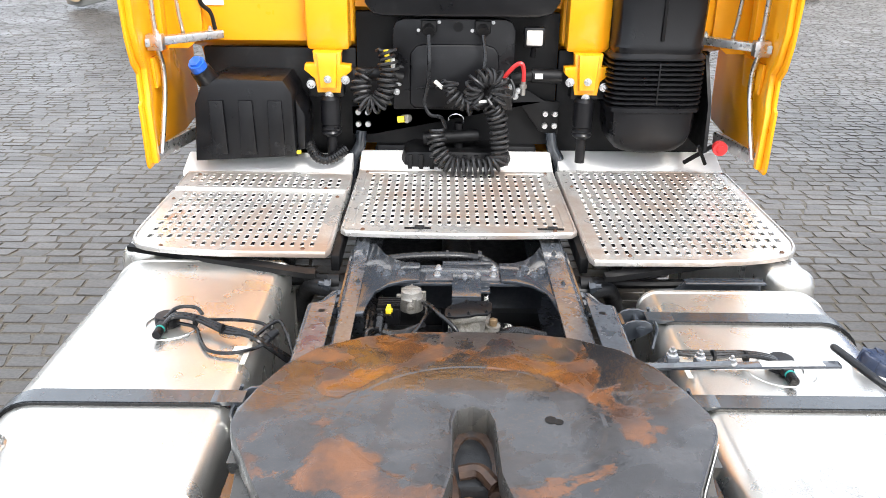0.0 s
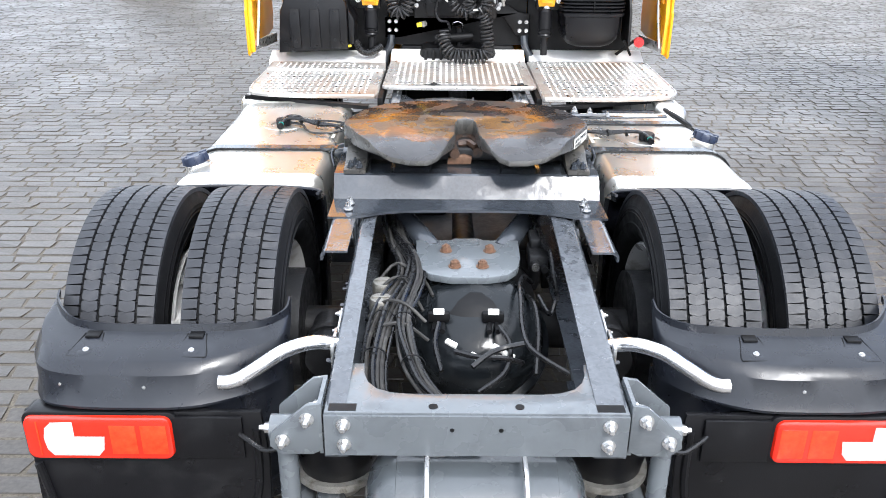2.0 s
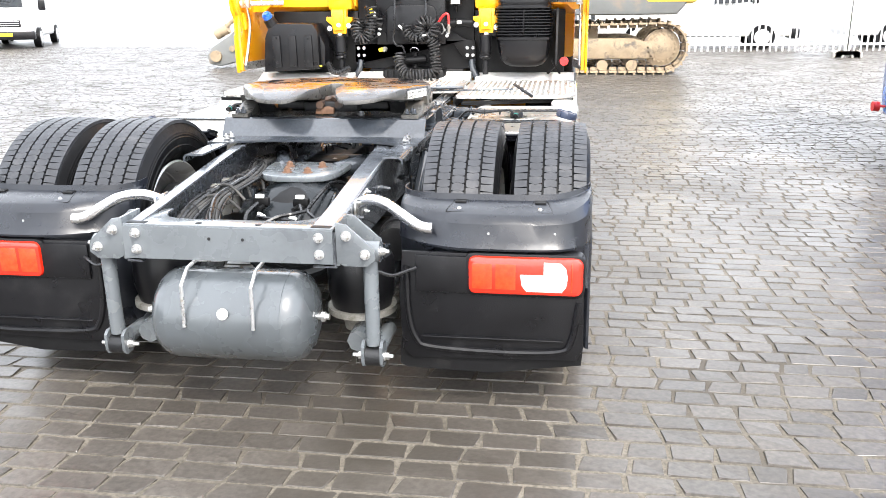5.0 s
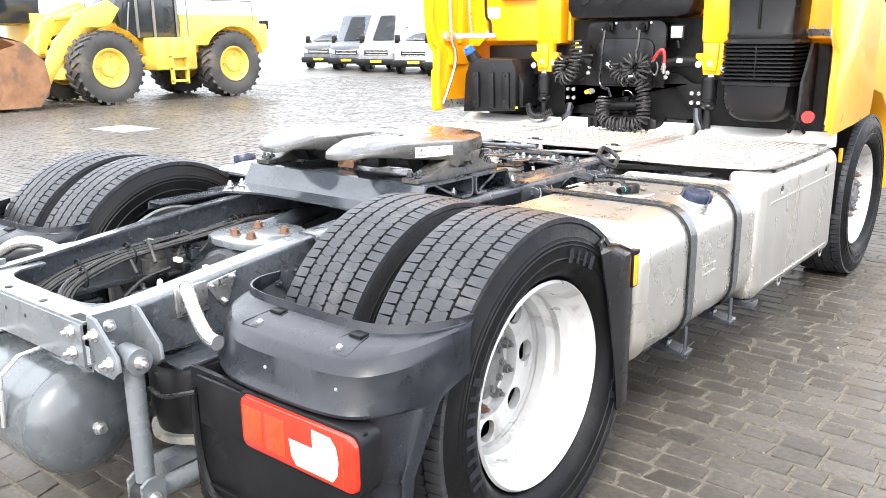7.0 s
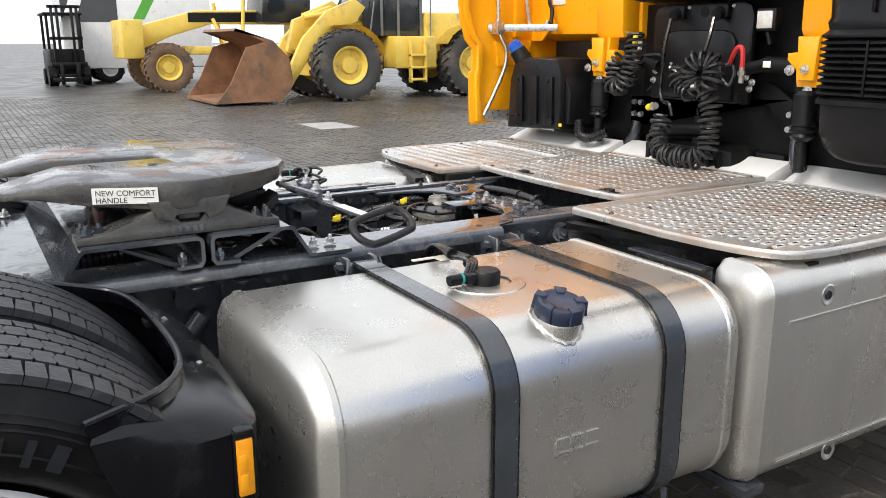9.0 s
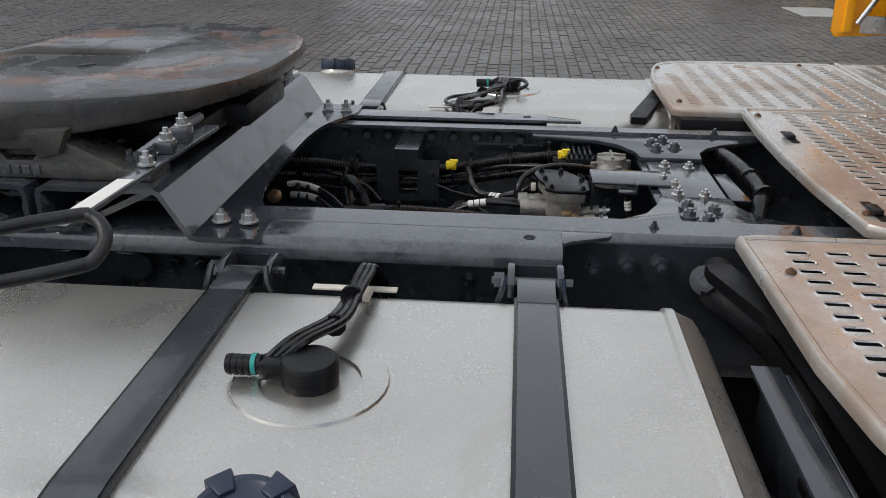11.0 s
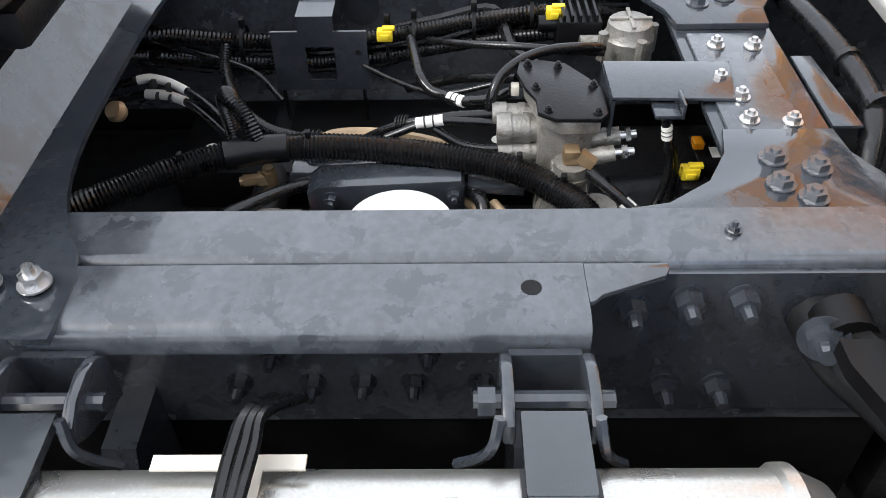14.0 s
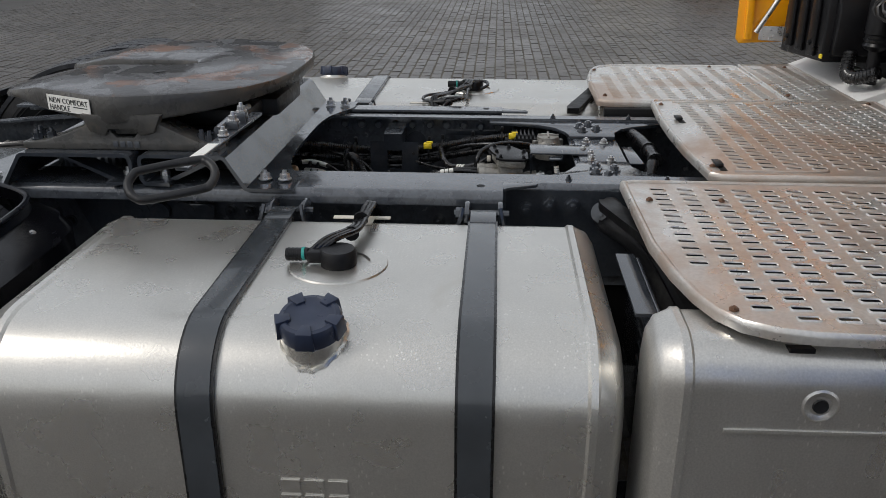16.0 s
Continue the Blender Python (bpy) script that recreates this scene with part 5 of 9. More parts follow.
# ---------- rear mudguards and lamps ----------
for s in (-1, 1):
    bm, done = pt("rear_mudguard", GUARD, "black plastic rear mudguard, wet on top")
    collar = [(0.555, -0.40), (0.555, -0.48), (0.60, -0.545), (0.68, -0.572), (0.80, -0.58), (0.95, -0.583), (1.08, -0.575), (1.165, -0.545), (1.22, -0.49), (1.258, -0.43), (1.272, -0.385)]
    fold = [(0.545, -0.47), (0.553, -0.55), (0.60, -0.615), (0.69, -0.675), (0.80, -0.708), (0.95, -0.716), (1.08, -0.711), (1.175, -0.685), (1.23, -0.62), (1.262, -0.53), (1.276, -0.40)]
    wall = [(0.545, -0.50), (0.555, -0.575), (0.61, -0.645), (0.70, -0.70), (0.80, -0.733), (0.95, -0.739), (1.085, -0.734), (1.19, -0.708), (1.245, -0.64), (1.27, -0.545), (1.28, -0.41)]

    def between(a, c, f, grow=0.0):
        return [(x + (u - x) * f, y + (v - y) * f - grow) for (x, y), (u, v) in zip(a, c)]
    tip = [0, 0, 0, 0, 0, 0, 0, 0.004, 0.012, 0.022, 0.03]
    plans = [(0.833, collar, 0.35), (0.812, between(collar, fold, 0.05), 0.6), (0.809, between(collar, fold, 0.10), 0.6), (0.801, between(collar, fold, 0.5), 0.8), (0.789, between(collar, fold, 0.93), 1.0), (0.784, fold, 1.0), (0.770, between(fold, wall, 0.6), 1.0), (0.758, wall, 0.9),
             (0.70, [(x, y - 0.014) if k < 8 else (x, y) for k, (x, y) in enumerate(wall)], 0.0),
             (0.676, [(x, y - 0.030) if k < 8 else (x, y - 0.02) if k < 10 else (x, y - 0.10) for k, (x, y) in enumerate(wall)], 0.0),
             (0.668, [(x, y - 0.029) if k < 8 else (x, y - 0.02) if k < 10 else (x, y - 0.11) for k, (x, y) in enumerate(wall)], 0.0),
             (0.662, [(x, y) if k < 9 else (x, y - 0.02) if k < 10 else (x, y - 0.12) for k, (x, y) in enumerate(wall)], 0.0)]
    for z, front in ((0.50, -0.62), (0.26, -0.66)):
        plans.append((z, [(x, y) for x, y in wall[:9]] + [(1.266, -0.655), (1.276, front)], 0.0))
    rows_ = []
    for z, plan, lift in plans:
        rows_.append([bm.verts.new((s * p.x, p.y, p.z)) for p in smooth_line([(x, y, z + lift * d) for (x, y), d in zip(plan, tip)], 4)])
    fs = [bm.faces.new((a[k], a[k + 1], c[k + 1], c[k])) for a, c in zip(rows_, rows_[1:]) for k in range(len(a) - 1)]
    bmesh.ops.recalc_face_normals(bm, faces=fs)
    bmesh.ops.solidify(bm, geom=fs, thickness=0.006)
    mg = done(angle=24)
    bm, done = pt("rear_panel", BLACK, "black moulded lamp panel")
    prism(bm, [(s * 0.59, 0.655), (s * 1.245, 0.655), (s * 1.255, 0.30), (s * 1.235, 0.25), (s * 0.62, 0.235), (s * 0.585, 0.27), (s * 0.575, 0.5)], "y", -0.755, -0.735, 0.006)
    prism(bm, [(s * 0.64, 0.645), (s * 0.83, 0.645), (s * 0.83, 0.505), (s * 0.64, 0.505)], "y", -0.770, -0.7555, 0.007)
    path = [(s * 0.605, -0.758, 0.60), (s * 0.61, -0.758, 0.42), (s * 0.64, -0.758, 0.315), (s * 0.70, -0.758, 0.285), (s * 0.95, -0.758, 0.275), (s * 1.16, -0.758, 0.285), (s * 1.21, -0.758, 0.33), (s * 1.235, -0.758, 0.48)]
    cable(bm, path, 0.012, 8, 5)
    box(bm, (s * 0.66, -0.768, 0.325), (s * 1.18, -0.752, 0.332), 0.003)
    done(mg)
    bm, done = pt("mud_flap", BLACK_SOFT, "black rubber mud flap")
    prism(bm, [(s * 0.575, 0.30), (s * 1.255, 0.30), (s * 1.25, 0.225), (s * 0.92, 0.178), (s * 0.60, 0.185), (s * 0.57, 0.20)], "y", -0.734, -0.726)
    done(mg)
    for x in (0.79, 1.085):
        # Flat black patch painted for the shade inside the clip recess
        bm, done = pt("clip_recess", BLACK_SOFT)
        box(bm, (s * x - 0.021, -0.615, 0.802), (s * x + 0.021, -0.583, 0.8135), 0.003)
        done(mg)
        bm, done = pt("latch_outline", BLACK_SOFT)
        cable(bm, [(s * (x - 0.026), -0.592, 0.8085), (s * (x - 0.034), -0.632, 0.8010), (s * (x - 0.046), -0.683, 0.7905), (s * (x - 0.028), -0.689, 0.7895), (s * (x + 0.028), -0.689, 0.7895), (s * (x + 0.046), -0.683, 0.7905), (s * (x + 0.034), -0.632, 0.8010), (s * (x + 0.026), -0.592, 0.8085)], 0.0022, 6, 3)
        done(mg)
        bm, done = pt("screw_pad", GUARD)
        turned(bm, [(0.028, 0.0), (0.022, 0.0035), (0.012, 0.004), (0, 0.004)], (s * x, -0.663, 0.7925), (0, -0.09, 1), 18)
        done(mg)
    bolts(mg, [(s * x, -0.664, 0.7965) for x in (0.79, 1.085)], (0, -0.09, 1), 0.0065, 0.003, 0.0, STEEL, "screw")
    bolts(mg, [(s * x, y, 0.727) for x, y in ((0.76, -0.722), (0.905, -0.742), (1.14, -0.728))], (0, -1, 0), 0.0055, 0.003, 0.0, STEEL, "screw")
    bm, done = pt("lamp_bezel", BLACK)
    prism(bm, [(s * x, z) for x, z in round_section(0.820, 1.252, 0.497, 0.660, 0.03, 0.03, 4)], "y", -0.768, -0.70, 0.006)
    done(mg)
    bm, done = pt("tail_lamp", RED_LENS, "red and white rear lamp cluster")
    prism(bm, [(s * x, z) for x, z in round_section(0.835, 1.245, 0.509, 0.650, 0.028, 0.026, 5)], "y", -0.781, -0.69, 0.011)
    lamp = done()
    bm, done = pt("clear_window", CLEAR_LENS)
    prism(bm, [(s * 1.045, 0.524), (s * 1.028, 0.545), (s * 1.022, 0.588), (s * 1.105, 0.588), (s * 1.105, 0.636), (s * 1.165, 0.634), (s * 1.184, 0.615), (s * 1.191, 0.580), (s * 1.186, 0.545), (s * 1.170, 0.524)], "y", -0.7825, -0.7805, 0.001)
    done(lamp)
    for x, w in ((0.885, 0.036), (0.970, 0.036)):
        bm, done = pt("lamp_window", DEEP_RED)
        prism(bm, [(s * (x - w), 0.53), (s * (x + w), 0.53), (s * (x + w), 0.625), (s * (x - w), 0.625)], "y", -0.7822, -0.7805, 0.001)
        win = done(lamp)
        bm, done = pt("reflector", DEEP_RED)
        turned(bm, [(0.028, 0.0), (0.02, 0.0012), (0.012, 0.0012), (0, 0.0018)], (s * x, -0.7822, 0.577), (0, -1, 0), 20)
        done(win)
    bm, done = pt("lens_seam", DEEP_RED)
    box(bm, (s * 1.205 - 0.002, -0.7828, 0.525), (s * 1.205 + 0.002, -0.780, 0.636), 0.0008)
    done(lamp)
    bm, done = pt("lamp_cable", HOSE)
    cable(bm, [(s * 0.52, -0.84, 0.60), (s * 0.57, -0.83, 0.585), (s * 0.62, -0.80, 0.595), (s * 0.645, -0.78, 0.60)], 0.007)
    done(lamp)
    # front half of the wheel cover
    bm, done = pt("front_mudguard", BLACK_SHADED, "wet black plastic wheel cover in front of the rear wheels")
    collar = [(0.56, 0.25, 0.93), (0.565, 0.36, 0.90), (0.62, 0.405, 0.893), (0.75, 0.425, 0.893), (0.95, 0.43, 0.893), (1.08, 0.42, 0.893), (1.165, 0.39, 0.895), (1.225, 0.34, 0.898), (1.262, 0.28, 0.90), (1.276, 0.235, 0.895)]
    base = [(x, y + 0.009, z - 0.026) for x, y, z in collar]
    fold = [(0.555, 0.34, 0.88), (0.56, 0.44, 0.855), (0.62, 0.475, 0.85), (0.75, 0.49, 0.848), (0.95, 0.495, 0.848), (1.08, 0.49, 0.848), (1.18, 0.475, 0.848), (1.238, 0.44, 0.852), (1.268, 0.36, 0.858), (1.282, 0.24, 0.862)]
    wall = [(0.555, 0.36), (0.56, 0.46), (0.62, 0.505), (0.75, 0.518), (0.95, 0.522), (1.10, 0.518), (1.215, 0.51), (1.264, 0.49), (1.282, 0.43), (1.284, 0.25)]
    rows_ = [collar, base, fold]
    for z, edge in ((0.825, 0.25), (0.70, 0.295), (0.50, 0.35), (0.36, 0.37), (0.30, 0.38)):
        rows_.append([(x, y, z) for x, y in wall[:9]] + [(1.284, edge, z)])
    rows_ = [[bm.verts.new((s * p.x, p.y, p.z)) for p in smooth_line(r_, 4)] for r_ in rows_]
    fs = [bm.faces.new((a[k], a[k + 1], c[k + 1], c[k])) for a, c in zip(rows_, rows_[1:]) for k in range(len(a) - 1)]
    bmesh.ops.recalc_face_normals(bm, faces=fs)
    bmesh.ops.solidify(bm, geom=fs, thickness=0.006)
    fm = done(angle=24)
    bm, done = pt("side_marker", AMBER, "amber side marker lamp")
    box(bm, (s * 1.262, 0.456, 0.712), (s * 1.289, 0.484, 0.816), 0.004)
    marker = done(fm)
    bm, done = pt("marker_frame", BLACK)
    box(bm, (s * 1.262, 0.454, 0.8165), (s * 1.290, 0.486, 0.832), 0.003)
    box(bm, (s * 1.262, 0.452, 0.706), (s * 1.284, 0.488, 0.828), 0.002)
    done(marker)
    for z in (0.738, 0.774):
        bm, done = pt("marker_reflector", mat("bright_amber_lens", (0.90, 0.37, 0.012), 0.15, 0.0, 0.1, 60, coat=0.6))
        box(bm, (s * 1.2885, 0.459, z - 0.016), (s * 1.2898, 0.472, z + 0.014), 0.0005)
        done(marker)
    bm, done = pt("rolled_edge", GUARD)
    sweep(bm, smooth_line([(s * x, y, z) for x, y, z in collar], 5), 0.0065, 8)
    done(fm)
    for x in (0.72, 1.02):
        # Black patch for a recess's shade, as on the rear mudguard
        bm, done = pt("clip_recess", BLACK_SOFT)
        box(bm, (s * x - 0.024, 0.425, 0.846), (s * x + 0.024, 0.445, 0.862), 0.003)
        done(fm)
        bolts(fm, [(s * x, 0.468, 0.852)], (0, 0.1, 1), 0.0065, 0.003, 0.0, STEEL, "screw")

for s in (-1, 1):
    y0 = 1.775 if s > 0 else 1.985
    bm, done = pt("step_bracket", GREY, "grey pressed bracket with louvres between tank and side panel")
    prism(bm, [(s * 0.72, 0.50), (s * 0.72, 0.78), (s * 0.80, 0.86), (s * 1.06, 0.86), (s * 1.06, 0.50)], "y", y0 + 0.03, y0 + 0.036, 0.001)
    prism(bm, [(s * 0.78, 0.853), (s * 1.06, 0.853), (s * 1.06, 0.860), (s * 0.78, 0.860)], "y", y0 - 0.01, y0 + 0.029, 0.001)
    br = done()
    for k in range(6):
        bm, done = pt("louvre", BLACK_SOFT)
        box(bm, (s * 0.95 - 0.04, y0 + 0.026, 0.62 + 0.03 * k), (s * 0.95 + 0.04, y0 + 0.0298, 0.634 + 0.03 * k), 0.001)
        done(br)

# ---------- cab seen from behind ----------
bm, done = pt("cab_shell", ORANGE, "orange-yellow low-roofed day cab shell")
ring = [(2.985, 1.455), (2.955, 1.475), (2.95, 1.52), (2.95, 2.12), (2.985, 2.28), (3.07, 2.42), (3.22, 2.53), (3.45, 2.59), (4.3, 2.60), (4.62, 2.50), (4.85, 2.15), (5.0, 1.75), (5.1, 1.35), (5.15, 1.0), (5.1, 0.45), (4.40, 0.45), (4.34, 0.75), (4.2, 1.0), (4.0, 1.12), (3.75, 1.16), (3.5, 1.12), (3.38, 1.06), (3.32, 1.2), (3.2, 1.40)]
prism(bm, ring, "x", 0.46, 1.225, 0.02)
prism(bm, ring, "x", -1.225, -0.46, 0.02)
prism(bm, [(3.04, 1.60), (3.0, 1.62), (3.0, 2.12), (3.05, 2.28), (3.14, 2.40), (3.26, 2.49), (3.48, 2.55), (4.28, 2.56), (4.60, 2.46), (4.82, 2.1), (5.0, 1.65), (5.08, 1.3), (3.3, 1.5)], "x", -0.4595, 0.4595)
cab = done()
bm, done = pt("cab_glass", GLASS)
prism(bm, [(5.045, 1.62), (5.055, 1.62), (4.865, 2.16), (4.855, 2.16)], "x", -1.1, 1.1)
done(cab)
for s in (-1, 1):
    bm, done = pt("side_window", GLASS)
    prism(bm, [(3.75, 1.68), (4.82, 1.68), (4.60, 2.30), (3.75, 2.30)], "x", s * 1.2255, s * 1.23)
    done(cab)
    bm, done = pt("corner_pillar", ORANGE, "orange-yellow rear cab pillar")
    prism(bm, [(2.95, 1.455), (2.86, 1.455), (2.845, 1.48), (2.84, 1.7), (2.86, 2.08), (2.95, 2.18)], "x", s * 0.475, s * 0.66, 0.012)
    done(cab)
    bm, done = pt("cab_bracket", ORANGE, "orange-yellow cab mounting bracket with bolts")
    prism(bm, [(s * 0.505, 1.455), (s * 0.63, 1.455), (s * 0.625, 1.40), (s * 0.665, 1.40), (s * 0.67, 1.375), (s * 0.625, 1.335), (s * 0.615, 1.275), (s * 0.515, 1.275), (s * 0.505, 1.335), (s * 0.465, 1.37), (s * 0.465, 1.395), (s * 0.51, 1.40)], "y", 2.80, 2.86, 0.006)
    prism(bm, [(s * 0.52, 1.455), (s * 0.61, 1.455), (s * 0.60, 1.30), (s * 0.53, 1.30)], "y", 2.775, 2.7995, 0.008)
    brk = done(cab)
    bolts(truck, [(s * 0.565, 2.774, 1.34)], (0, -1, 0), 0.013, 0.012, 0.006, STEEL)
    bolts(truck, [(s * 0.49, 2.79, 1.335), (s * 0.64, 2.79, 1.315), (s * 0.565, 2.80, 1.262)], (0, -1, 0), 0.015, 0.012, 0.004, STEEL)
    bm, done = pt("cab_damper", BLACK, "black rubber-booted cab damper")
    turned(bm, [(0.03, 1.265), (0.043, 1.25), (0.045, 1.14), (0.04, 1.135), (0.04, 1.125), (0.046, 1.12), (0.04, 1.11), (0.046, 1.10), (0.038, 1.09), (0.022, 1.08), (0.022, 0.97), (0, 0.97)], (s * 0.56, 2.80, 0), (0, 0, 1), 20)
    box(bm, (s * 0.50, 2.81, 1.255), (s * 0.655, 2.9, 1.34), 0.008)
    done()
    bm, done = pt("cab_crossbeam", BLACK_SOFT)
    rod(bm, (s * 0.46, 2.86, 1.345), (s * 0.33, 2.86, 1.35), 0.032, 14)
    rod(bm, (s * 0.33, 2.86, 1.35), (s * 0.24, 2.86, 1.33), 0.026, 14)
    done()
    bm, done = pt("side_fairing", ORANGE, "orange-yellow plastic side fairing behind the cab")
    pts = [(2.545, 1.0), (2.53, 1.02), (2.525, 1.275), (2.545, 1.29), (2.545, 1.40), (2.50, 1.45), (2.47, 1.55), (2.45, 1.75), (2.47, 2.15), (2.55, 2.3), (2.95, 2.36), (3.33, 2.0), (3.33, 1.15), (3.30, 1.05), (2.95, 1.02)]
    prism(bm, pts, "x", s * 1.297, s * 1.312, 0.004)
    prism(bm, [(2.56, 1.02), (2.552, 1.27), (2.565, 1.30), (2.565, 1.42), (2.52, 1.47), (2.48, 1.6), (2.485, 2.15), (2.515, 2.15), (2.51, 1.6), (2.55, 1.48), (2.595, 1.43), (2.595, 1.29), (2.58, 1.26), (2.59, 1.02)], "x", s * 1.270, s * 1.2965, 0.004)
    fair = done(cab)
    bm, done = pt("fairing_rib", ORANGE)
    prism(bm, [(2.80, 1.46), (2.86, 1.46), (2.86, 2.2), (2.80, 2.2)], "x", s * 1.262, s * 1.2965, 0.006)
    prism(bm, [(2.70, 1.31), (2.90, 1.31), (2.92, 1.44), (2.68, 1.44)], "x", s * 1.280, s * 1.2965, 0.006)
    prism(bm, [(s * 1.20, 1.44), (s * 1.296, 1.44), (s * 1.296, 2.2), (s * 1.13, 2.15), (s * 1.13, 1.5)], "y", 2.93, 2.945)
    done(fair)
    bm, done = pt("fairing_stay", STEEL)
    cable(bm, [(s * 1.265, 2.60, 1.05), (s * 1.262, 2.66, 1.16), (s * 1.262, 2.73, 1.30), (s * 1.262, 2.74, 1.40), (s * 1.258, 2.69, 1.50), (s * 1.26, 2.68, 1.7), (s * 1.26, 2.66, 2.1)], 0.011, 10)
    cable(bm, [(s * 1.19, 2.84, 1.52), (s * 1.2, 2.82, 1.7), (s * 1.21, 2.8, 2.3)], 0.009, 8)
    prism(bm, [(s * 1.285, 2.62), (s * 1.285, 2.66), (s * 1.24, 2.97), (s * 1.21, 2.97)], "z", 1.015, 1.075, 0.003)
    prism(bm, [(s * 1.29, 2.64), (s * 1.29, 2.70), (s * 1.06, 2.93), (s * 1.03, 2.90)], "z", 1.49, 1.525, 0.003)
    box(bm, (s * 1.225, 2.655, 1.475), (s * 1.292, 2.70, 1.54), 0.004)
    done(fair)
    bolts(fair, [(s * 1.08, 2.87, 1.5265), (s * 1.25, 2.675, 1.5405)], (0, 0, 1), 0.011, 0.01, 0.006, STEEL)

bm, done = pt("strap", BLACK_SOFT)
cable(bm, [(-1.06, 2.88, 1.53), (-1.08, 2.90, 1.60), (-1.13, 2.92, 1.66), (-1.14, 2.93, 1.9)], 0.010, 6)
done(cab)
bm, done = pt("notice", LABEL, "white printed notice on the cab wall")
prism(bm, [(-1.13, 1.625), (-1.03, 1.625), (-1.03, 1.70), (-1.13, 1.70)], "y", 2.945, 2.9495)
done(cab)
bm, done = pt("grab_flap", RED)
box(bm, (-1.0, 2.90, 1.74), (-0.62, 2.949, 1.83), 0.012)
done(cab)

# urea tank housing with its blue cap
bm, done = pt("urea_tank", BLACK, "black plastic urea tank housing with blue filler cap")
prism(bm, [(-1.145, 0.995), (-0.70, 1.02), (-0.705, 1.30), (-0.74, 1.355), (-1.02, 1.36), (-1.09, 1.33), (-1.125, 1.25)], "y", 2.67, 2.94, 0.014)
for x in (-1.03, -0.905, -0.78):
    prism(bm, [(x - 0.035, 1.03), (x + 0.035, 1.035), (x + 0.03, 1.27), (x - 0.03, 1.27)], "y", 2.655, 2.6705, 0.006)
prism(bm, [(-0.70, 1.04), (-0.665, 1.05), (-0.66, 1.20), (-0.70, 1.27)], "y", 2.70, 2.93, 0.008)
rod(bm, (-1.06, 2.72, 1.33), (-1.09, 2.69, 1.395), 0.048, 20, 0.043)
urea = done()
bm, done = pt("filler_cap", BLUE_CAP, "bright blue plastic filler cap")
rod(bm, (-1.09, 2.69, 1.395), (-1.098, 2.672, 1.425), 0.036, 18)
rod(bm, (-1.098, 2.672, 1.425), (-1.101, 2.665, 1.435), 0.028, 6)
done(urea)
for x, z in ((-1.03, 1.25), (-0.78, 1.25), (-1.03, 1.07), (-0.78, 1.08)):
    bolts(urea, [(x, 2.6545, z)], (0, -1, 0), 0.009, 0.004, 0.0, CAST)
bm, done = pt("urea_hose", HOSE)
hose(bm, [(-0.66, 2.76, 1.06), (-0.62, 2.74, 1.0), (-0.56, 2.75, 0.99), (-0.50, 2.80, 1.02)], 0.022, 0.012)
done()
bm, done = pt("yellow_tag", YELLOW_CLIP)
box(bm, (-0.70, 2.665, 1.035), (-0.68, 2.672, 1.05), 0.002)
done()

# ribbed air intake
bm, done = pt("air_intake", BLACK, "black plastic air intake duct with ribbed bellows")


def duct(zs):
    rings = []
    for z, hw, y0 in zs:
        cx = 0.85
        pts = [(cx - hw, 2.93), (cx - hw, y0 + 0.06), (cx - hw + 0.02, y0 + 0.02), (cx - hw + 0.07, y0), (cx + hw - 0.07, y0), (cx + hw - 0.02, y0 + 0.02), (cx + hw, y0 + 0.06), (cx + hw, 2.93)]
        rings.append([bm.verts.new((x, y, z)) for x, y in pts])
    for a, b in zip(rings, rings[1:]):
        for i in range(8):
            bm.faces.new((a[i], a[(i + 1) % 8], b[(i + 1) % 8], b[i]))
    bm.faces.new(rings[0])
    bm.faces.new(rings[-1][::-1])


col = [(1.03, 0.10, 2.76), (1.045, 0.14, 2.735), (1.08, 0.172, 2.715), (1.13, 0.186, 2.70), (1.225, 0.192, 2.70), (1.228, 0.205, 2.69), (1.245, 0.205, 2.69)]
for k in range(10):
    z = 1.255 + k * 0.021
    col += [(z, 0.192, 2.705), (z + 0.007, 0.207, 2.69), (z + 0.014, 0.207, 2.69)]
col += [(1.475, 0.19, 2.705), (1.50, 0.195, 2.70), (1.515, 0.188, 2.705), (1.7, 0.195, 2.70), (2.4, 0.21, 2.68), (3.3, 0.21, 2.70)]
duct(col)
duct_ob = done()
bm, done = pt("duct_groove", BLACK_SOFT)
box(bm, (0.843, 2.692, 1.53), (0.857, 2.7035, 2.3), 0.003)
box(bm, (0.846, 2.684, 1.26), (0.854, 2.69, 1.44), 0.002)
done(duct_ob)
bm, done = pt("duct_bracket", BLACK_SOFT, "black steel bracket beside the intake")
prism(bm, [(2.70, 1.05), (2.94, 1.05), (2.94, 1.45), (2.85, 1.45), (2.72, 1.25)], "x", 1.085, 1.10)
rod(bm, (1.03, 2.78, 0.98), (1.12, 2.70, 1.08), 0.01, 8)
rod(bm, (1.12, 2.76, 0.98), (1.06, 2.70, 1.08), 0.008, 8)
done()
bm, done = pt("red_cap", RED, "red plastic coupling cap")
rod(bm, (1.15, 2.70, 1.075), (1.15, 2.675, 1.075), 0.032, 16)
rod(bm, (1.15, 2.675, 1.075), (1.15, 2.668, 1.075), 0.016, 8)
done()

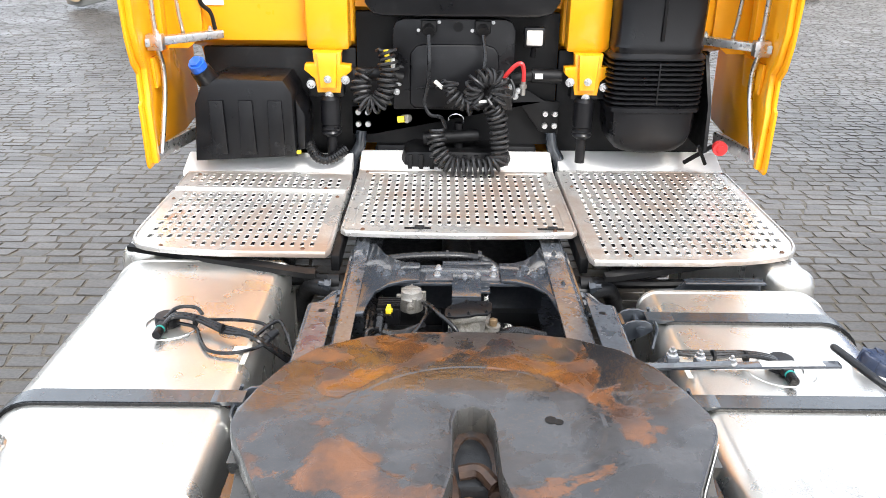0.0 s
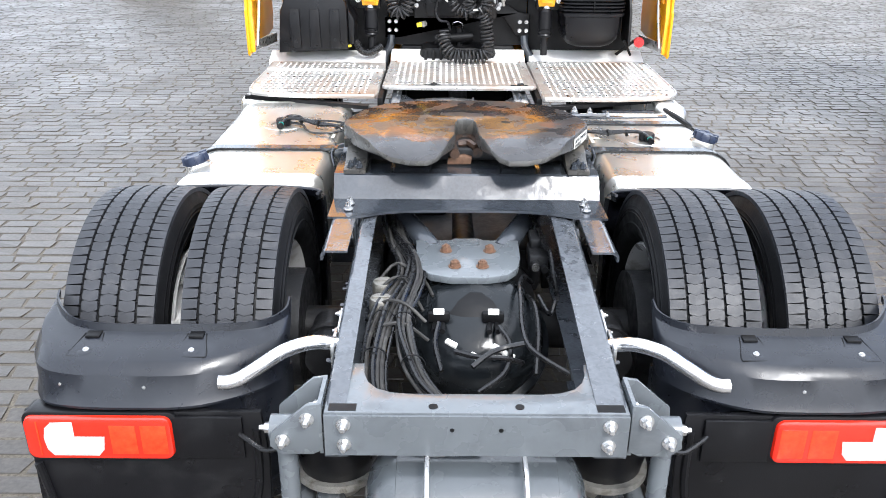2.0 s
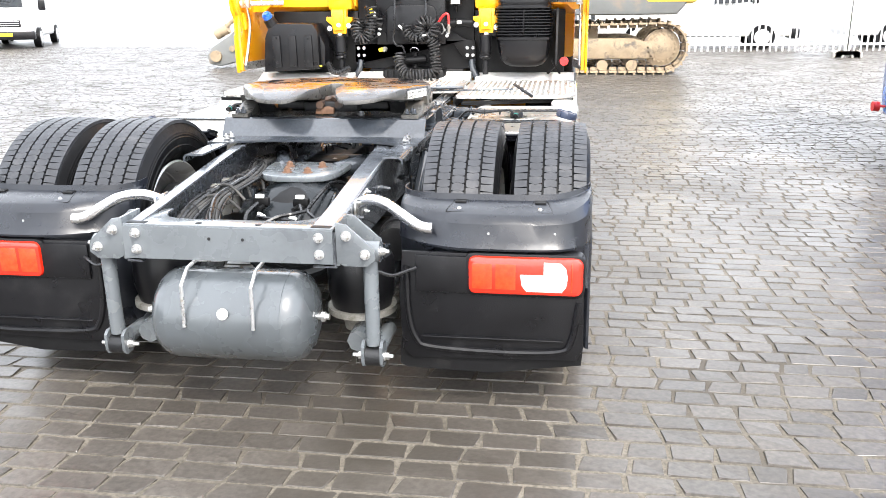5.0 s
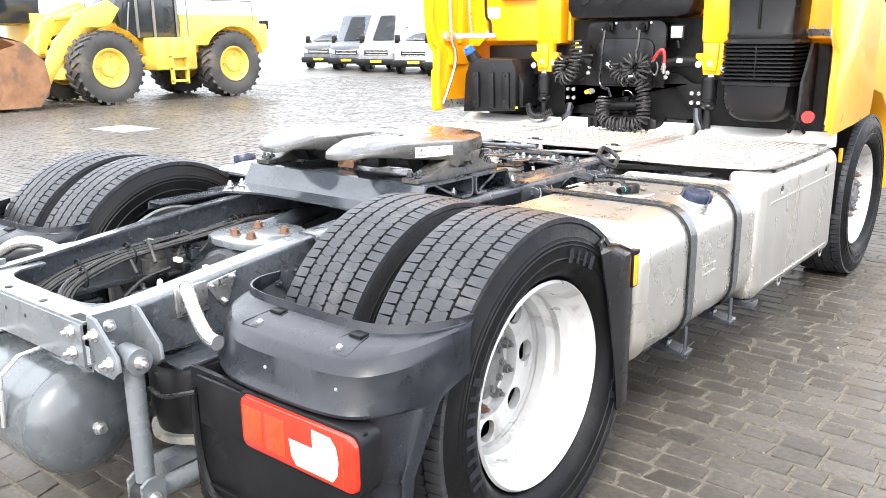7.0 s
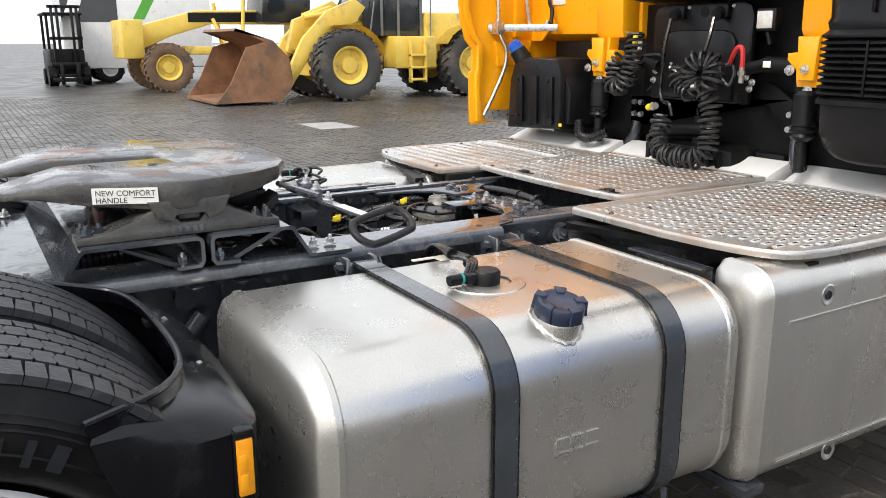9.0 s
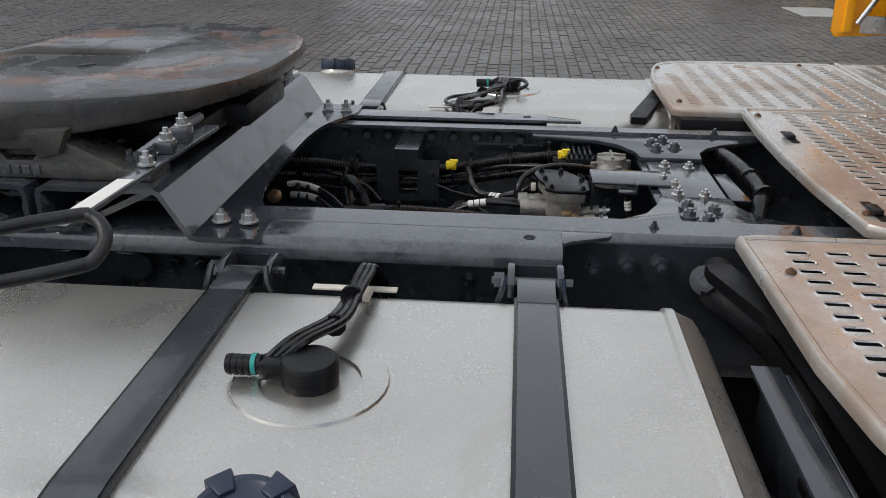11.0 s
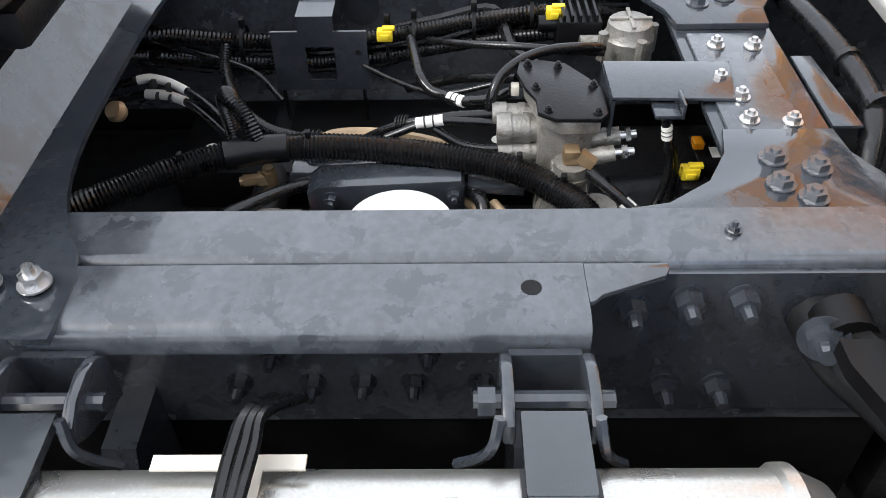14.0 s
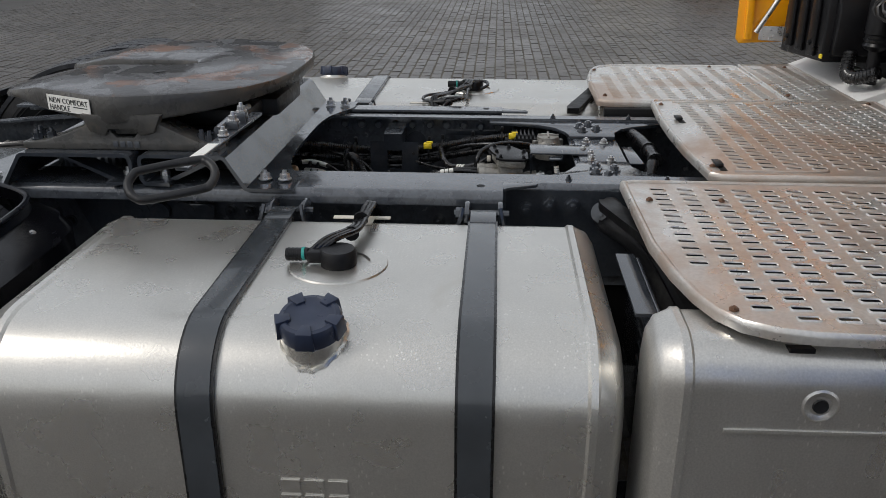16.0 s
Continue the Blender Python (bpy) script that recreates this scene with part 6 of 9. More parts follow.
# connection panel, air coils, crossbeam
bm, done = pt("connection_panel", BLACK, "black connection panel with two sockets")
prism(bm, [(-0.285, 1.19), (-0.285, 1.54), (-0.27, 1.575), (-0.235, 1.59), (0.20, 1.59), (0.235, 1.575), (0.25, 1.54), (0.25, 1.19)], "y", 2.86, 2.885, 0.006)
prism(bm, [(-0.19, 1.20), (-0.21, 1.22), (-0.21, 1.44), (-0.18, 1.475), (-0.14, 1.482), (0.12, 1.482), (0.16, 1.47), (0.18, 1.44), (0.18, 1.2)], "y", 2.846, 2.8595, 0.01)
cpanel = done()
for x in (-0.128, 0.106):
    bm, done = pt("socket", BLACK_SOFT)
    box(bm, (x - 0.034, 2.835, 1.53), (x + 0.034, 2.8595, 1.585), 0.006)
    rod(bm, (x, 2.85, 1.555), (x, 2.81, 1.54), 0.024, 14)
    done(cpanel)
    bolts(cpanel, [(x - 0.045, 2.8595, 1.54), (x + 0.045, 2.8595, 1.575)], (0, -1, 0), 0.006, 0.005, 0.0, STEEL)
bm, done = pt("panel_hole", BLACK_SOFT)
rod(bm, (0.0, 2.8598, 1.555), (0.0, 2.8588, 1.555), 0.022, 16)
done(cpanel)
bm, done = pt("work_lamp", BLACK, "square work lamp with clear lens")
box(bm, (0.285, 2.83, 1.475), (0.375, 2.87, 1.56), 0.008)
rod(bm, (0.33, 2.85, 1.475), (0.33, 2.87, 1.43), 0.012, 8)
wl = done()
bm, done = pt("lens", CLEAR_LENS)
box(bm, (0.295, 2.822, 1.485), (0.365, 2.8298, 1.55), 0.005)
done(wl)
bm, done = pt("cab_step", BLACK, "black moulded step grille on the cab wall")
prism(bm, [(-0.40, 1.66), (-0.37, 1.615), (-0.32, 1.605), (0.34, 1.605), (0.40, 1.62), (0.43, 1.67), (0.43, 1.83), (-0.40, 1.83)], "y", 2.80, 2.999, 0.015)
step = done()
bm, done = pt("step_slot", BLACK_SOFT)
for x in (-0.27, -0.15, -0.03, 0.09, 0.21, 0.31):
    prism(bm, [(x - 0.035, 1.70), (x - 0.01, 1.685), (x + 0.025, 1.705), (x + 0.045, 1.76), (x + 0.02, 1.775), (x - 0.02, 1.75)], "y", 2.7955, 2.7995)
done(step)
bm, done = pt("cab_wall_recess", BLACK_SOFT, "black insulated wall below the cab")
prism(bm, [(-0.455, 1.0), (0.455, 1.0), (0.455, 1.60), (-0.455, 1.60)], "y", 2.98, 3.03)
box(bm, (-1.15, 2.985, 0.75), (-0.46, 3.02, 1.44), 0.01)
box(bm, (0.46, 2.985, 0.75), (1.15, 3.02, 1.44), 0.01)
box(bm, (-0.38, 2.95, 0.80), (0.38, 3.02, 1.0), 0.02)
done()
bm, done = pt("cab_arm", BLACK_SOFT, "black steel cab support arm")
prism(bm, [(-0.475, 1.18), (-0.385, 1.185), (-0.20, 1.19), (0.2, 1.19), (0.30, 1.19), (0.385, 1.075), (0.47, 1.065), (0.47, 1.215), (0.40, 1.22), (0.32, 1.27), (0.24, 1.29), (-0.28, 1.29), (-0.36, 1.25), (-0.385, 1.06), (-0.475, 1.06)], "y", 2.93, 2.95, 0.004)
arm = done()
for s in (-1, 1):
    for dx in (-0.022, 0.022):
        for dz in (-0.028, 0.028):
            bm, done = pt("bolt_head", STEEL)
            rod(bm, (s * 0.43 + dx, 2.929, 1.132 + dz), (s * 0.43 + dx, 2.914, 1.132 + dz), 0.0145, 14, 0.012)
            done(arm)
    bm, done = pt("support_leg", GREY)
    cable(bm, [(s * 0.44, 2.94, 1.07), (s * 0.45, 2.93, 1.0), (s * 0.485, 2.92, 0.93), (s * 0.49, 2.92, 0.80)], 0.028, 10)
    done()
for x, z in ((-0.26, 1.31), (0.24, 1.30), (-0.27, 1.27), (0.27, 1.28), (0.26, 1.255), (0.34, 1.36)):
    bolts(arm, [(x, 2.859, z)], (0, -1, 0), 0.011, 0.01, 0.004, STEEL)


def coil(bm, path, R, r, pitch):
    """A spiral air line wound round a path."""
    line = smooth_line(path, 14)
    total = sum((b - a).length for a, b in zip(line, line[1:]))
    turns = total / pitch
    n = int(turns * 10)
    out, u = [], None
    cum = [0.0]
    for a, b in zip(line, line[1:]):
        cum.append(cum[-1] + (b - a).length)
    k = 0
    for i in range(n + 1):
        d = total * i / n
        while k < len(line) - 2 and cum[k + 1] < d:
            k += 1
        f = (d - cum[k]) / max(1e-6, cum[k + 1] - cum[k])
        p = line[k].lerp(line[k + 1], f)
        t = (line[k + 1] - line[k]).normalized()
        if u is None:
            u = t.orthogonal().normalized()
        u = (u - t * u.dot(t)).normalized()
        v = t.cross(u)
        a = 2 * math.pi * turns * i / n
        out.append(p + (u * math.cos(a) + v * math.sin(a)) * R * (1 + 0.14 * math.sin(1.7 * a) + 0.1 * math.sin(0.37 * a)))
    sweep(bm, out, r, 6)


bm, done = pt("air_coil", COIL, "black coiled air line hanging loose")
coil(bm, [(-0.31, 2.775, 1.475), (-0.298, 2.76, 1.40), (-0.315, 2.745, 1.29), (-0.36, 2.74, 1.235), (-0.41, 2.745, 1.255), (-0.42, 2.765, 1.33), (-0.40, 2.78, 1.37)], 0.036, 0.0068, 0.0225)
cable(bm, [(-0.40, 2.80, 1.36), (-0.36, 2.85, 1.37), (-0.25, 2.86, 1.38), (-0.24, 2.9, 1.36)], 0.008)
done()
bm, done = pt("yellow_band", YELLOW_CLIP)
rod(bm, (-0.309, 2.775, 1.47), (-0.303, 2.765, 1.415), 0.012, 10)
done()
bm, done = pt("air_coil", COIL, "black coiled air line drooping onto the tread plate")
knot = [(0.125 + 0.060 * math.cos(a), 2.735 + 0.012 * math.sin(2 * a), 1.305 + 0.062 * math.sin(a)) for a in (radians(230 - 30 * k) for k in range(11))]
coil(bm, knot + [(0.172, 2.74, 1.20), (0.183, 2.735, 1.13), (0.188, 2.73, 1.06), (0.188, 2.715, 1.0), (0.16, 2.70, 0.978), (0.10, 2.692, 0.975), (0.03, 2.69, 0.975), (-0.035, 2.695, 0.985), (-0.08, 2.715, 1.035), (-0.092, 2.74, 1.09), (-0.09, 2.75, 1.13)], 0.036, 0.0072, 0.0235)
done()
bm, done = pt("air_coil", COIL, "small loose turns of coiled air line")
coil(bm, [(-0.035, 2.765, 1.345), (-0.03, 2.755, 1.30), (0.0, 2.75, 1.255), (0.05, 2.745, 1.235), (0.085, 2.745, 1.25)], 0.030, 0.0066, 0.026)
cable(bm, [(0.02, 2.74, 1.27), (0.08, 2.72, 1.25), (0.13, 2.725, 1.27), (0.18, 2.74, 1.33)], 0.010)
done()
bm, done = pt("air_line", COIL)
cable(bm, [(0.22, 2.78, 1.35), (0.19, 2.765, 1.34), (0.20, 2.76, 1.30), (0.235, 2.765, 1.27), (0.245, 2.78, 1.31), (0.23, 2.79, 1.345)], 0.007)
done()
bm, done = pt("electric_lead", HOSE)
cable(bm, [(-0.128, 2.80, 1.53), (-0.125, 2.77, 1.42), (-0.13, 2.77, 1.33), (-0.145, 2.78, 1.24), (-0.12, 2.77, 1.19), (-0.07, 2.76, 1.18), (-0.05, 2.76, 1.13)], 0.0085)
cable(bm, [(0.106, 2.80, 1.53), (0.115, 2.77, 1.45), (0.11, 2.755, 1.38), (0.12, 2.76, 1.30)], 0.0085)
cable(bm, [(-0.35, 2.9, 1.22), (-0.25, 2.87, 1.27), (-0.1, 2.83, 1.30), (0.0, 2.80, 1.26), (0.06, 2.78, 1.20)], 0.006)
cable(bm, [(-0.11, 2.8, 1.33), (-0.05, 2.79, 1.31), (0.0, 2.79, 1.25)], 0.006)
done()
bm, done = pt("cable_sleeve", LABEL)
rod(bm, (-0.10, 2.785, 1.335), (-0.065, 2.785, 1.305), 0.0095, 8)
rod(bm, (0.09, 2.715, 1.262), (0.125, 2.715, 1.266), 0.007, 8)
rod(bm, (-0.285, 2.78, 1.445), (-0.28, 2.775, 1.39), 0.010, 8)
box(bm, (0.34, 2.824, 1.34), (0.375, 2.828, 1.365), 0.002)
done()
bm, done = pt("red_air_line", RED, "red air line looping over the crossbeam")
cable(bm, [(0.20, 2.80, 1.35), (0.245, 2.78, 1.405), (0.275, 2.775, 1.415), (0.285, 2.775, 1.38), (0.285, 2.775, 1.34)], 0.010)
done()
bm, done = pt("coupling", ALLOY)
rod(bm, (0.285, 2.775, 1.34), (0.285, 2.775, 1.28), 0.011, 10)
rod(bm, (0.285, 2.775, 1.325), (0.285, 2.775, 1.31), 0.016, 6)
rod(bm, (-0.245, 2.84, 1.155), (-0.21, 2.82, 1.16), 0.016, 8)
rod(bm, (-0.225, 2.82, 1.14), (-0.225, 2.82, 1.175), 0.010, 8)
done()
bm, done = pt("yellow_coupling", YELLOW_CLIP)
rod(bm, (-0.265, 2.83, 1.15), (-0.235, 2.825, 1.155), 0.015, 8)
done()
bm, done = pt("hoop", CHROME)
cable(bm, [(-0.035, 2.9, 1.13), (-0.03, 2.89, 1.155), (0.0, 2.885, 1.165), (0.028, 2.89, 1.15), (0.03, 2.9, 1.12)], 0.004)
done()
bm, done = pt("gearbox_top", BLACK_SOFT, "black gearbox housing under the cab")
box(bm, (-0.25, 2.80, 0.72), (0.25, 3.3, 1.02), 0.05)
for k in range(9):
    box(bm, (-0.22 + k * 0.05, 2.785, 0.88), (-0.20 + k * 0.05, 2.80, 1.0), 0.003)
rod(bm, (-0.15, 2.84, 1.06), (0.1, 2.84, 1.08), 0.03, 10)
rod(bm, (0.01, 2.86, 1.0), (0.01, 2.86, 1.13), 0.022, 10)
done()
bm, done = pt("engine_block", BLACK_SOFT)
box(bm, (-0.36, 3.05, 0.45), (0.36, 4.9, 1.4), 0.05)
done()
for s in (-1, 1):
    bm, done = pt("wheel_arch", BLACK, "black plastic front wheel arch liner")
    angs = [-92 + 10 * k for k in range(11)]
    fs = []
    vs = [[bm.verts.new((s * x, 3.75 + 0.60 * math.sin(radians(a)), 0.505 + 0.60 * math.cos(radians(a)))) for x in (0.85, 1.22)] for a in angs]
    fs = [bm.faces.new((vs[i][0], vs[i + 1][0], vs[i + 1][1], vs[i][1])) for i in range(len(angs) - 1)]
    bmesh.ops.solidify(bm, geom=fs, thickness=0.01)
    done()
    bm, done = pt("side_marker", AMBER)
    box(bm, (s * 1.235, 3.03, 0.80), (s * 1.255, 3.05, 0.88), 0.004)
    done()

# ---------- between the rails, ahead of the coupling ----------
bm, done = pt("crossmember", GREY, "grey crossmember with broad gussets bolted between the rails")
prism(bm, [(-0.27, 1.735), (0.27, 1.735), (0.27, 1.885), (-0.27, 1.885)], "z", 0.853, 0.865, 0.003)
prism(bm, [(-0.30, 1.872), (0.30, 1.872), (0.30, 1.884), (-0.30, 1.884)], "z", 0.70, 0.8525)
cross = done()
for s in (-1, 1):
    bm, done = pt("gusset", GREY)
    pts = [(s * 0.385, 1.48), (s * 0.31, 1.49), (s * 0.302, 1.56), (s * 0.285, 1.645), (s * 0.245, 1.70), (s * 0.19, 1.73), (s * 0.14, 1.74), (s * 0.14, 1.88), (s * 0.19, 1.885), (s * 0.235, 1.91), (s * 0.27, 1.955), (s * 0.31, 2.05), (s * 0.385, 2.06)]
    prism(bm, pts, "z", 0.8655, 0.8765, 0.002)
    done(cross)
    bolts(cross, [(s * 0.205, 1.785, 0.877), (s * 0.255, 1.78, 0.877), (s * 0.225, 1.832, 0.877), (s * 0.28, 1.81, 0.877)], (0, 0, 1), 0.0135, 0.009, 0.002, GREY_WORN)
    bolts(cross, [(s * 0.345, 1.70, 0.8855), (s * 0.345, 1.95, 0.8855)], (0, 0, 1), 0.007, 0.005, 0.003, GREY)
bm, done = pt("cover_plate", GREY_WORN)
prism(bm, [(-0.12, 1.75), (0.135, 1.75), (0.135, 1.85), (-0.12, 1.85)], "z", 0.8655, 0.8715, 0.002)
done(cross)
bolts(cross, [(-0.08, 1.785, 0.872), (-0.075, 1.838, 0.872), (0.015, 1.768, 0.872), (0.06, 1.785, 0.872), (0.115, 1.782, 0.872), (0.12, 1.836, 0.872)], (0, 0, 1), 0.010, 0.008, 0.003, STEEL)
bm, done = pt("valve_bracket", GREY, "bent grey steel bracket over the valve")
prism(bm, [(-0.03, 1.612), (0.066, 1.612), (0.072, 1.775), (-0.026, 1.79)], "z", 0.872, 0.878, 0.002)
prism(bm, [(-0.03, 0.80), (0.066, 0.80), (0.066, 0.8715), (-0.03, 0.8715)], "y", 1.612, 1.617)
done()
# sheet bracket with its window
bm, done = pt("window_bracket", GREY, "dark grey sheet-metal bracket with square opening")
o = [(1.10, 0.72), (1.258, 0.72), (1.258, 0.828), (1.10, 0.828)]
i4 = [(1.155, 0.738), (1.203, 0.738), (1.203, 0.80), (1.155, 0.80)]
a = [[bm.verts.new((x, y, z)) for y, z in ring] for x in (-0.222, -0.217) for ring in (o, i4)]
for k in range(4):
    j = (k + 1) % 4
    for p, q in ((a[0], a[1]), (a[2], a[3]), (a[0], a[2]), (a[1], a[3])):
        bm.faces.new((p[k], p[j], q[j], q[k]))
prism(bm, [(-0.30, 1.145), (-0.2225, 1.145), (-0.2225, 1.205), (-0.30, 1.205)], "z", 0.850, 0.855)
prism(bm, [(-0.2225, 0.82), (-0.2175, 0.82), (-0.2175, 0.855), (-0.2225, 0.855)], "y", 1.145, 1.205)
prism(bm, [(1.145, 0.80), (1.205, 0.80), (1.205, 0.855), (1.145, 0.855)], "x", -0.375, -0.30)
wb = done()
for k in range(5):
    bm, done = pt("stamped_mark", GREY)
    rod(bm, (-0.2168, 1.108 + 0.009 * k, 0.752 + 0.0016 * k), (-0.2158, 1.108 + 0.009 * k, 0.752 + 0.0016 * k), 0.003, 8)
    done(wb)
bm, done = pt("bolt_hole", BLACK_SOFT)
rod(bm, (-0.2168, 1.242, 0.79), (-0.2163, 1.242, 0.79), 0.005, 12)
done(wb)
for y in (1.108, 1.246):
    bm, done = pt("bracket_leg", BLACK_SOFT)
    rod(bm, (-0.222, y, 0.722), (-0.222, y + 0.004, 0.64), 0.0035, 8)
    done(wb)

bm, done = pt("corrugated_hose", HOSE, "thick black corrugated cable conduit")
hose(bm, [(0.17, 0.82, 0.75), (0.14, 0.906, 0.768), (0.085, 1.001, 0.775), (0.048, 1.073, 0.775), (0.036, 1.126, 0.776), (0.033, 1.208, 0.778), (0.04, 1.304, 0.776), (0.059, 1.398, 0.775), (0.082, 1.475, 0.774), (0.12, 1.530, 0.77), (0.185, 1.58, 0.765), (0.28, 1.61, 0.73)], 0.0178, 0.0052)
conduit = done()
bm, done = pt("tee_piece", BLACK)
sweep(bm, smooth_line([(0.05, 1.07, 0.775), (0.036, 1.12, 0.776), (0.033, 1.16, 0.777)]), 0.0215, 14)
rod(bm, (0.035, 1.12, 0.777), (0.012, 1.095, 0.795), 0.016, 12)
done(conduit)
for p, q in (((0.080, 1.010, 0.775), (0.077, 1.018, 0.775)), ((0.033, 1.185, 0.778), (0.033, 1.193, 0.778)), ((0.086, 1.485, 0.774), (0.09, 1.492, 0.774)), ((0.13, 1.542, 0.77), (0.136, 1.546, 0.77))):
    bm, done = pt("cable_tie", BLACK_SOFT)
    rod(bm, p, q, 0.018, 14)
    box(bm, (p[0] - 0.005, p[1] + 0.002, p[2] + 0.014), (p[0] + 0.005, p[1] + 0.01, p[2] + 0.028), 0.002)
    done(conduit)
bm, done = pt("corrugated_hose", HOSE, "ribbed branch looping up from the tee")
hose(bm, [(0.036, 1.118, 0.785), (0.022, 1.105, 0.812), (0.0, 1.085, 0.832), (-0.022, 1.068, 0.832), (-0.036, 1.06, 0.808), (-0.04, 1.062, 0.76), (-0.045, 1.065, 0.70)], 0.0118, 0.0046)
done()
bm, done = pt("corrugated_hose", HOSE)
hose(bm, [(-0.235, 1.02, 0.795), (-0.205, 1.02, 0.772), (-0.16, 1.036, 0.75), (-0.11, 1.066, 0.742), (-0.06, 1.11, 0.745), (-0.03, 1.16, 0.75), (-0.015, 1.22, 0.748), (-0.01, 1.28, 0.735)], 0.0092, 0.0044)
done()
for r, dx, dz in ((0.0125, -0.012, 0.012), (0.0105, -0.04, -0.012), (0.0095, 0.004, -0.020)):
    bm, done = pt("corrugated_hose", HOSE, "ribbed wiring conduit along the rail")
    hose(bm, [(-0.25 + dx, y, 0.775 + dz + w) for y, w in ((0.70, 0.02), (0.90, 0.015), (1.02, 0.005), (1.15, 0.0), (1.27, 0.008), (1.36, 0.022), (1.46, 0.04), (1.56, 0.052))], r, 0.0058)
    done()
for y, z, w in ((1.045, 0.785, 0.03), (1.29, 0.79, 0.03), (1.335, 0.80, 0.028), (1.435, 0.815, 0.026), (1.53, 0.835, 0.022)):
    bm, done = pt("cable_tie", BLACK_SOFT)
    turned(bm, [(w, -0.003), (w + 0.002, -0.003), (w + 0.002, 0.003), (w, 0.003)], (-0.262, y, z), (0, 1, 0), 18)
    box(bm, (-0.270, y - 0.005, z + w), (-0.256, y + 0.005, z + w + 0.016), 0.002)
    done()
rnd = random.Random(5)
for k in range(9):
    bm, done = pt("wiring_loom", HOSE)
    dx, dz = rnd.uniform(-0.055, 0.004), rnd.uniform(-0.025, 0.025)
    r = rnd.choice((0.005, 0.006, 0.008, 0.011))
    pts = [(-0.25 + dx, y, 0.755 + dz + w + rnd.uniform(-0.006, 0.006)) for y, w in ((0.70, 0.02), (0.85, 0.02), (1.0, 0.0), (1.15, 0.0), (1.27, 0.01), (1.37, 0.03), (1.47, 0.045), (1.58, 0.06), (1.70, 0.055))]
    if k % 3 == 0:
        pts[-2:] = [(-0.20, 1.50, 0.80), (-0.12, 1.56, 0.80)]
    cable(bm, pts, r)
    done()
for r, pts in ((0.0085, [(-0.235, 1.330, 0.805), (-0.19, 1.338, 0.80), (-0.13, 1.348, 0.795), (-0.105, 1.365, 0.785), (-0.09, 1.385, 0.785), (-0.068, 1.407, 0.789), (-0.045, 1.45, 0.805), (-0.035, 1.485, 0.825)]),
               (0.0078, [(-0.012, 1.452, 0.806), (-0.016, 1.456, 0.832), (-0.035, 1.47, 0.852), (-0.062, 1.50, 0.862), (-0.085, 1.54, 0.864), (-0.105, 1.59, 0.858), (-0.125, 1.63, 0.845)]),
               (0.0060, [(-0.24, 1.36, 0.80), (-0.16, 1.42, 0.835), (-0.12, 1.50, 0.852), (-0.11, 1.57, 0.85), (-0.12, 1.63, 0.84)]),
               (0.0070, [(-0.03, 1.26, 0.745), (-0.02, 1.31, 0.775), (-0.008, 1.36, 0.795), (-0.008, 1.41, 0.802), (-0.008, 1.47, 0.805)]),
               (0.0062, [(0.0, 1.30, 0.77), (0.0, 1.366, 0.797), (0.004, 1.42, 0.80), (0.007, 1.485, 0.797)]),
               (0.0070, [(0.0, 1.37, 0.785), (0.012, 1.41, 0.765), (0.024, 1.45, 0.765), (0.028, 1.485, 0.77)]),
               (0.0085, [(0.10, 1.565, 0.80), (0.125, 1.60, 0.78), (0.15, 1.64, 0.755), (0.18, 1.69, 0.72), (0.20, 1.74, 0.68)]),
               (0.0062, [(0.085, 1.682, 0.86), (0.088, 1.69, 0.82), (0.09, 1.70, 0.775), (0.10, 1.69, 0.73), (0.13, 1.66, 0.68)]),
               (0.0062, [(0.07, 1.685, 0.86), (0.07, 1.70, 0.81), (0.065, 1.715, 0.76), (0.06, 1.72, 0.70)]),
               (0.0065, [(-0.16, 0.80, 0.75), (-0.172, 0.88, 0.768), (-0.175, 0.902, 0.77), (-0.161, 0.936, 0.77), (-0.137, 0.97, 0.768), (-0.11, 1.01, 0.755), (-0.06, 1.07, 0.72)]),
               (0.0065, [(-0.15, 0.80, 0.73), (-0.174, 0.887, 0.740), (-0.168, 0.925, 0.741), (-0.152, 0.958, 0.739), (-0.12, 1.0, 0.725), (-0.08, 1.05, 0.70)]),
               (0.0050, [(-0.30, 0.80, 0.80), (-0.24, 0.93, 0.79), (-0.20, 1.06, 0.77), (-0.15, 1.12, 0.74)]),
               (0.0045, [(-0.26, 1.20, 0.77), (-0.18, 1.30, 0.76), (-0.12, 1.38, 0.77), (-0.10, 1.47, 0.80)]),
               (0.0105, [(0.16, 1.02, 0.72), (0.12, 1.10, 0.735), (0.06, 1.18, 0.73), (0.03, 1.3, 0.72)]),
               (0.0105, [(0.05, 1.40, 0.72), (0.10, 1.435, 0.735), (0.13, 1.44, 0.72), (0.14, 1.42, 0.69)]),
               (0.0080, [(-0.13, 1.50, 0.79), (-0.2, 1.42, 0.75), (-0.25, 1.32, 0.70)])):
    bm, done = pt("air_line", HOSE, "thin black air line")
    cable(bm, pts, r, 10)
    done()
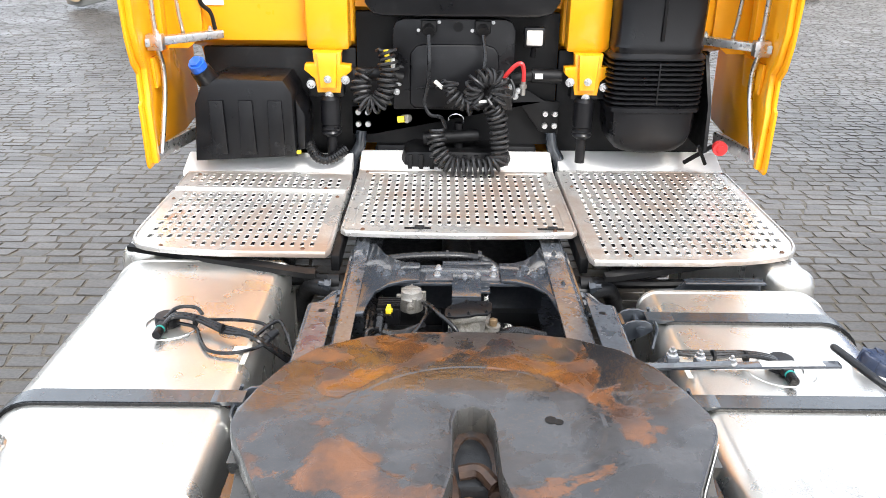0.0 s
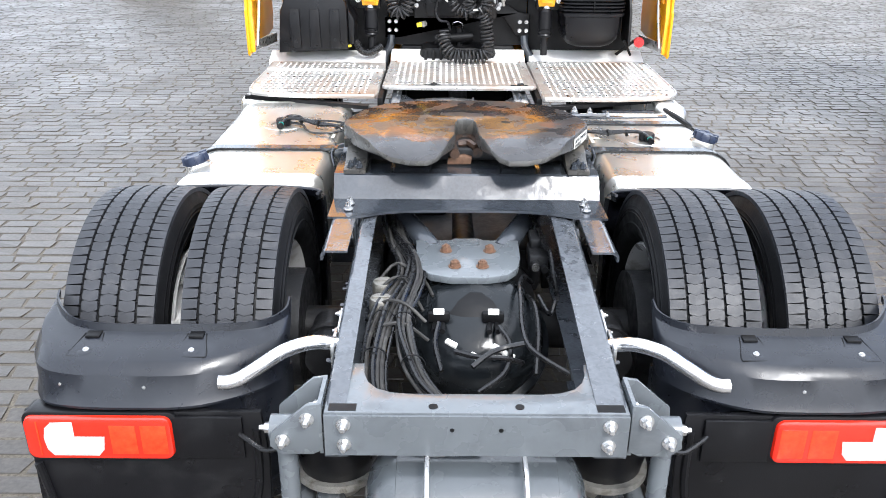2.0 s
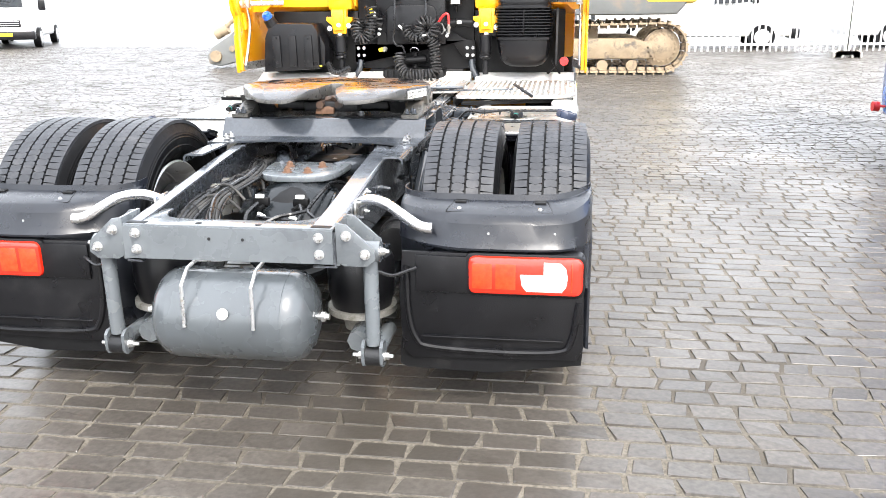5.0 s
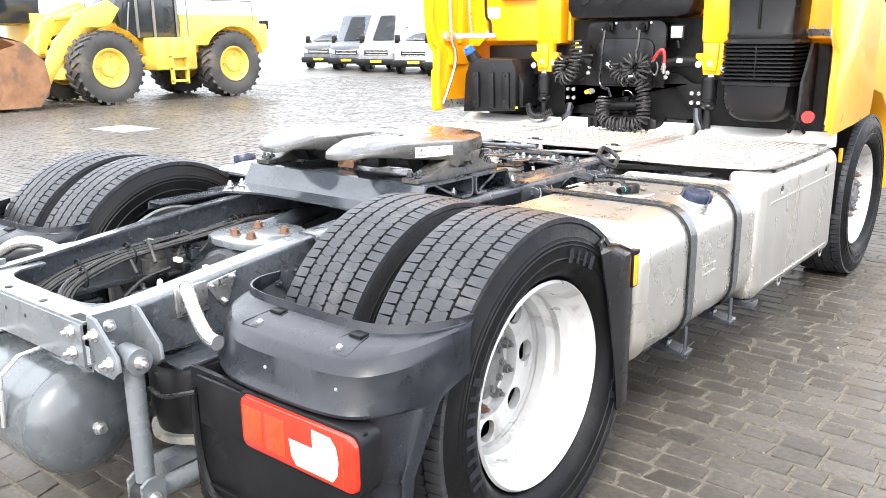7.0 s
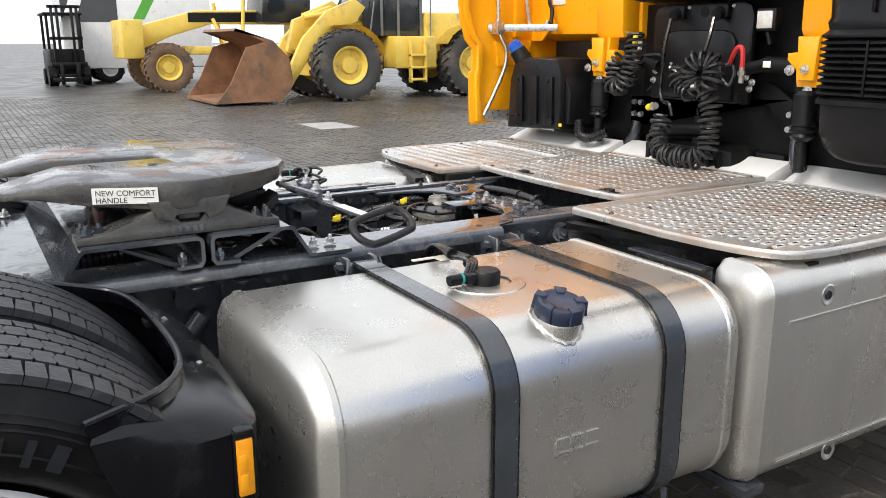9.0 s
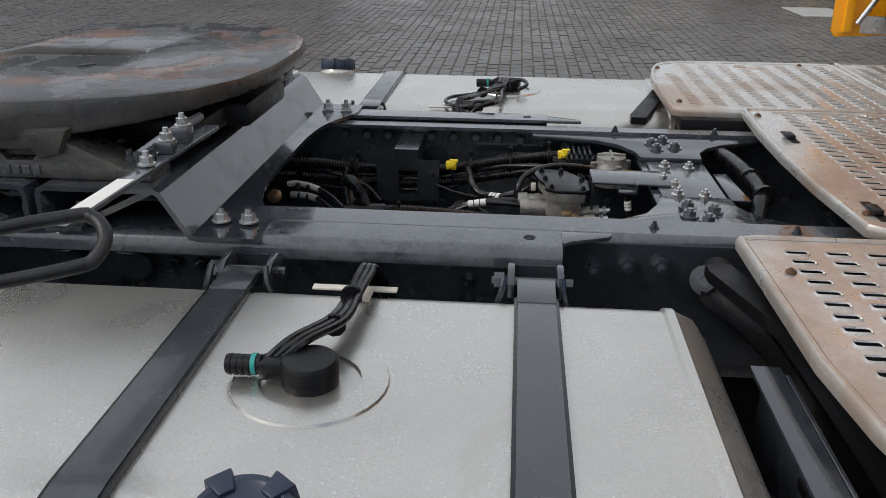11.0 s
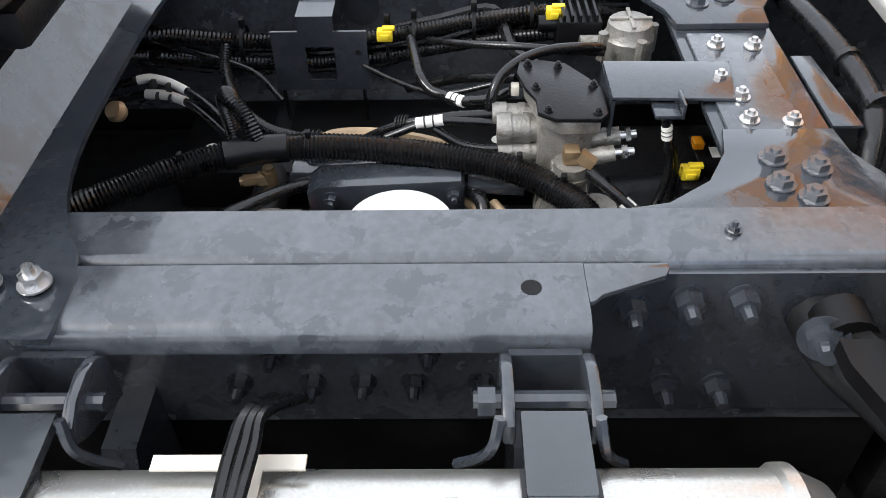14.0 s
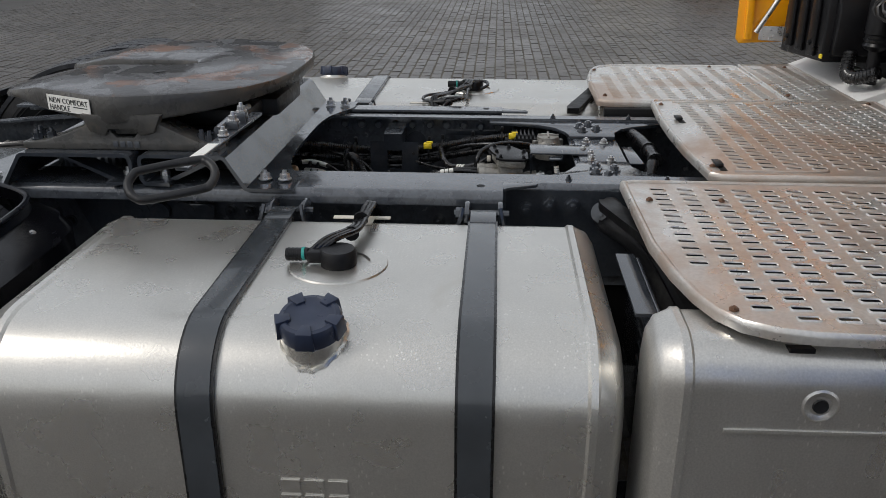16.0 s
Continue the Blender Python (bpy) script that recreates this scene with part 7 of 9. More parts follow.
for pts, r in (([(-0.172, 0.880, 0.768), (-0.175, 0.902, 0.770), (-0.161, 0.936, 0.770), (-0.137, 0.970, 0.768)], 0.0075), ([(-0.174, 0.887, 0.740), (-0.168, 0.925, 0.741), (-0.152, 0.958, 0.739)], 0.0085), ([(-0.082, 1.394, 0.7865), (-0.06, 1.417, 0.792)], 0.0095), ([(0.143, 1.63, 0.7605), (0.168, 1.67, 0.735)], 0.0095), ([(0.0862, 1.686, 0.845), (0.0875, 1.689, 0.825)], 0.0075), ([(-0.002, 1.345, 0.793), (0.0, 1.385, 0.80)], 0.0085)):
    bm, done = pt("line_sleeve", LABEL)
    cable(bm, pts, r, 10)
    sleeve = done()
    bm, done = pt("sleeve_print", INK)
    a, b = Vector(pts[0]), Vector(pts[-1])
    for f in (0.3, 0.62):
        rod(bm, a.lerp(b, f), a.lerp(b, f + 0.06), r + 0.0006, 10)
    done(sleeve)
for p in ((-0.235, 1.287, 0.812), (-0.235, 1.565, 0.848), (0.075, 1.735, 0.758)):
    bm, done = pt("yellow_clip", YELLOW_CLIP)
    box(bm, (p[0] - 0.009, p[1] - 0.013, p[2] - 0.009), (p[0] + 0.009, p[1] + 0.013, p[2] + 0.010), 0.002)
    box(bm, (p[0] - 0.005, p[1] - 0.004, p[2] + 0.0095), (p[0] + 0.006, p[1] + 0.017, p[2] + 0.015), 0.001)
    box(bm, (p[0] + 0.0095, p[1] - 0.007, p[2] - 0.004), (p[0] + 0.013, p[1] + 0.007, p[2] + 0.005), 0.001)
    done()
for p, q, r in (((-0.02, 1.17, 0.752), (-0.018, 1.20, 0.753), 0.014), ((-0.025, 1.315, 0.778), (-0.018, 1.335, 0.785), 0.010)):
    bm, done = pt("finned_plug", BLACK, "small finned black plug")
    rod(bm, p, q, r, 10)
    a, b = Vector(p), Vector(q)
    for k in range(4):
        rod(bm, a.lerp(b, 0.15 + 0.22 * k), a.lerp(b, 0.23 + 0.22 * k), r * 1.25, 10)
    done()
bm, done = pt("cream_clip", CREAM)
box(bm, (-0.042, 1.484, 0.822), (-0.026, 1.496, 0.838), 0.002)
done()
bm, done = pt("round_sensor", TAN, "small tan sensor head among the cables")
turned(bm, [(0.0, 0.0), (0.014, 0.004), (0.018, 0.014), (0.014, 0.024), (0, 0.028)], (-0.085, 0.878, 0.758), (0.5, -0.3, 0.75), 16)
done()

# cast valve with flat black lid, and a round relay valve
bm, done = pt("foot_valve", ALLOY, "cast aluminium air valve with black lid")
prism(bm, [(-0.048, 1.502), (0.0, 1.500), (0.078, 1.518), (0.094, 1.545), (0.092, 1.596), (0.02, 1.604), (-0.03, 1.575), (-0.046, 1.545)], "z", 0.836, 0.858, 0.004)
prism(bm, [(-0.030, 1.515), (0.06, 1.520), (0.078, 1.545), (0.075, 1.59), (0.015, 1.592), (-0.022, 1.565)], "z", 0.74, 0.8365, 0.008)
box(bm, (-0.015, 1.525, 0.66), (0.065, 1.60, 0.745), 0.014)
valve = done()
for p, q, r in (((-0.005, 1.462, 0.806), (-0.005, 1.52, 0.806), 0.0155), ((0.018, 1.468, 0.796), (0.018, 1.525, 0.798), 0.021), ((0.030, 1.470, 0.765), (0.030, 1.525, 0.765), 0.016), ((0.07, 1.545, 0.70), (0.115, 1.545, 0.72), 0.026), ((0.105, 1.56, 0.74), (0.105, 1.56, 0.80), 0.024), ((0.055, 1.58, 0.80), (0.055, 1.632, 0.808), 0.013), ((0.085, 1.575, 0.79), (0.085, 1.622, 0.80), 0.012), ((0.12, 1.60, 0.66), (0.12, 1.60, 0.735), 0.028), ((0.15, 1.565, 0.67), (0.15, 1.565, 0.72), 0.018)):
    bm, done = pt("port", ALLOY)
    a, b = Vector(p), Vector(q)
    rod(bm, a, b, r, 18)
    rod(bm, a - (b - a).normalized() * 0.006, a + (b - a) * 0.25, r * 1.16, 18)
    rod(bm, a.lerp(b, 0.55), a.lerp(b, 0.72), r * 1.1, 18)
    done(valve)
for p, q in (((0.055, 1.632, 0.808), (0.055, 1.655, 0.811)), ((0.085, 1.622, 0.80), (0.085, 1.648, 0.803))):
    bm, done = pt("spool_rod", STEEL)
    rod(bm, p, q, 0.006, 10)
    rod(bm, Vector(p).lerp(Vector(q), 0.35), Vector(p).lerp(Vector(q), 0.65), 0.0105, 6)
    done(valve)
for lo, hi in (((-0.035, 1.52, 0.77), (-0.02, 1.58, 0.80)), ((0.075, 1.535, 0.755), (0.088, 1.575, 0.785)), ((0.13, 1.54, 0.655), (0.17, 1.585, 0.68))):
    bm, done = pt("cast_rib", ALLOY)
    box(bm, lo, hi, 0.004)
    done(valve)
bm, done = pt("elbow", BRASS)
box(bm, (0.092, 1.547, 0.800), (0.116, 1.571, 0.824), 0.005)
rod(bm, (0.105, 1.568, 0.812), (0.112, 1.588, 0.80), 0.012, 6)
done(valve)
bm, done = pt("lid", BLACK)
prism(bm, [(-0.052, 1.496), (-0.02, 1.490), (0.022, 1.500), (0.05, 1.512), (0.082, 1.512), (0.098, 1.535), (0.099, 1.595), (0.085, 1.606), (0.02, 1.606), (-0.012, 1.585), (-0.045, 1.562), (-0.055, 1.53)], "z", 0.8585, 0.866, 0.002)
done(valve)
bolts(valve, [(-0.040, 1.507, 0.8662), (-0.034, 1.550, 0.8662), (0.018, 1.594, 0.8662), (0.086, 1.592, 0.8662), (0.080, 1.526, 0.8662), (0.022, 1.514, 0.8662)], (0, 0, 1), 0.0048, 0.004, 0.0, CAST)
bm, done = pt("relay_valve", ALLOY, "round cast aluminium relay valve")
turned(bm, [(0, 0.872), (0.03, 0.871), (0.034, 0.868), (0.036, 0.85), (0.04, 0.845), (0.04, 0.80), (0, 0.80)], (-0.165, 1.675, 0), (0, 0, 1), 24)
for a in (0.3, 1.9, 3.4, 5.0):
    rod(bm, (-0.165 + 0.043 * math.cos(a), 1.675 + 0.043 * math.sin(a), 0.81), (-0.165 + 0.043 * math.cos(a), 1.675 + 0.043 * math.sin(a), 0.856), 0.008, 8)
box(bm, (-0.168, 1.642, 0.8715), (-0.162, 1.708, 0.8755), 0.001)
box(bm, (-0.198, 1.672, 0.8715), (-0.132, 1.678, 0.8755), 0.001)
rod(bm, (-0.165, 1.60, 0.83), (-0.165, 1.64, 0.83), 0.014, 10)
done()
bm, done = pt("solenoid", BLACK, "ribbed black solenoid block")
box(bm, (-0.27, 1.57, 0.79), (-0.20, 1.64, 0.85), 0.004)
for k in range(5):
    box(bm, (-0.272, 1.575 + 0.013 * k, 0.85), (-0.198, 1.580 + 0.013 * k, 0.862), 0.001)
rod(bm, (-0.235, 1.54, 0.83), (-0.235, 1.57, 0.83), 0.014, 10)
done()
bm, done = pt("connector", BLACK, "black plug connector with orange lock")
box(bm, (0.0, 1.745, 0.715), (0.07, 1.805, 0.772), 0.006)
box(bm, (0.066, 1.722, 0.712), (0.10, 1.765, 0.748), 0.005)
box(bm, (0.01, 1.80, 0.70), (0.065, 1.84, 0.76), 0.006)
plug = done()
bm, done = pt("orange_lock", AMBER)
box(bm, (0.022, 1.744, 0.7725), (0.042, 1.760, 0.784), 0.002)
done(plug)
bm, done = pt("plug_label", LABEL)
box(bm, (0.036, 1.768, 0.7725), (0.060, 1.786, 0.7735))
done(plug)
bm, done = pt("line_bracket", GREY, "small bent tab carrying two air lines")
box(bm, (0.060, 1.665, 0.862), (0.098, 1.70, 0.8685), 0.002)
box(bm, (0.060, 1.70, 0.862), (0.098, 1.704, 0.885), 0.001)
done()

# dark steel under the conduit, white reservoir cap, gearbox and shaft below
bm, done = pt("reservoir", GREY, "dark grey sheet cover under the conduit")
prism(bm, [(1.19, 0.66), (1.19, 0.742), (1.205, 0.755), (1.41, 0.765), (1.415, 0.755), (1.415, 0.66)], "x", 0.045, 0.10, 0.004)
box(bm, (-0.02, 1.155, 0.70), (0.0445, 1.52, 0.735), 0.006)
prism(bm, [(1.42, 0.735), (1.42, 0.748), (1.50, 0.740), (1.50, 0.728)], "x", 0.0, 0.09, 0.002)
rod(bm, (0.20, 1.329, 0.60), (0.20, 1.329, 0.762), 0.062, 24)
cover = done()
bolts(cover, [(0.1005, 1.225, 0.735), (0.1005, 1.40, 0.742)], (1, 0, 0), 0.010, 0.010, 0.004, GREY)
bm, done = pt("white_cap", WHITE, "round white reservoir cap")
turned(bm, [(0.066, 0.745), (0.0735, 0.750), (0.0745, 0.758), (0.0735, 0.770), (0.070, 0.778), (0.058, 0.784), (0.03, 0.787), (0, 0.788)], (0.205, 1.329, 0), (0, 0, 1), 48)
cap = done()
for a in (0.3, 1.9, 3.5):
    bm, done = pt("cap_rib", WHITE)
    rod(bm, (0.205 + 0.012 * math.cos(a), 1.329 + 0.012 * math.sin(a), 0.788), (0.205 + 0.045 * math.cos(a), 1.329 + 0.045 * math.sin(a), 0.7855), 0.003, 8)
    done(cap)
bm, done = pt("tan_pipe", TAN, "tan bent pipe under the conduit")
cable(bm, [(-0.03, 1.17, 0.70), (-0.04, 1.196, 0.738), (-0.053, 1.238, 0.742), (-0.045, 1.312, 0.742), (-0.02, 1.393, 0.735), (0.03, 1.47, 0.70)], 0.009, 8)
done()
for p in ((0.075, 1.415, 0.715), (0.095, 1.455, 0.72)):
    bm, done = pt("tan_pipe", TAN)
    cable(bm, [p, (p[0] + 0.05, p[1] + 0.03, p[2] - 0.01), (p[0] + 0.12, p[1] + 0.05, p[2] - 0.05)], 0.0085, 8)
    done()
bm, done = pt("pressure_valve", ALLOY, "small alloy pressure valve with brass unions")
turned(bm, [(0, 1.082), (0.011, 1.083), (0.013, 1.09), (0.013, 1.105), (0.0165, 1.108), (0.0165, 1.150), (0.0145, 1.153), (0.0145, 1.182), (0.011, 1.186), (0, 1.187)], (0.118, 0, 0.712), (0, 1, 0), 20)
box(bm, (0.098, 1.128, 0.69), (0.136, 1.165, 0.71), 0.004)
press = done()
for p, q, r in (((0.118, 1.046, 0.712), (0.118, 1.062, 0.712), 0.0125), ((0.118, 1.065, 0.712), (0.118, 1.083, 0.712), 0.0145), ((0.058, 1.092, 0.735), (0.056, 1.112, 0.737), 0.010), ((0.056, 1.114, 0.737), (0.055, 1.128, 0.738), 0.0125), ((0.055, 1.130, 0.72), (0.055, 1.130, 0.752), 0.011)):
    bm, done = pt("union", BRASS)
    rod(bm, p, q, r, 6)
    a, b = Vector(p), Vector(q)
    rod(bm, a.lerp(b, -0.25), a.lerp(b, 1.2), r * 0.72, 14)
    done(press)
bm, done = pt("red_ring", RED)
rod(bm, (0.118, 1.187, 0.712), (0.118, 1.193, 0.712), 0.012, 14)
done(press)
bm, done = pt("valve_label", LABEL)
box(bm, (0.1345, 1.112, 0.703), (0.1352, 1.134, 0.719))
done(press)
bm, done = pt("air_line", HOSE)
cable(bm, [(0.118, 1.046, 0.712), (0.12, 1.0, 0.710), (0.13, 0.95, 0.69), (0.15, 0.90, 0.65)], 0.0095)
done()
bm, done = pt("dark_cover", BLACK_SOFT, "black cover deep between the rails")
box(bm, (-0.30, 0.93, 0.55), (-0.07, 1.56, 0.655), 0.02)
dark = done()
for x, y in ((-0.138, 0.987), (-0.155, 1.477)):
    bm, done = pt("round_mark", LABEL)
    rod(bm, (x, y, 0.6555), (x, y, 0.6562), 0.012, 18)
    done(dark)
bm, done = pt("gearbox", CAST, "gearbox and propeller shaft, with broad boxes added to keep the bay floor dark")
# The two broad boxes are added to shut out the bright ground below
box(bm, (-0.34, 0.55, 0.35), (0.34, 2.0, 0.58), 0.05)
rod(bm, (0, 0.30, 0.56), (0, 1.05, 0.55), 0.055, 18)
rod(bm, (0, 1.65, 0.62), (0, 2.9, 0.75), 0.06, 18)
rod(bm, (-0.28, 1.10, 0.63), (0.28, 1.10, 0.63), 0.03, 10)
box(bm, (-0.36, 2.0, 0.30), (0.36, 2.9, 0.62), 0.05)
done()
for s in (-1, 1):
    # Added blocker: hides the bright ground seen through the gap under the rail
    bm, done = pt("suspension_beam", BLACK_SOFT, "added black box that closes the gap below the chassis rail")
    box(bm, (s * 0.345, 0.60, 0.36), (s * 0.381, 1.95, 0.607), 0.008)
    done()
bm, done = pt("brass_fitting", BRASS, "brass union with a clear cap")
rod(bm, (0.20, 1.44, 0.705), (0.20, 1.455, 0.725), 0.015, 6)
rod(bm, (0.19, 1.425, 0.68), (0.20, 1.44, 0.705), 0.010, 12)
fit_ = done()
bm, done = pt("clear_cap", CLEAR_LENS)
turned(bm, [(0.017, 0.0), (0.019, 0.008), (0.017, 0.018), (0.010, 0.023), (0, 0.024)], (0.20, 1.455, 0.725), (0.0, 0.5, 0.85), 18)
done(fit_)
bm, done = pt("cable_hump", HOSE, "black protective sleeve in front of the crossmember")
cable(bm, [(-0.30, 1.945, 0.85), (-0.20, 1.955, 0.862), (-0.08, 1.965, 0.865), (0.03, 1.97, 0.86), (0.10, 1.955, 0.85), (0.17, 1.93, 0.80)], 0.018, 10)
for x in (-0.05, 0.07):
    rod(bm, (x, 1.968, 0.863), (x + 0.012, 1.968, 0.863), 0.023, 12)
done()
bm, done = pt("heat_plate", GREY)
prism(bm, [(-0.06, 1.89), (0.12, 1.89), (0.12, 1.93), (-0.06, 1.92)], "z", 0.86, 0.866, 0.002)
done()
bm, done = pt("web_plate", GREY, "dark grey stiffening plate on the inner web")
prism(bm, [(1.52, 0.70), (1.52, 0.85), (1.56, 0.86), (1.62, 0.80), (1.62, 0.70)], "x", -0.3815, -0.37)
for y, r in ((1.235, 0.034), (1.46, 0.03)):
    rod(bm, (-0.3815, y, 0.79 if y < 1.3 else 0.795), (-0.377, y, 0.79 if y < 1.3 else 0.795), r, 20)
prism(bm, [(1.34, 0.815), (1.60, 0.815), (1.60, 0.83), (1.34, 0.83)], "x", -0.3815, -0.374)
done()

# ---------- behind the coupling: cables over the axle ----------
def strand(line, off, lift):
    """A cable beside a bundle's middle line."""
    out = []
    for i, p in enumerate(line):
        a, b = Vector(line[max(i - 1, 0)]), Vector(line[min(i + 1, len(line) - 1)])
        side = (b - a).cross(Vector((0, 0, 1))).normalized()
        out.append(Vector(p) + side * (off + rnd.uniform(-0.004, 0.004)) + Vector((0, 0, lift + rnd.uniform(-0.004, 0.004))))
    return out


RAIL_BUNDLE = [(-0.30, 0.50, 0.765), (-0.272, 0.25, 0.785), (-0.245, 0.08, 0.797), (-0.205, -0.06, 0.795), (-0.205, -0.17, 0.785), (-0.235, -0.27, 0.778), (-0.262, -0.38, 0.768), (-0.280, -0.53, 0.752), (-0.283, -0.66, 0.725), (-0.270, -0.78, 0.68)]
AXLE_BUNDLE = [(-0.275, 0.30, 0.775), (-0.235, 0.10, 0.80), (-0.19, -0.03, 0.805), (-0.172, -0.17, 0.797), (-0.188, -0.29, 0.785), (-0.207, -0.38, 0.775), (-0.203, -0.50, 0.762), (-0.178, -0.62, 0.745), (-0.140, -0.71, 0.72), (-0.075, -0.77, 0.69), (0.02, -0.80, 0.65)]
for line, spread, count in ((RAIL_BUNDLE, 0.0125, 7), (AXLE_BUNDLE, 0.0115, 5)):
    for k in range(count):
        bm, done = pt("wiring_loom", DUSTY_CABLE if k % 3 else HOSE, "bundled dusty black cables beside the rail")
        cable(bm, strand(line, spread * (k - count / 2 + 0.5), 0.006 * ((k * 5) % 4 - 1)), (0.0055, 0.0075, 0.0062, 0.0085)[k % 4], 7, 5)
        done()
for pts in ([(-0.29, -0.22, 0.775), (-0.25, -0.20, 0.80), (-0.21, -0.21, 0.80), (-0.185, -0.25, 0.77), (-0.15, -0.30, 0.73)], [(-0.29, -0.33, 0.77), (-0.25, -0.35, 0.795), (-0.20, -0.37, 0.79), (-0.14, -0.39, 0.74)], [(-0.30, -0.12, 0.76), (-0.26, -0.08, 0.79), (-0.22, -0.10, 0.80), (-0.15, -0.16, 0.77), (-0.12, -0.22, 0.745)], [(-0.31, -0.45, 0.74), (-0.26, -0.47, 0.775), (-0.20, -0.46, 0.77), (-0.13, -0.47, 0.72)]):
    bm, done = pt("loose_cable", DUSTY_CABLE, "thin black cable leaving the bundle")
    cable(bm, pts, 0.0058, 7, 6)
    done()
for x, y, z in ((-0.225, 0.02, 0.797), (-0.218, -0.22, 0.782), (-0.268, -0.42, 0.764), (-0.205, -0.44, 0.768), (-0.283, -0.60, 0.738), (-0.17, -0.64, 0.738)):
    bm, done = pt("cable_tie", BLACK_SOFT)
    turned(bm, [(0.034, -0.003), (0.036, -0.003), (0.036, 0.003), (0.034, 0.003)], (x, y, z), (0.1, 1, 0), 16)
    done()
for y in (-0.19, -0.31):
    bm, done = pt("solenoid_valve", ALLOY, "round alloy air valve beside the rail")
    turned(bm, [(0, 0.785), (0.034, 0.783), (0.038, 0.775), (0.038, 0.72), (0.045, 0.715), (0.045, 0.66), (0, 0.66)], (-0.285, y, 0), (0, 0, 1), 20)
    box(bm, (-0.315, y - 0.004, 0.784), (-0.255, y + 0.004, 0.789), 0.001)
    done()
bm, done = pt("valve_bracket", GREY)
box(bm, (-0.305, -0.27, 0.755), (-0.20, -0.235, 0.765), 0.003)
box(bm, (-0.22, -0.22, 0.70), (-0.17, -0.16, 0.75), 0.006)
done()
bm, done = pt("air_valve_block", CAST, "dark air valve block with chromed plug")
box(bm, (0.225, 0.06, 0.70), (0.295, 0.19, 0.765), 0.008)
box(bm, (0.235, 0.13, 0.765), (0.285, 0.23, 0.80), 0.006)
rod(bm, (0.245, 0.06, 0.735), (0.245, 0.03, 0.735), 0.016, 12)
rod(bm, (0.28, 0.06, 0.72), (0.28, 0.035, 0.72), 0.012, 10)
blk = done()
bm, done = pt("plug", CHROME)
rod(bm, (0.245, 0.0295, 0.735), (0.245, 0.022, 0.735), 0.014, 12)
done(blk)
for pts in ([(0.27, 0.20, 0.79), (0.295, 0.06, 0.79), (0.30, -0.06, 0.74), (0.31, -0.12, 0.68)], [(0.23, -0.03, 0.70), (0.195, -0.09, 0.755), (0.172, -0.17, 0.77), (0.166, -0.28, 0.765), (0.160, -0.42, 0.745), (0.17, -0.52, 0.735), (0.21, -0.58, 0.725), (0.28, -0.62, 0.70)], [(0.16, -0.50, 0.73), (0.10, -0.50, 0.715), (0.05, -0.53, 0.71), (0.0, -0.57, 0.69)], [(0.25, 0.4, 0.8), (0.27, 0.2, 0.81), (0.28, 0.05, 0.80)], [(0.18, -0.14, 0.72), (0.21, -0.26, 0.74), (0.215, -0.38, 0.70), (0.20, -0.5, 0.62)], [(0.24, -0.13, 0.70), (0.27, -0.22, 0.68), (0.29, -0.20, 0.72)],
            [(-0.05, -0.50, 0.70), (0.02, -0.53, 0.70), (0.10, -0.52, 0.69), (0.16, -0.50, 0.66)], [(-0.10, -0.36, 0.72), (-0.11, -0.46, 0.70), (-0.09, -0.55, 0.66)], [(0.09, -0.38, 0.72), (0.12, -0.46, 0.70), (0.10, -0.55, 0.66), (0.02, -0.60, 0.62)], [(-0.08, -0.62, 0.62), (0.0, -0.66, 0.64), (0.08, -0.63, 0.62)]):
    bm, done = pt("air_line", HOSE)
    cable(bm, pts, 0.0085)
    done()
bm, done = pt("axle_cover", AXLE_PAINT, "grey cast axle cover dome, wet")
turned(bm, [(0.232, 0.02), (0.235, 0.08), (0.215, 0.15), (0.17, 0.20), (0.10, 0.225), (0, 0.232)], (0.02, -0.16, 0.53), (0, -0.55, 0.83), 40)
turned(bm, [(0.26, 0.0), (0.26, 0.03), (0.235, 0.035)], (0.02, -0.16, 0.53), (0, -0.55, 0.83), 40)
done()
bm, done = pt("speed_sensor", LABEL, "white sensor plugs on the axle")
for x in (-0.10, 0.075):
    box(bm, (x - 0.018, -0.335, 0.735), (x + 0.018, -0.317, 0.751), 0.003)
for p in ((-0.075, -0.42, 0.69), (0.07, -0.45, 0.69), (0.10, -0.47, 0.68), (0.0, -0.50, 0.69)):
    rod(bm, p, (p[0] + 0.03, p[1] - 0.02, p[2] - 0.006), 0.010, 8)
done()
bm, done = pt("sensor_plate", BLACK_SOFT)
for x in (-0.10, 0.075):
    box(bm, (x - 0.035, -0.325, 0.70), (x + 0.035, -0.30, 0.735), 0.006)
    rod(bm, (x - 0.012, -0.33, 0.70), (x - 0.015, -0.38, 0.70), 0.009, 8)
    rod(bm, (x + 0.012, -0.33, 0.70), (x + 0.012, -0.38, 0.70), 0.009, 8)
done()
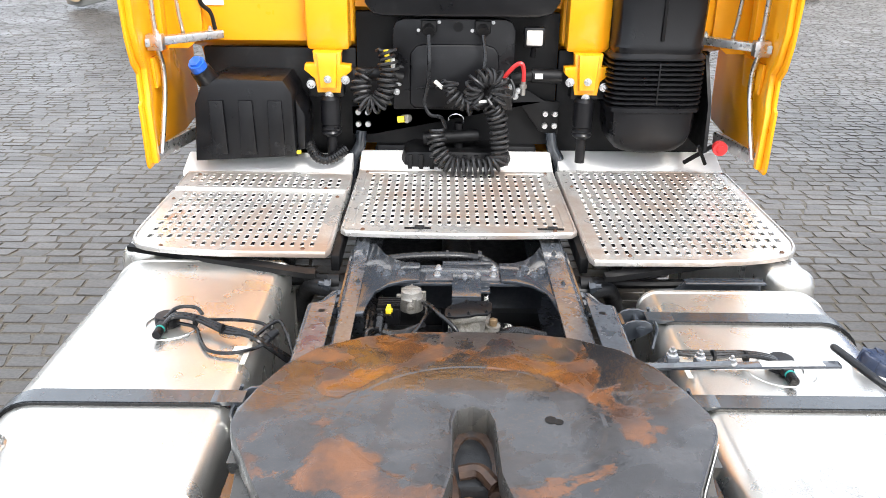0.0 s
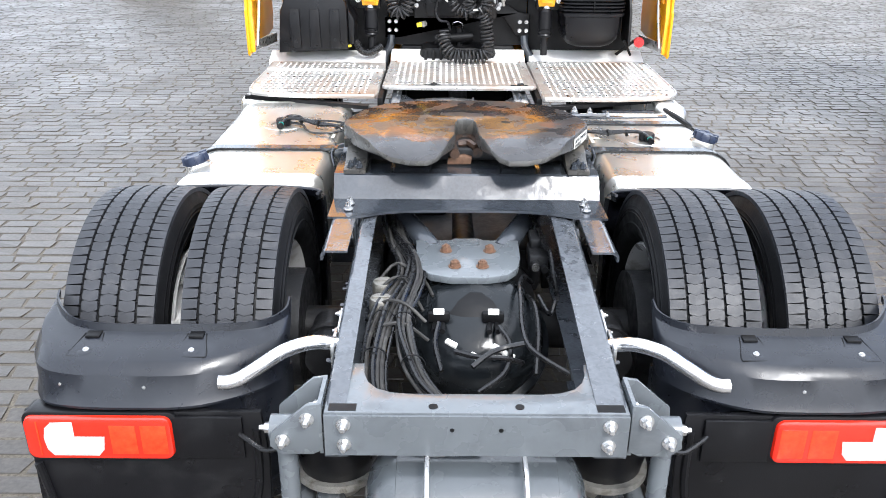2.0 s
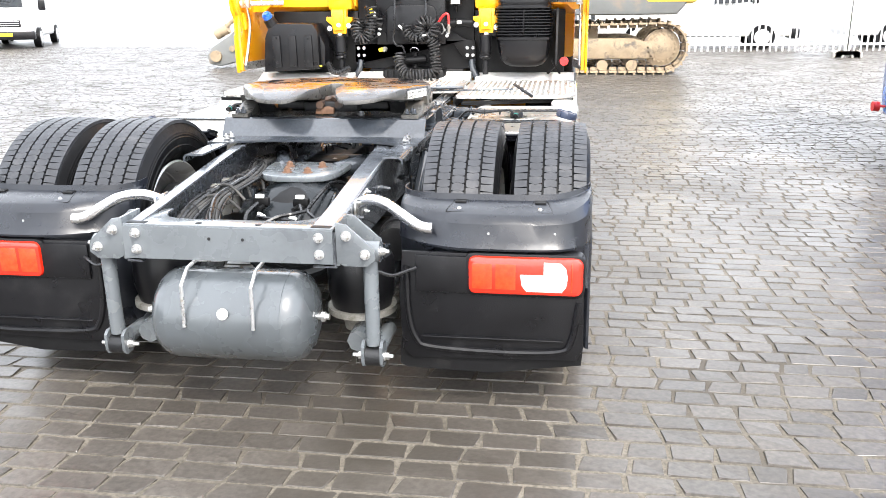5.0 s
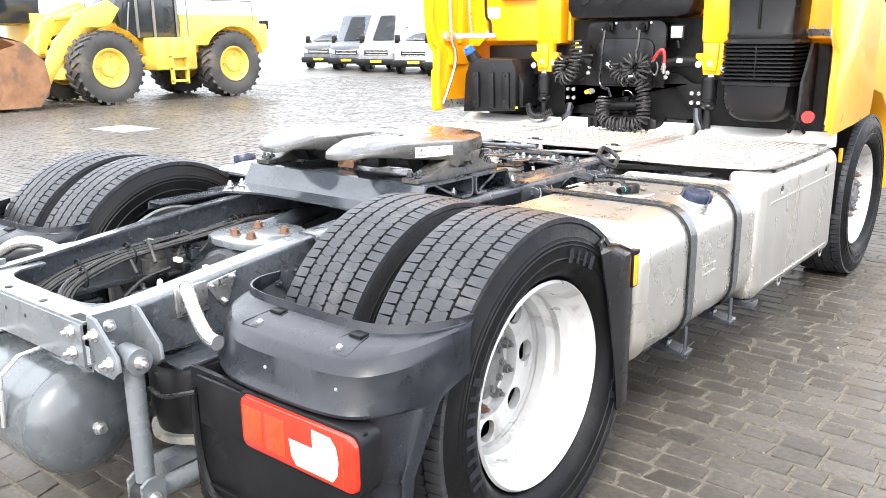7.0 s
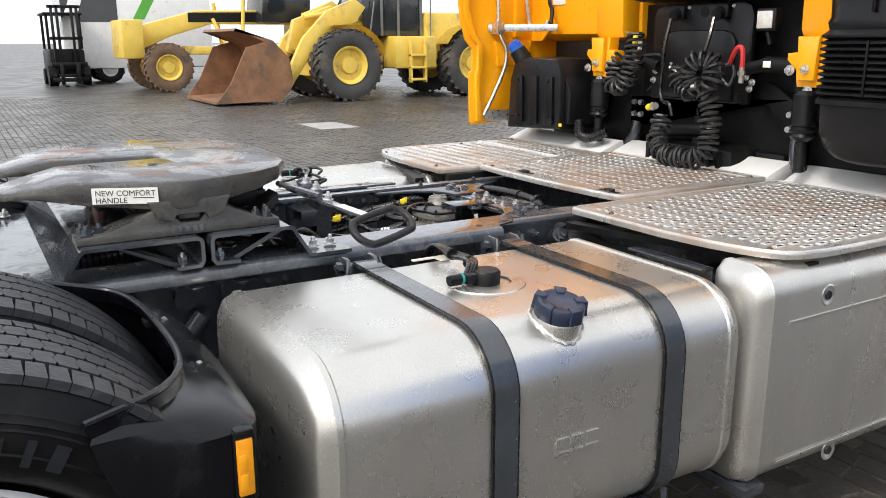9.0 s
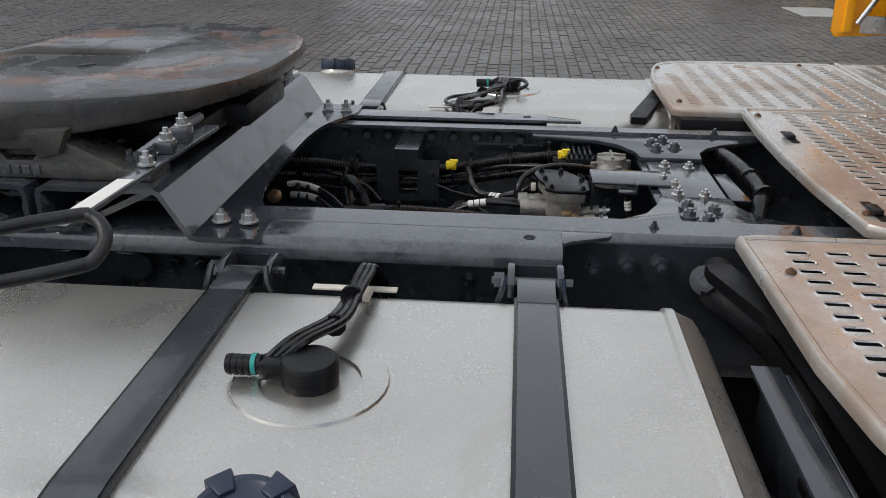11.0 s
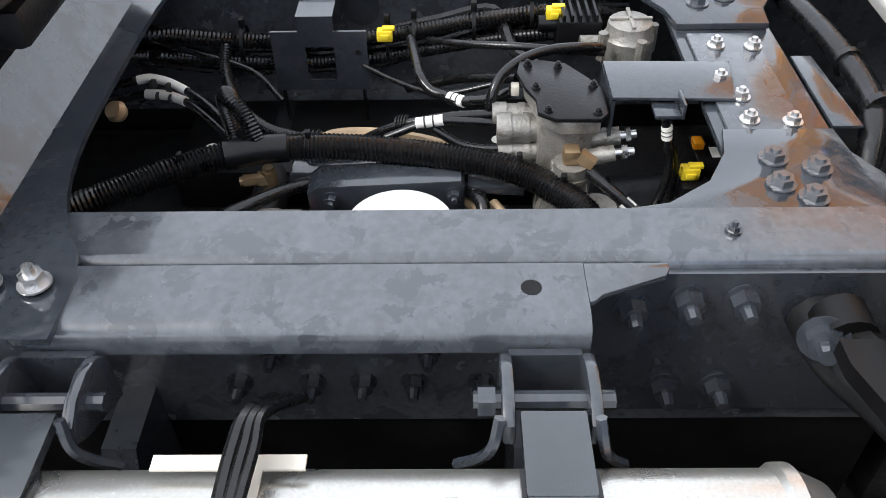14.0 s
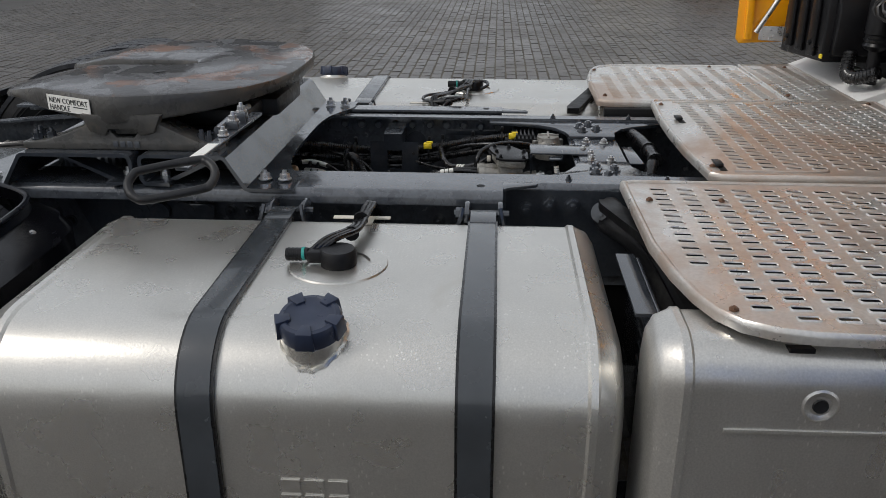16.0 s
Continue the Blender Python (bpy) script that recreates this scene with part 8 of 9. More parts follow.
# shackles and lugs on the outer web
for s in (-1, 1):
    for y in (0.62, 0.74):
        bm, done = pt("lug", GREY)
        rod(bm, (s * 0.405, y - 0.035, 0.80), (s * 0.425, y - 0.035, 0.80), 0.03, 18)
        rod(bm, (s * 0.405, y + 0.02, 0.80), (s * 0.425, y + 0.02, 0.80), 0.026, 18)
        box(bm, (s * 0.407, y - 0.035, 0.774), (s * 0.423, y + 0.02, 0.826), 0.003)
        rod(bm, (s * 0.424, y - 0.035, 0.80), (s * 0.4265, y - 0.035, 0.80), 0.012, 14)
        done()
    bm, done = pt("spring_hanger", GREY, "grey cast spring hanger")
    prism(bm, [(0.40, 0.84), (0.72, 0.84), (0.70, 0.50), (0.62, 0.45), (0.52, 0.55)], "x", s * 0.391, s * 0.402)
    rod(bm, (s * 0.40, 0.66, 0.58), (s * 0.5, 0.66, 0.58), 0.05, 16)
    rod(bm, (s * 0.43, 0.45, 0.55), (s * 0.45, 0.62, 0.76), 0.025, 10)
    done()
    bm, done = pt("web_reinforcement", GREY)
    prism(bm, [(1.54, 0.64), (1.54, 0.872), (2.0, 0.872), (2.0, 0.64)], "x", s * 0.3905, s * 0.398)
    done()
    bolts(truck, [(s * 0.3985, y, z) for y, z in ((1.591, 0.823), (1.649, 0.836), (1.708, 0.836), (1.647, 0.689), (1.71, 0.689))], (s, 0, 0), 0.0165, 0.015, 0.014, GREY)
    bolts(truck, [(s * 0.3905, y, z) for y, z in ((1.187, 0.782), (1.368, 0.783), (1.187, 0.745), (1.368, 0.745), (1.14, 0.688), (1.228, 0.688), (1.289, 0.688), (1.35, 0.688), (1.43, 0.688), (1.52, 0.688), (0.82, 0.80), (0.87, 0.80))], (s, 0, 0), 0.0125, 0.013, 0.012, GREY)
for s in (-1, 1):
    bm, done = pt("cast_bracket", CAST, "dark cast bracket bolted to the rail")
    sweep(bm, smooth_line([(s * 0.40, 1.79, 0.81), (s * 0.46, 1.80, 0.81), (s * 0.52, 1.84, 0.80), (s * 0.56, 1.90, 0.74), (s * 0.60, 1.95, 0.62)]), 0.032, 10)
    done()
for s in (-1, 1):
    bolts(truck, [(s * 0.455, 1.775, 0.835)], (s, -0.3, 0.3), 0.02, 0.018, 0.016, GREY)

for s in (-1, 1):
    bm, done = pt("mudguard_bracket", STEEL, "small triangular plate on the outer web")
    prism(bm, [(-0.545, 0.80), (-0.44, 0.815), (-0.475, 0.725), (-0.49, 0.715), (-0.505, 0.725), (-0.55, 0.79)], "x", s * 0.3905, s * 0.397, 0.002)
    tri = done()
    bolts(tri, [(s * 0.3972, y, z) for y, z in ((-0.535, 0.79), (-0.455, 0.803), (-0.49, 0.732))], (s, 0, 0), 0.0075, 0.006, 0.004, STEEL)

# ---------- yard behind: machines, vehicles, fence ----------


def bpart(owner, name, material, label=""):
    """Opens a part of another thing."""
    bm = BM()
    return bm, lambda parent=owner, angle=38: part(name, bm, material, parent, label, angle)


MACHINE_TYRE = mat("dusty_machine_tyre", (0.05, 0.048, 0.046), 0.8, 0.0, 0.25, 1.5, (0.15, 0.12, 0.09), 0.3, 1.0)
MUDDY_TYRE = mat("muddy_tyre", (0.16, 0.10, 0.06), 0.85, 0.0, 0.3, 2.0, (0.08, 0.06, 0.05), 0.35, 2.0)
DUSTY = mat("dusty_track_steel", (0.30, 0.23, 0.15), 0.75, 0.1, 0.25, 3, (0.12, 0.10, 0.08), 0.4, 4)
ARM_GREY = mat("grey_excavator_paint", (0.16, 0.165, 0.16), 0.5, 0.0, 0.15, 1.5, (0.24, 0.20, 0.16), 0.3, 1.5)
VAN_DARK = mat("dark_blue_grey_van_paint", (0.035, 0.042, 0.055), 0.25, 0.0, 0.15, 1, coat=0.7)
VAN_SILVER = mat("silver_van_paint", (0.34, 0.35, 0.36), 0.28, 0.3, 0.08, 1, coat=0.7)
VAN_GREY = mat("grey_van_paint", (0.14, 0.145, 0.15), 0.28, 0.0, 0.1, 1, coat=0.7)
CONCRETE = mat("concrete_block", (0.33, 0.32, 0.30), 0.85, 0.0, 0.15, 4, bump=0.3)
GREEN = mat("green_paint", (0.10, 0.40, 0.05), 0.4, 0.0, 0.1, 3)
PLATE_YELLOW = mat("yellow_number_plate", (0.75, 0.55, 0.03), 0.4)


def big_wheel(owner, x, y, r, w, tyre, hub, lugs=26, side=1):
    wh = new("wheel")
    wh.parent = owner
    wh.location = (x, y, r)
    bm, done = bpart(owner, "tyre", tyre)
    h = w / 2
    turned(bm, [(r * 0.52, -h * 0.8), (r * 0.62, -h), (r * 0.86, -h), (r * 0.95, -h * 0.9), (r * 0.96, 0), (r * 0.95, h * 0.9), (r * 0.86, h), (r * 0.62, h), (r * 0.52, h * 0.8)], (0, 0, 0), (1, 0, 0), 40)
    done(wh)
    bm, done = bpart(owner, "tread", tyre)
    for k in range(lugs):
        a = 2 * math.pi * k / lugs
        for s in (-1, 1):
            m = Matrix.Rotation(a + (0.5 * 2 * math.pi / lugs if s > 0 else 0), 4, "X") @ Matrix.Translation((s * h * 0.52, 0, r * 0.965)) @ Matrix.Rotation(s * 0.5, 4, "Z")
            bmesh.ops.create_cube(bm, size=1, matrix=m @ Matrix.Diagonal((h * 1.0, r * 0.10, r * 0.07, 1)))
    tagged(done(wh), "", kind="stuff")
    bm, done = bpart(owner, "hub", hub)
    for s in (-1, 1):
        turned(bm, [(r * 0.54, s * h * 0.82), (r * 0.52, s * h * 0.95), (r * 0.48, s * h * 0.9), (r * 0.42, s * h * 0.55), (r * 0.25, s * h * 0.5), (r * 0.22, s * h * 0.75), (0, s * h * 0.78)], (0, 0, 0), (1, 0, 0), 32)
        for k in range(10):
            a = 2 * math.pi * k / 10
            rod(bm, (s * h * 0.5, r * 0.32 * math.cos(a), r * 0.32 * math.sin(a)), (s * h * 0.62, r * 0.32 * math.cos(a), r * 0.32 * math.sin(a)), r * 0.03, 6)
    done(wh)
    return wh


# wheel loader, nose towards -y, standing beyond the open yard
loader = thing("wheel_loader", "large yellow wheel loader with rusty bucket lowered to the ground", "loader", at=(-17.7, 8.55, 0))
for x in (-1.15, 1.15):
    big_wheel(loader, x, 0.0, 0.86, 0.62, MACHINE_TYRE, YELLOW, 24)
    big_wheel(loader, x, 3.55, 0.86, 0.62, MACHINE_TYRE, YELLOW, 24)
bm, done = bpart(loader, "front_frame", YELLOW)
prism(bm, [(-0.7, 0.6), (1.3, 0.55), (1.35, 1.2), (0.9, 1.9), (0.2, 2.0), (-0.5, 1.3)], "x", -0.55, 0.55, 0.05)
box(bm, (-0.9, -0.25, 0.6), (0.9, 0.25, 1.1), 0.05)
done()
bm, done = bpart(loader, "lift_arm", YELLOW, "yellow lift arm reaching down to the bucket")
for s in (-1, 1):
    prism(bm, [(0.75, 2.25), (0.45, 2.45), (-0.3, 2.15), (-0.95, 1.5), (-1.45, 0.55), (-1.6, 0.3), (-1.3, 0.3), (-0.9, 0.9), (-0.3, 1.6), (0.5, 1.9)], "x", s * 0.62, s * 0.78, 0.03)
prism(bm, [(0.1, 1.95), (0.1, 2.3), (-0.9, 1.95), (-1.1, 1.2), (-0.9, 1.2), (-0.6, 1.75)], "x", -0.12, 0.12, 0.02)
rod(bm, (-0.7, -0.8, 1.2), (0.7, -0.8, 1.2), 0.10, 12)
rod(bm, (0.25, 0.6, 2.2), (0.25, -0.7, 2.0), 0.07, 10)
rod(bm, (-0.45, 0.9, 0.9), (-0.45, -0.6, 1.5), 0.08, 10)
rod(bm, (0.45, 0.9, 0.9), (0.45, -0.6, 1.5), 0.08, 10)
done()
bm, done = bpart(loader, "bucket", BUCKET, "rust-brown loader bucket")
back = [(-1.45, 0.55), (-1.52, 0.3), (-1.75, 0.1), (-3.3, 0.04), (-3.3, 0.10), (-1.85, 0.17), (-1.66, 0.45), (-1.66, 0.95), (-1.95, 1.35), (-2.75, 1.72), (-2.8, 1.66), (-1.9, 1.45), (-1.52, 1.05)]
prism(bm, back, "x", -1.35, 1.35)
for s in (-1, 1):
    prism(bm, [(-1.48, 0.5), (-1.75, 0.08), (-3.3, 0.06), (-2.95, 0.5), (-2.55, 1.3), (-2.0, 1.45), (-1.6, 1.05)], "x", s * 1.35, s * 1.40)
done()
bm, done = bpart(loader, "fender", YELLOW)
for y in (0.0, 3.55):
    angs = [-60 + 15 * k for k in range(10)]
    for s in (-1, 1):
        vs = [[bm.verts.new((s * x, y + 0.98 * math.sin(radians(a)), 0.86 + 0.98 * math.cos(radians(a)))) for x in (0.8, 1.48)] for a in (angs if y else angs[3:])]
        fs = [bm.faces.new((vs[i][0], vs[i + 1][0], vs[i + 1][1], vs[i][1])) for i in range(len(vs) - 1)]
        bmesh.ops.solidify(bm, geom=fs, thickness=0.04)
done()
bm, done = bpart(loader, "rear_frame", YELLOW)
box(bm, (-1.2, 1.35, 0.75), (1.2, 2.55, 1.55), 0.05)
box(bm, (-0.9, 2.4, 0.7), (0.9, 4.9, 2.15), 0.10)
box(bm, (-1.1, 4.5, 1.2), (1.1, 5.0, 1.9), 0.06)
done()
bm, done = bpart(loader, "counterweight", WHITE)
prism(bm, [(4.4, 0.55), (5.2, 0.6), (5.3, 1.15), (4.5, 1.2)], "x", -1.25, 1.25, 0.05)
done()
bm, done = bpart(loader, "ladder", YELLOW)
for z in (0.45, 0.75, 1.05):
    box(bm, (1.2, 1.7, z), (1.38, 2.15, z + 0.06), 0.01)
for y in (1.7, 2.12):
    box(bm, (1.22, y, 0.4), (1.36, y + 0.05, 1.5), 0.01)
done()
bm, done = bpart(loader, "cab", GLASS, "dark glazed operator cab")
prism(bm, [(0.85, 1.55), (2.3, 1.55), (2.35, 3.3), (1.1, 3.35), (0.6, 2.3)], "x", -0.75, 0.75, 0.04)
cabl = done()
bm, done = bpart(loader, "cab_post", ARM_GREY)
for s in (-1, 1):
    for y in (1.15, 1.62, 2.28):
        box(bm, (s * 0.755, y, 1.55), (s * 0.79, y + 0.07, 3.3), 0.01)
box(bm, (-0.85, 0.95, 3.3), (0.85, 2.4, 3.42), 0.03)
rod(bm, (0.95, 0.75, 1.5), (0.95, 0.9, 2.4), 0.02, 6)
rod(bm, (0.95, 2.5, 1.5), (0.95, 2.5, 2.5), 0.02, 6)
rod(bm, (0.95, 4.6, 2.0), (0.95, 4.6, 2.5), 0.02, 6)
rod(bm, (0.95, 2.5, 2.5), (0.95, 4.6, 2.5), 0.02, 6)
done(cabl)
bm, done = bpart(loader, "rear_lamp", BLACK)
box(bm, (0.75, 4.98, 1.75), (1.1, 5.05, 2.0), 0.02)
done()

# motor grader further off
grader = thing("motor_grader", "long yellow motor grader with muddy tyres", "grader", at=(-24.0, 5.65, 0))
for x in (-1.0, 1.3):
    big_wheel(grader, x, 0.0, 0.70, 0.42, MUDDY_TYRE, YELLOW, 24)
    big_wheel(grader, x, 6.2, 0.70, 0.42, MUDDY_TYRE, YELLOW, 24)
bm, done = bpart(grader, "nose_frame", YELLOW)
box(bm, (-0.75, -1.15, 0.95), (1.0, -0.55, 2.05), 0.05)
prism(bm, [(-0.7, 1.45), (-0.5, 1.9), (1.2, 2.35), (4.5, 2.4), (4.5, 1.95), (1.6, 1.95), (0.4, 1.6), (-0.55, 1.2)], "x", -0.2, 0.35, 0.04)
rod(bm, (-0.9, 0, 0.85), (1.2, 0, 0.85), 0.12, 10)
prism(bm, [(4.3, 0.9), (7.5, 0.9), (7.5, 2.2), (4.3, 2.3)], "x", -0.8, 1.0, 0.06)
prism(bm, [(0.8, 1.05), (4.4, 1.0), (4.4, 1.2), (0.8, 1.3)], "x", -0.3, 0.5, 0.03)
box(bm, (-1.3, 2.2, 0.35), (1.7, 2.4, 0.95), 0.03)
rod(bm, (0.5, 1.6, 2.1), (0.9, 2.0, 1.0), 0.06, 8)
rod(bm, (-0.4, 1.9, 2.6), (-0.6, 2.2, 1.0), 0.06, 8)
rod(bm, (0.5, 2.6, 2.8), (0.7, 2.4, 1.0), 0.06, 8)
done()
bm, done = bpart(grader, "dark_stripe", BLACK)
prism(bm, [(0.9, 2.0), (4.2, 2.03), (4.2, 2.33), (0.9, 2.28)], "x", 0.351, 0.356)
done()
bm, done = bpart(grader, "cab", GLASS)
prism(bm, [(3.0, 2.0), (4.6, 2.0), (4.7, 3.6), (3.2, 3.6)], "x", -0.7, 0.9, 0.04)
done()

white_truck = thing("white_truck", "white parked lorry cab with a green stripe", "truck", at=(-30.5, 6.2, 0))
bm, done = bpart(white_truck, "cab", WHITE)
prism(bm, [(-2.6, 0.5), (2.6, 0.5), (2.6, 3.6), (-1.9, 3.7), (-2.5, 2.2)], "x", -1.2, 1.2, 0.1)
done()
bm, done = bpart(white_truck, "side_skirt", WHITE)
box(bm, (-1.2, 2.65, 0.45), (1.2, 7.0, 1.3), 0.05)
done()
bm, done = bpart(white_truck, "green_stripe", GREEN)
prism(bm, [(-0.2, 2.2), (0.2, 2.2), (0.6, 2.9), (0.2, 2.9)], "x", 1.201, 1.206)
done()
bm, done = bpart(white_truck, "window", GLASS)
prism(bm, [(-2.1, 2.1), (-0.7, 2.1), (-0.7, 2.9), (-1.8, 2.9)], "x", 1.201, 1.206)
prism(bm, [(-1.1, 2.1), (1.1, 2.1), (1.1, 3.0), (-1.1, 3.0)], "y", -2.52, -2.3)
done()
for x in (-1.0, 1.0):
    big_wheel(white_truck, x, -1.1, 0.5, 0.3, RUBBER, RIM, 12)
    big_wheel(white_truck, x, 5.6, 0.5, 0.3, RUBBER, RIM, 12)

fork = thing("forklift", "black forklift mast with two forks lowered", "forklift", at=(-27.6, 3.6, 0))
bm, done = bpart(fork, "body", BLACK_SOFT)
box(bm, (-2.6, -0.55, 0.3), (-0.5, 0.55, 1.2), 0.1)
for y in (-0.5, 0.5):
    box(bm, (-2.4, y - 0.04, 1.2), (-2.3, y + 0.04, 2.3), 0.01)
    box(bm, (-0.8, y - 0.04, 1.2), (-0.7, y + 0.04, 2.3), 0.01)
box(bm, (-2.5, -0.6, 2.3), (-0.6, 0.6, 2.38), 0.03)
done()
bm, done = bpart(fork, "mast", BLACK)
for y in (-0.38, -0.22, 0.22, 0.38):
    box(bm, (-0.35, y - 0.04, 0.1), (-0.2, y + 0.04, 2.6), 0.01)
for z in (0.3, 0.6, 1.5, 2.5):
    box(bm, (-0.3, -0.5, z), (-0.2, 0.5, z + 0.1), 0.01)
box(bm, (-0.2, -0.55, 0.15), (-0.12, 0.55, 0.28), 0.01)
box(bm, (-0.2, -0.55, 0.65), (-0.12, 0.55, 0.78), 0.01)
done()
bm, done = bpart(fork, "tine", BLACK)
for y in (-0.25, 0.25):
    box(bm, (-0.12, y - 0.06, 0.04), (0.95, y + 0.06, 0.08), 0.01)
    box(bm, (-0.12, y - 0.06, 0.04), (-0.06, y + 0.06, 0.75), 0.01)
done()
for y in (-0.5, 0.5):
    bm, done = bpart(fork, "wheel", RUBBER)
    rod(bm, (-0.55, y - 0.14, 0.33), (-0.55, y + 0.14, 0.33), 0.33, 24)
    rod(bm, (-2.2, y - 0.12, 0.27), (-2.2, y + 0.12, 0.27), 0.27, 24)
    done()


def van(at, turn, paint, tall, label, plate=True):
    """A delivery van, nose towards -y before it is turned."""
    v = thing("delivery_van", label, "van", "parked vans", at)
    v.rotation_euler = (0, 0, radians(turn))
    top = 2.65 if tall else 1.95
    bm, done = bpart(v, "body", paint)
    prism(bm, [(0.0, 0.35), (5.5, 0.35), (5.6, 0.6), (5.6, top - 0.1), (5.4, top), (2.35, top), (2.0, top - 0.06), (1.85, top - 0.16), (0.98, 1.32), (0.30, 1.16), (0.08, 1.04), (0.0, 0.90)], "x", -0.97, 0.97, 0.10)
    for v_ in bm.verts:
        lean = max(0.0, v_.co.z - 1.25) / 1.4
        nose = max(0.0, 0.9 - v_.co.y) / 0.9
        v_.co.x *= 1 - 0.13 * lean - 0.14 * nose ** 2
    body = done()
    bm, done = bpart(v, "windscreen", GLASS)
    low, high = (1.00, 1.355), (1.83, top - 0.20)
    rows_ = [[bm.verts.new((u * (0.84 - 0.10 * f), low[0] + (high[0] - low[0]) * f - 0.012 + 0.10 * abs(u) ** 3, low[1] + (high[1] - low[1]) * f + 0.012)) for u in (-1, -0.8, -0.5, 0, 0.5, 0.8, 1)] for f in (0, 0.5, 1)]
    fs = [bm.faces.new((a[k], a[k + 1], b[k + 1], b[k])) for a, b in zip(rows_, rows_[1:]) for k in range(6)]
    bmesh.ops.solidify(bm, geom=fs, thickness=0.02)
    done()
    for s in (-1, 1):
        bm, done = bpart(v, "side_window", GLASS)
        prism(bm, [(1.25, 1.3), (2.3, 1.25), (2.3, top - 0.35 if not tall else 1.95), (1.75, top - 0.35 if not tall else 1.95)], "x", s * 0.90, s * 0.974)
        done()
        bm, done = bpart(v, "headlamp", CLEAR_LENS)
        prism(bm, [(s * 0.56, 0.90), (s * 0.80, 1.00), (s * 0.84, 0.96), (s * 0.84, 0.82), (s * 0.60, 0.76)], "y", -0.015, 0.16, 0.01)
        done()
        bm, done = bpart(v, "mirror", BLACK)
        box(bm, (s * 0.98, 1.15, 1.25), (s * 1.2, 1.3, 1.6), 0.03)
        done()
        for y in (0.95, 4.4):
            wh = new("wheel")
            wh.parent = v
            bm, done = bpart(v, "tyre", RUBBER)
            rod(bm, (s * 0.76, y, 0.34), (s * 0.985, y, 0.34), 0.34, 26)
            done(wh)
            bm, done = bpart(v, "hub_cap", RIM)
            turned(bm, [(0.22, 0.0), (0.21, 0.015), (0.1, 0.02), (0, 0.03)], (s * 0.986, y, 0.34), (s, 0, 0), 20)
            done(wh)
    bm, done = bpart(v, "grille", BLACK)
    box(bm, (-0.55, -0.015, 0.72), (0.55, 0.05, 0.95), 0.02)
    box(bm, (-0.95, -0.05, 0.30), (0.95, 0.2, 0.58), 0.05)
    g = done()
    bm, done = bpart(v, "grille_bar", CHROME)
    for z in (0.76, 0.83, 0.90):
        box(bm, (-0.5, -0.03, z), (0.5, -0.014, z + 0.02), 0.004)
    done(g)
    bm, done = bpart(v, "number_plate", PLATE_YELLOW)
    box(bm, (-0.26, -0.062, 0.42), (0.26, -0.051, 0.53))
    done()
    return v


van((-17.7, 22.9, 0), 24, WHITE, True, "white delivery van with a yellow number plate")
van((-20.6, 24.3, 0), 24, VAN_SILVER, False, "small silver van between taller vans")
van((-23.6, 25.2, 0), 24, VAN_GREY, True, "grey tall delivery van, chrome grille")
van((-26.4, 26.1, 0), 24, VAN_DARK, True, "dark blue tall delivery van")
van((-29.3, 27.0, 0), 24, VAN_DARK, False, "dark low van at the end of the row")
van((-14.9, 40.0, 0), 25, VAN_DARK, True, "dark van far across the yard")
van((-12.4, 41.0, 0), 25, WHITE, False, "white van far across the yard")
van((7.6, 22.3, 0), 88, WHITE, False, "white van behind the fence, side on")
van((2.6, 24.2, 0), 88, VAN_GREY, False, "grey van behind the fence, side on")
van((14.6, 22.6, 0), 88, WHITE, True, "white tall van behind the fence, side on")

# white steel fence on concrete feet
for x0, x1, y0, y1 in ((-8.0, -2.9, 18.6, 18.2), (-2.8, 2.9, 18.1, 18.0), (3.0, 7.9, 18.0, 18.2), (7.95, 13.4, 18.2, 18.5)):
    fence = thing("fence_panel", "white steel bar fence panel on concrete feet", "fence", "yard fence")
    n = int((x1 - x0) / 0.145)

    def along(k, n=n, x0=x0, x1=x1, y0=y0, y1=y1):
        return x0 + (x1 - x0) * k / n, y0 + (y1 - y0) * k / n
    bm0, _ = BM(), None
    box(bm0, (-0.02, -0.012, 0.16), (0.02, 0.012, 1.98), 0.004, 1)
    bar_mesh = to_mesh("bar", bm0, WHITE)
    for k in range(1, n):
        ob = new("bar", bar_mesh)
        ob.parent = fence
        x, y = along(k)
        ob.location = (x, y, 0)
    for z in (0.32, 1.75):
        bm, done = bpart(fence, "cross_rail", WHITE)
        a, b = along(0), along(n)
        rod(bm, (a[0], a[1] + 0.03, z), (b[0], b[1] + 0.03, z), 0.03, 8)
        done()
    for k in (0, n):
        bm, done = bpart(fence, "post", WHITE)
        x, y = along(k)
        box(bm, (x - 0.045, y - 0.045, 0.05), (x + 0.045, y + 0.045, 2.05), 0.006)
        done()
        bm, done = bpart(fence, "foot", CONCRETE)
        prism(bm, [(x - 0.32, 0.0), (x - 0.32, 0.13), (x - 0.25, 0.17), (x + 0.25, 0.17), (x + 0.32, 0.13), (x + 0.32, 0.0), (x + 0.12, 0.0), (x + 0.10, 0.06), (x - 0.10, 0.06), (x - 0.12, 0.0)], "y", y - 0.13, y + 0.13, 0.008)
        done()

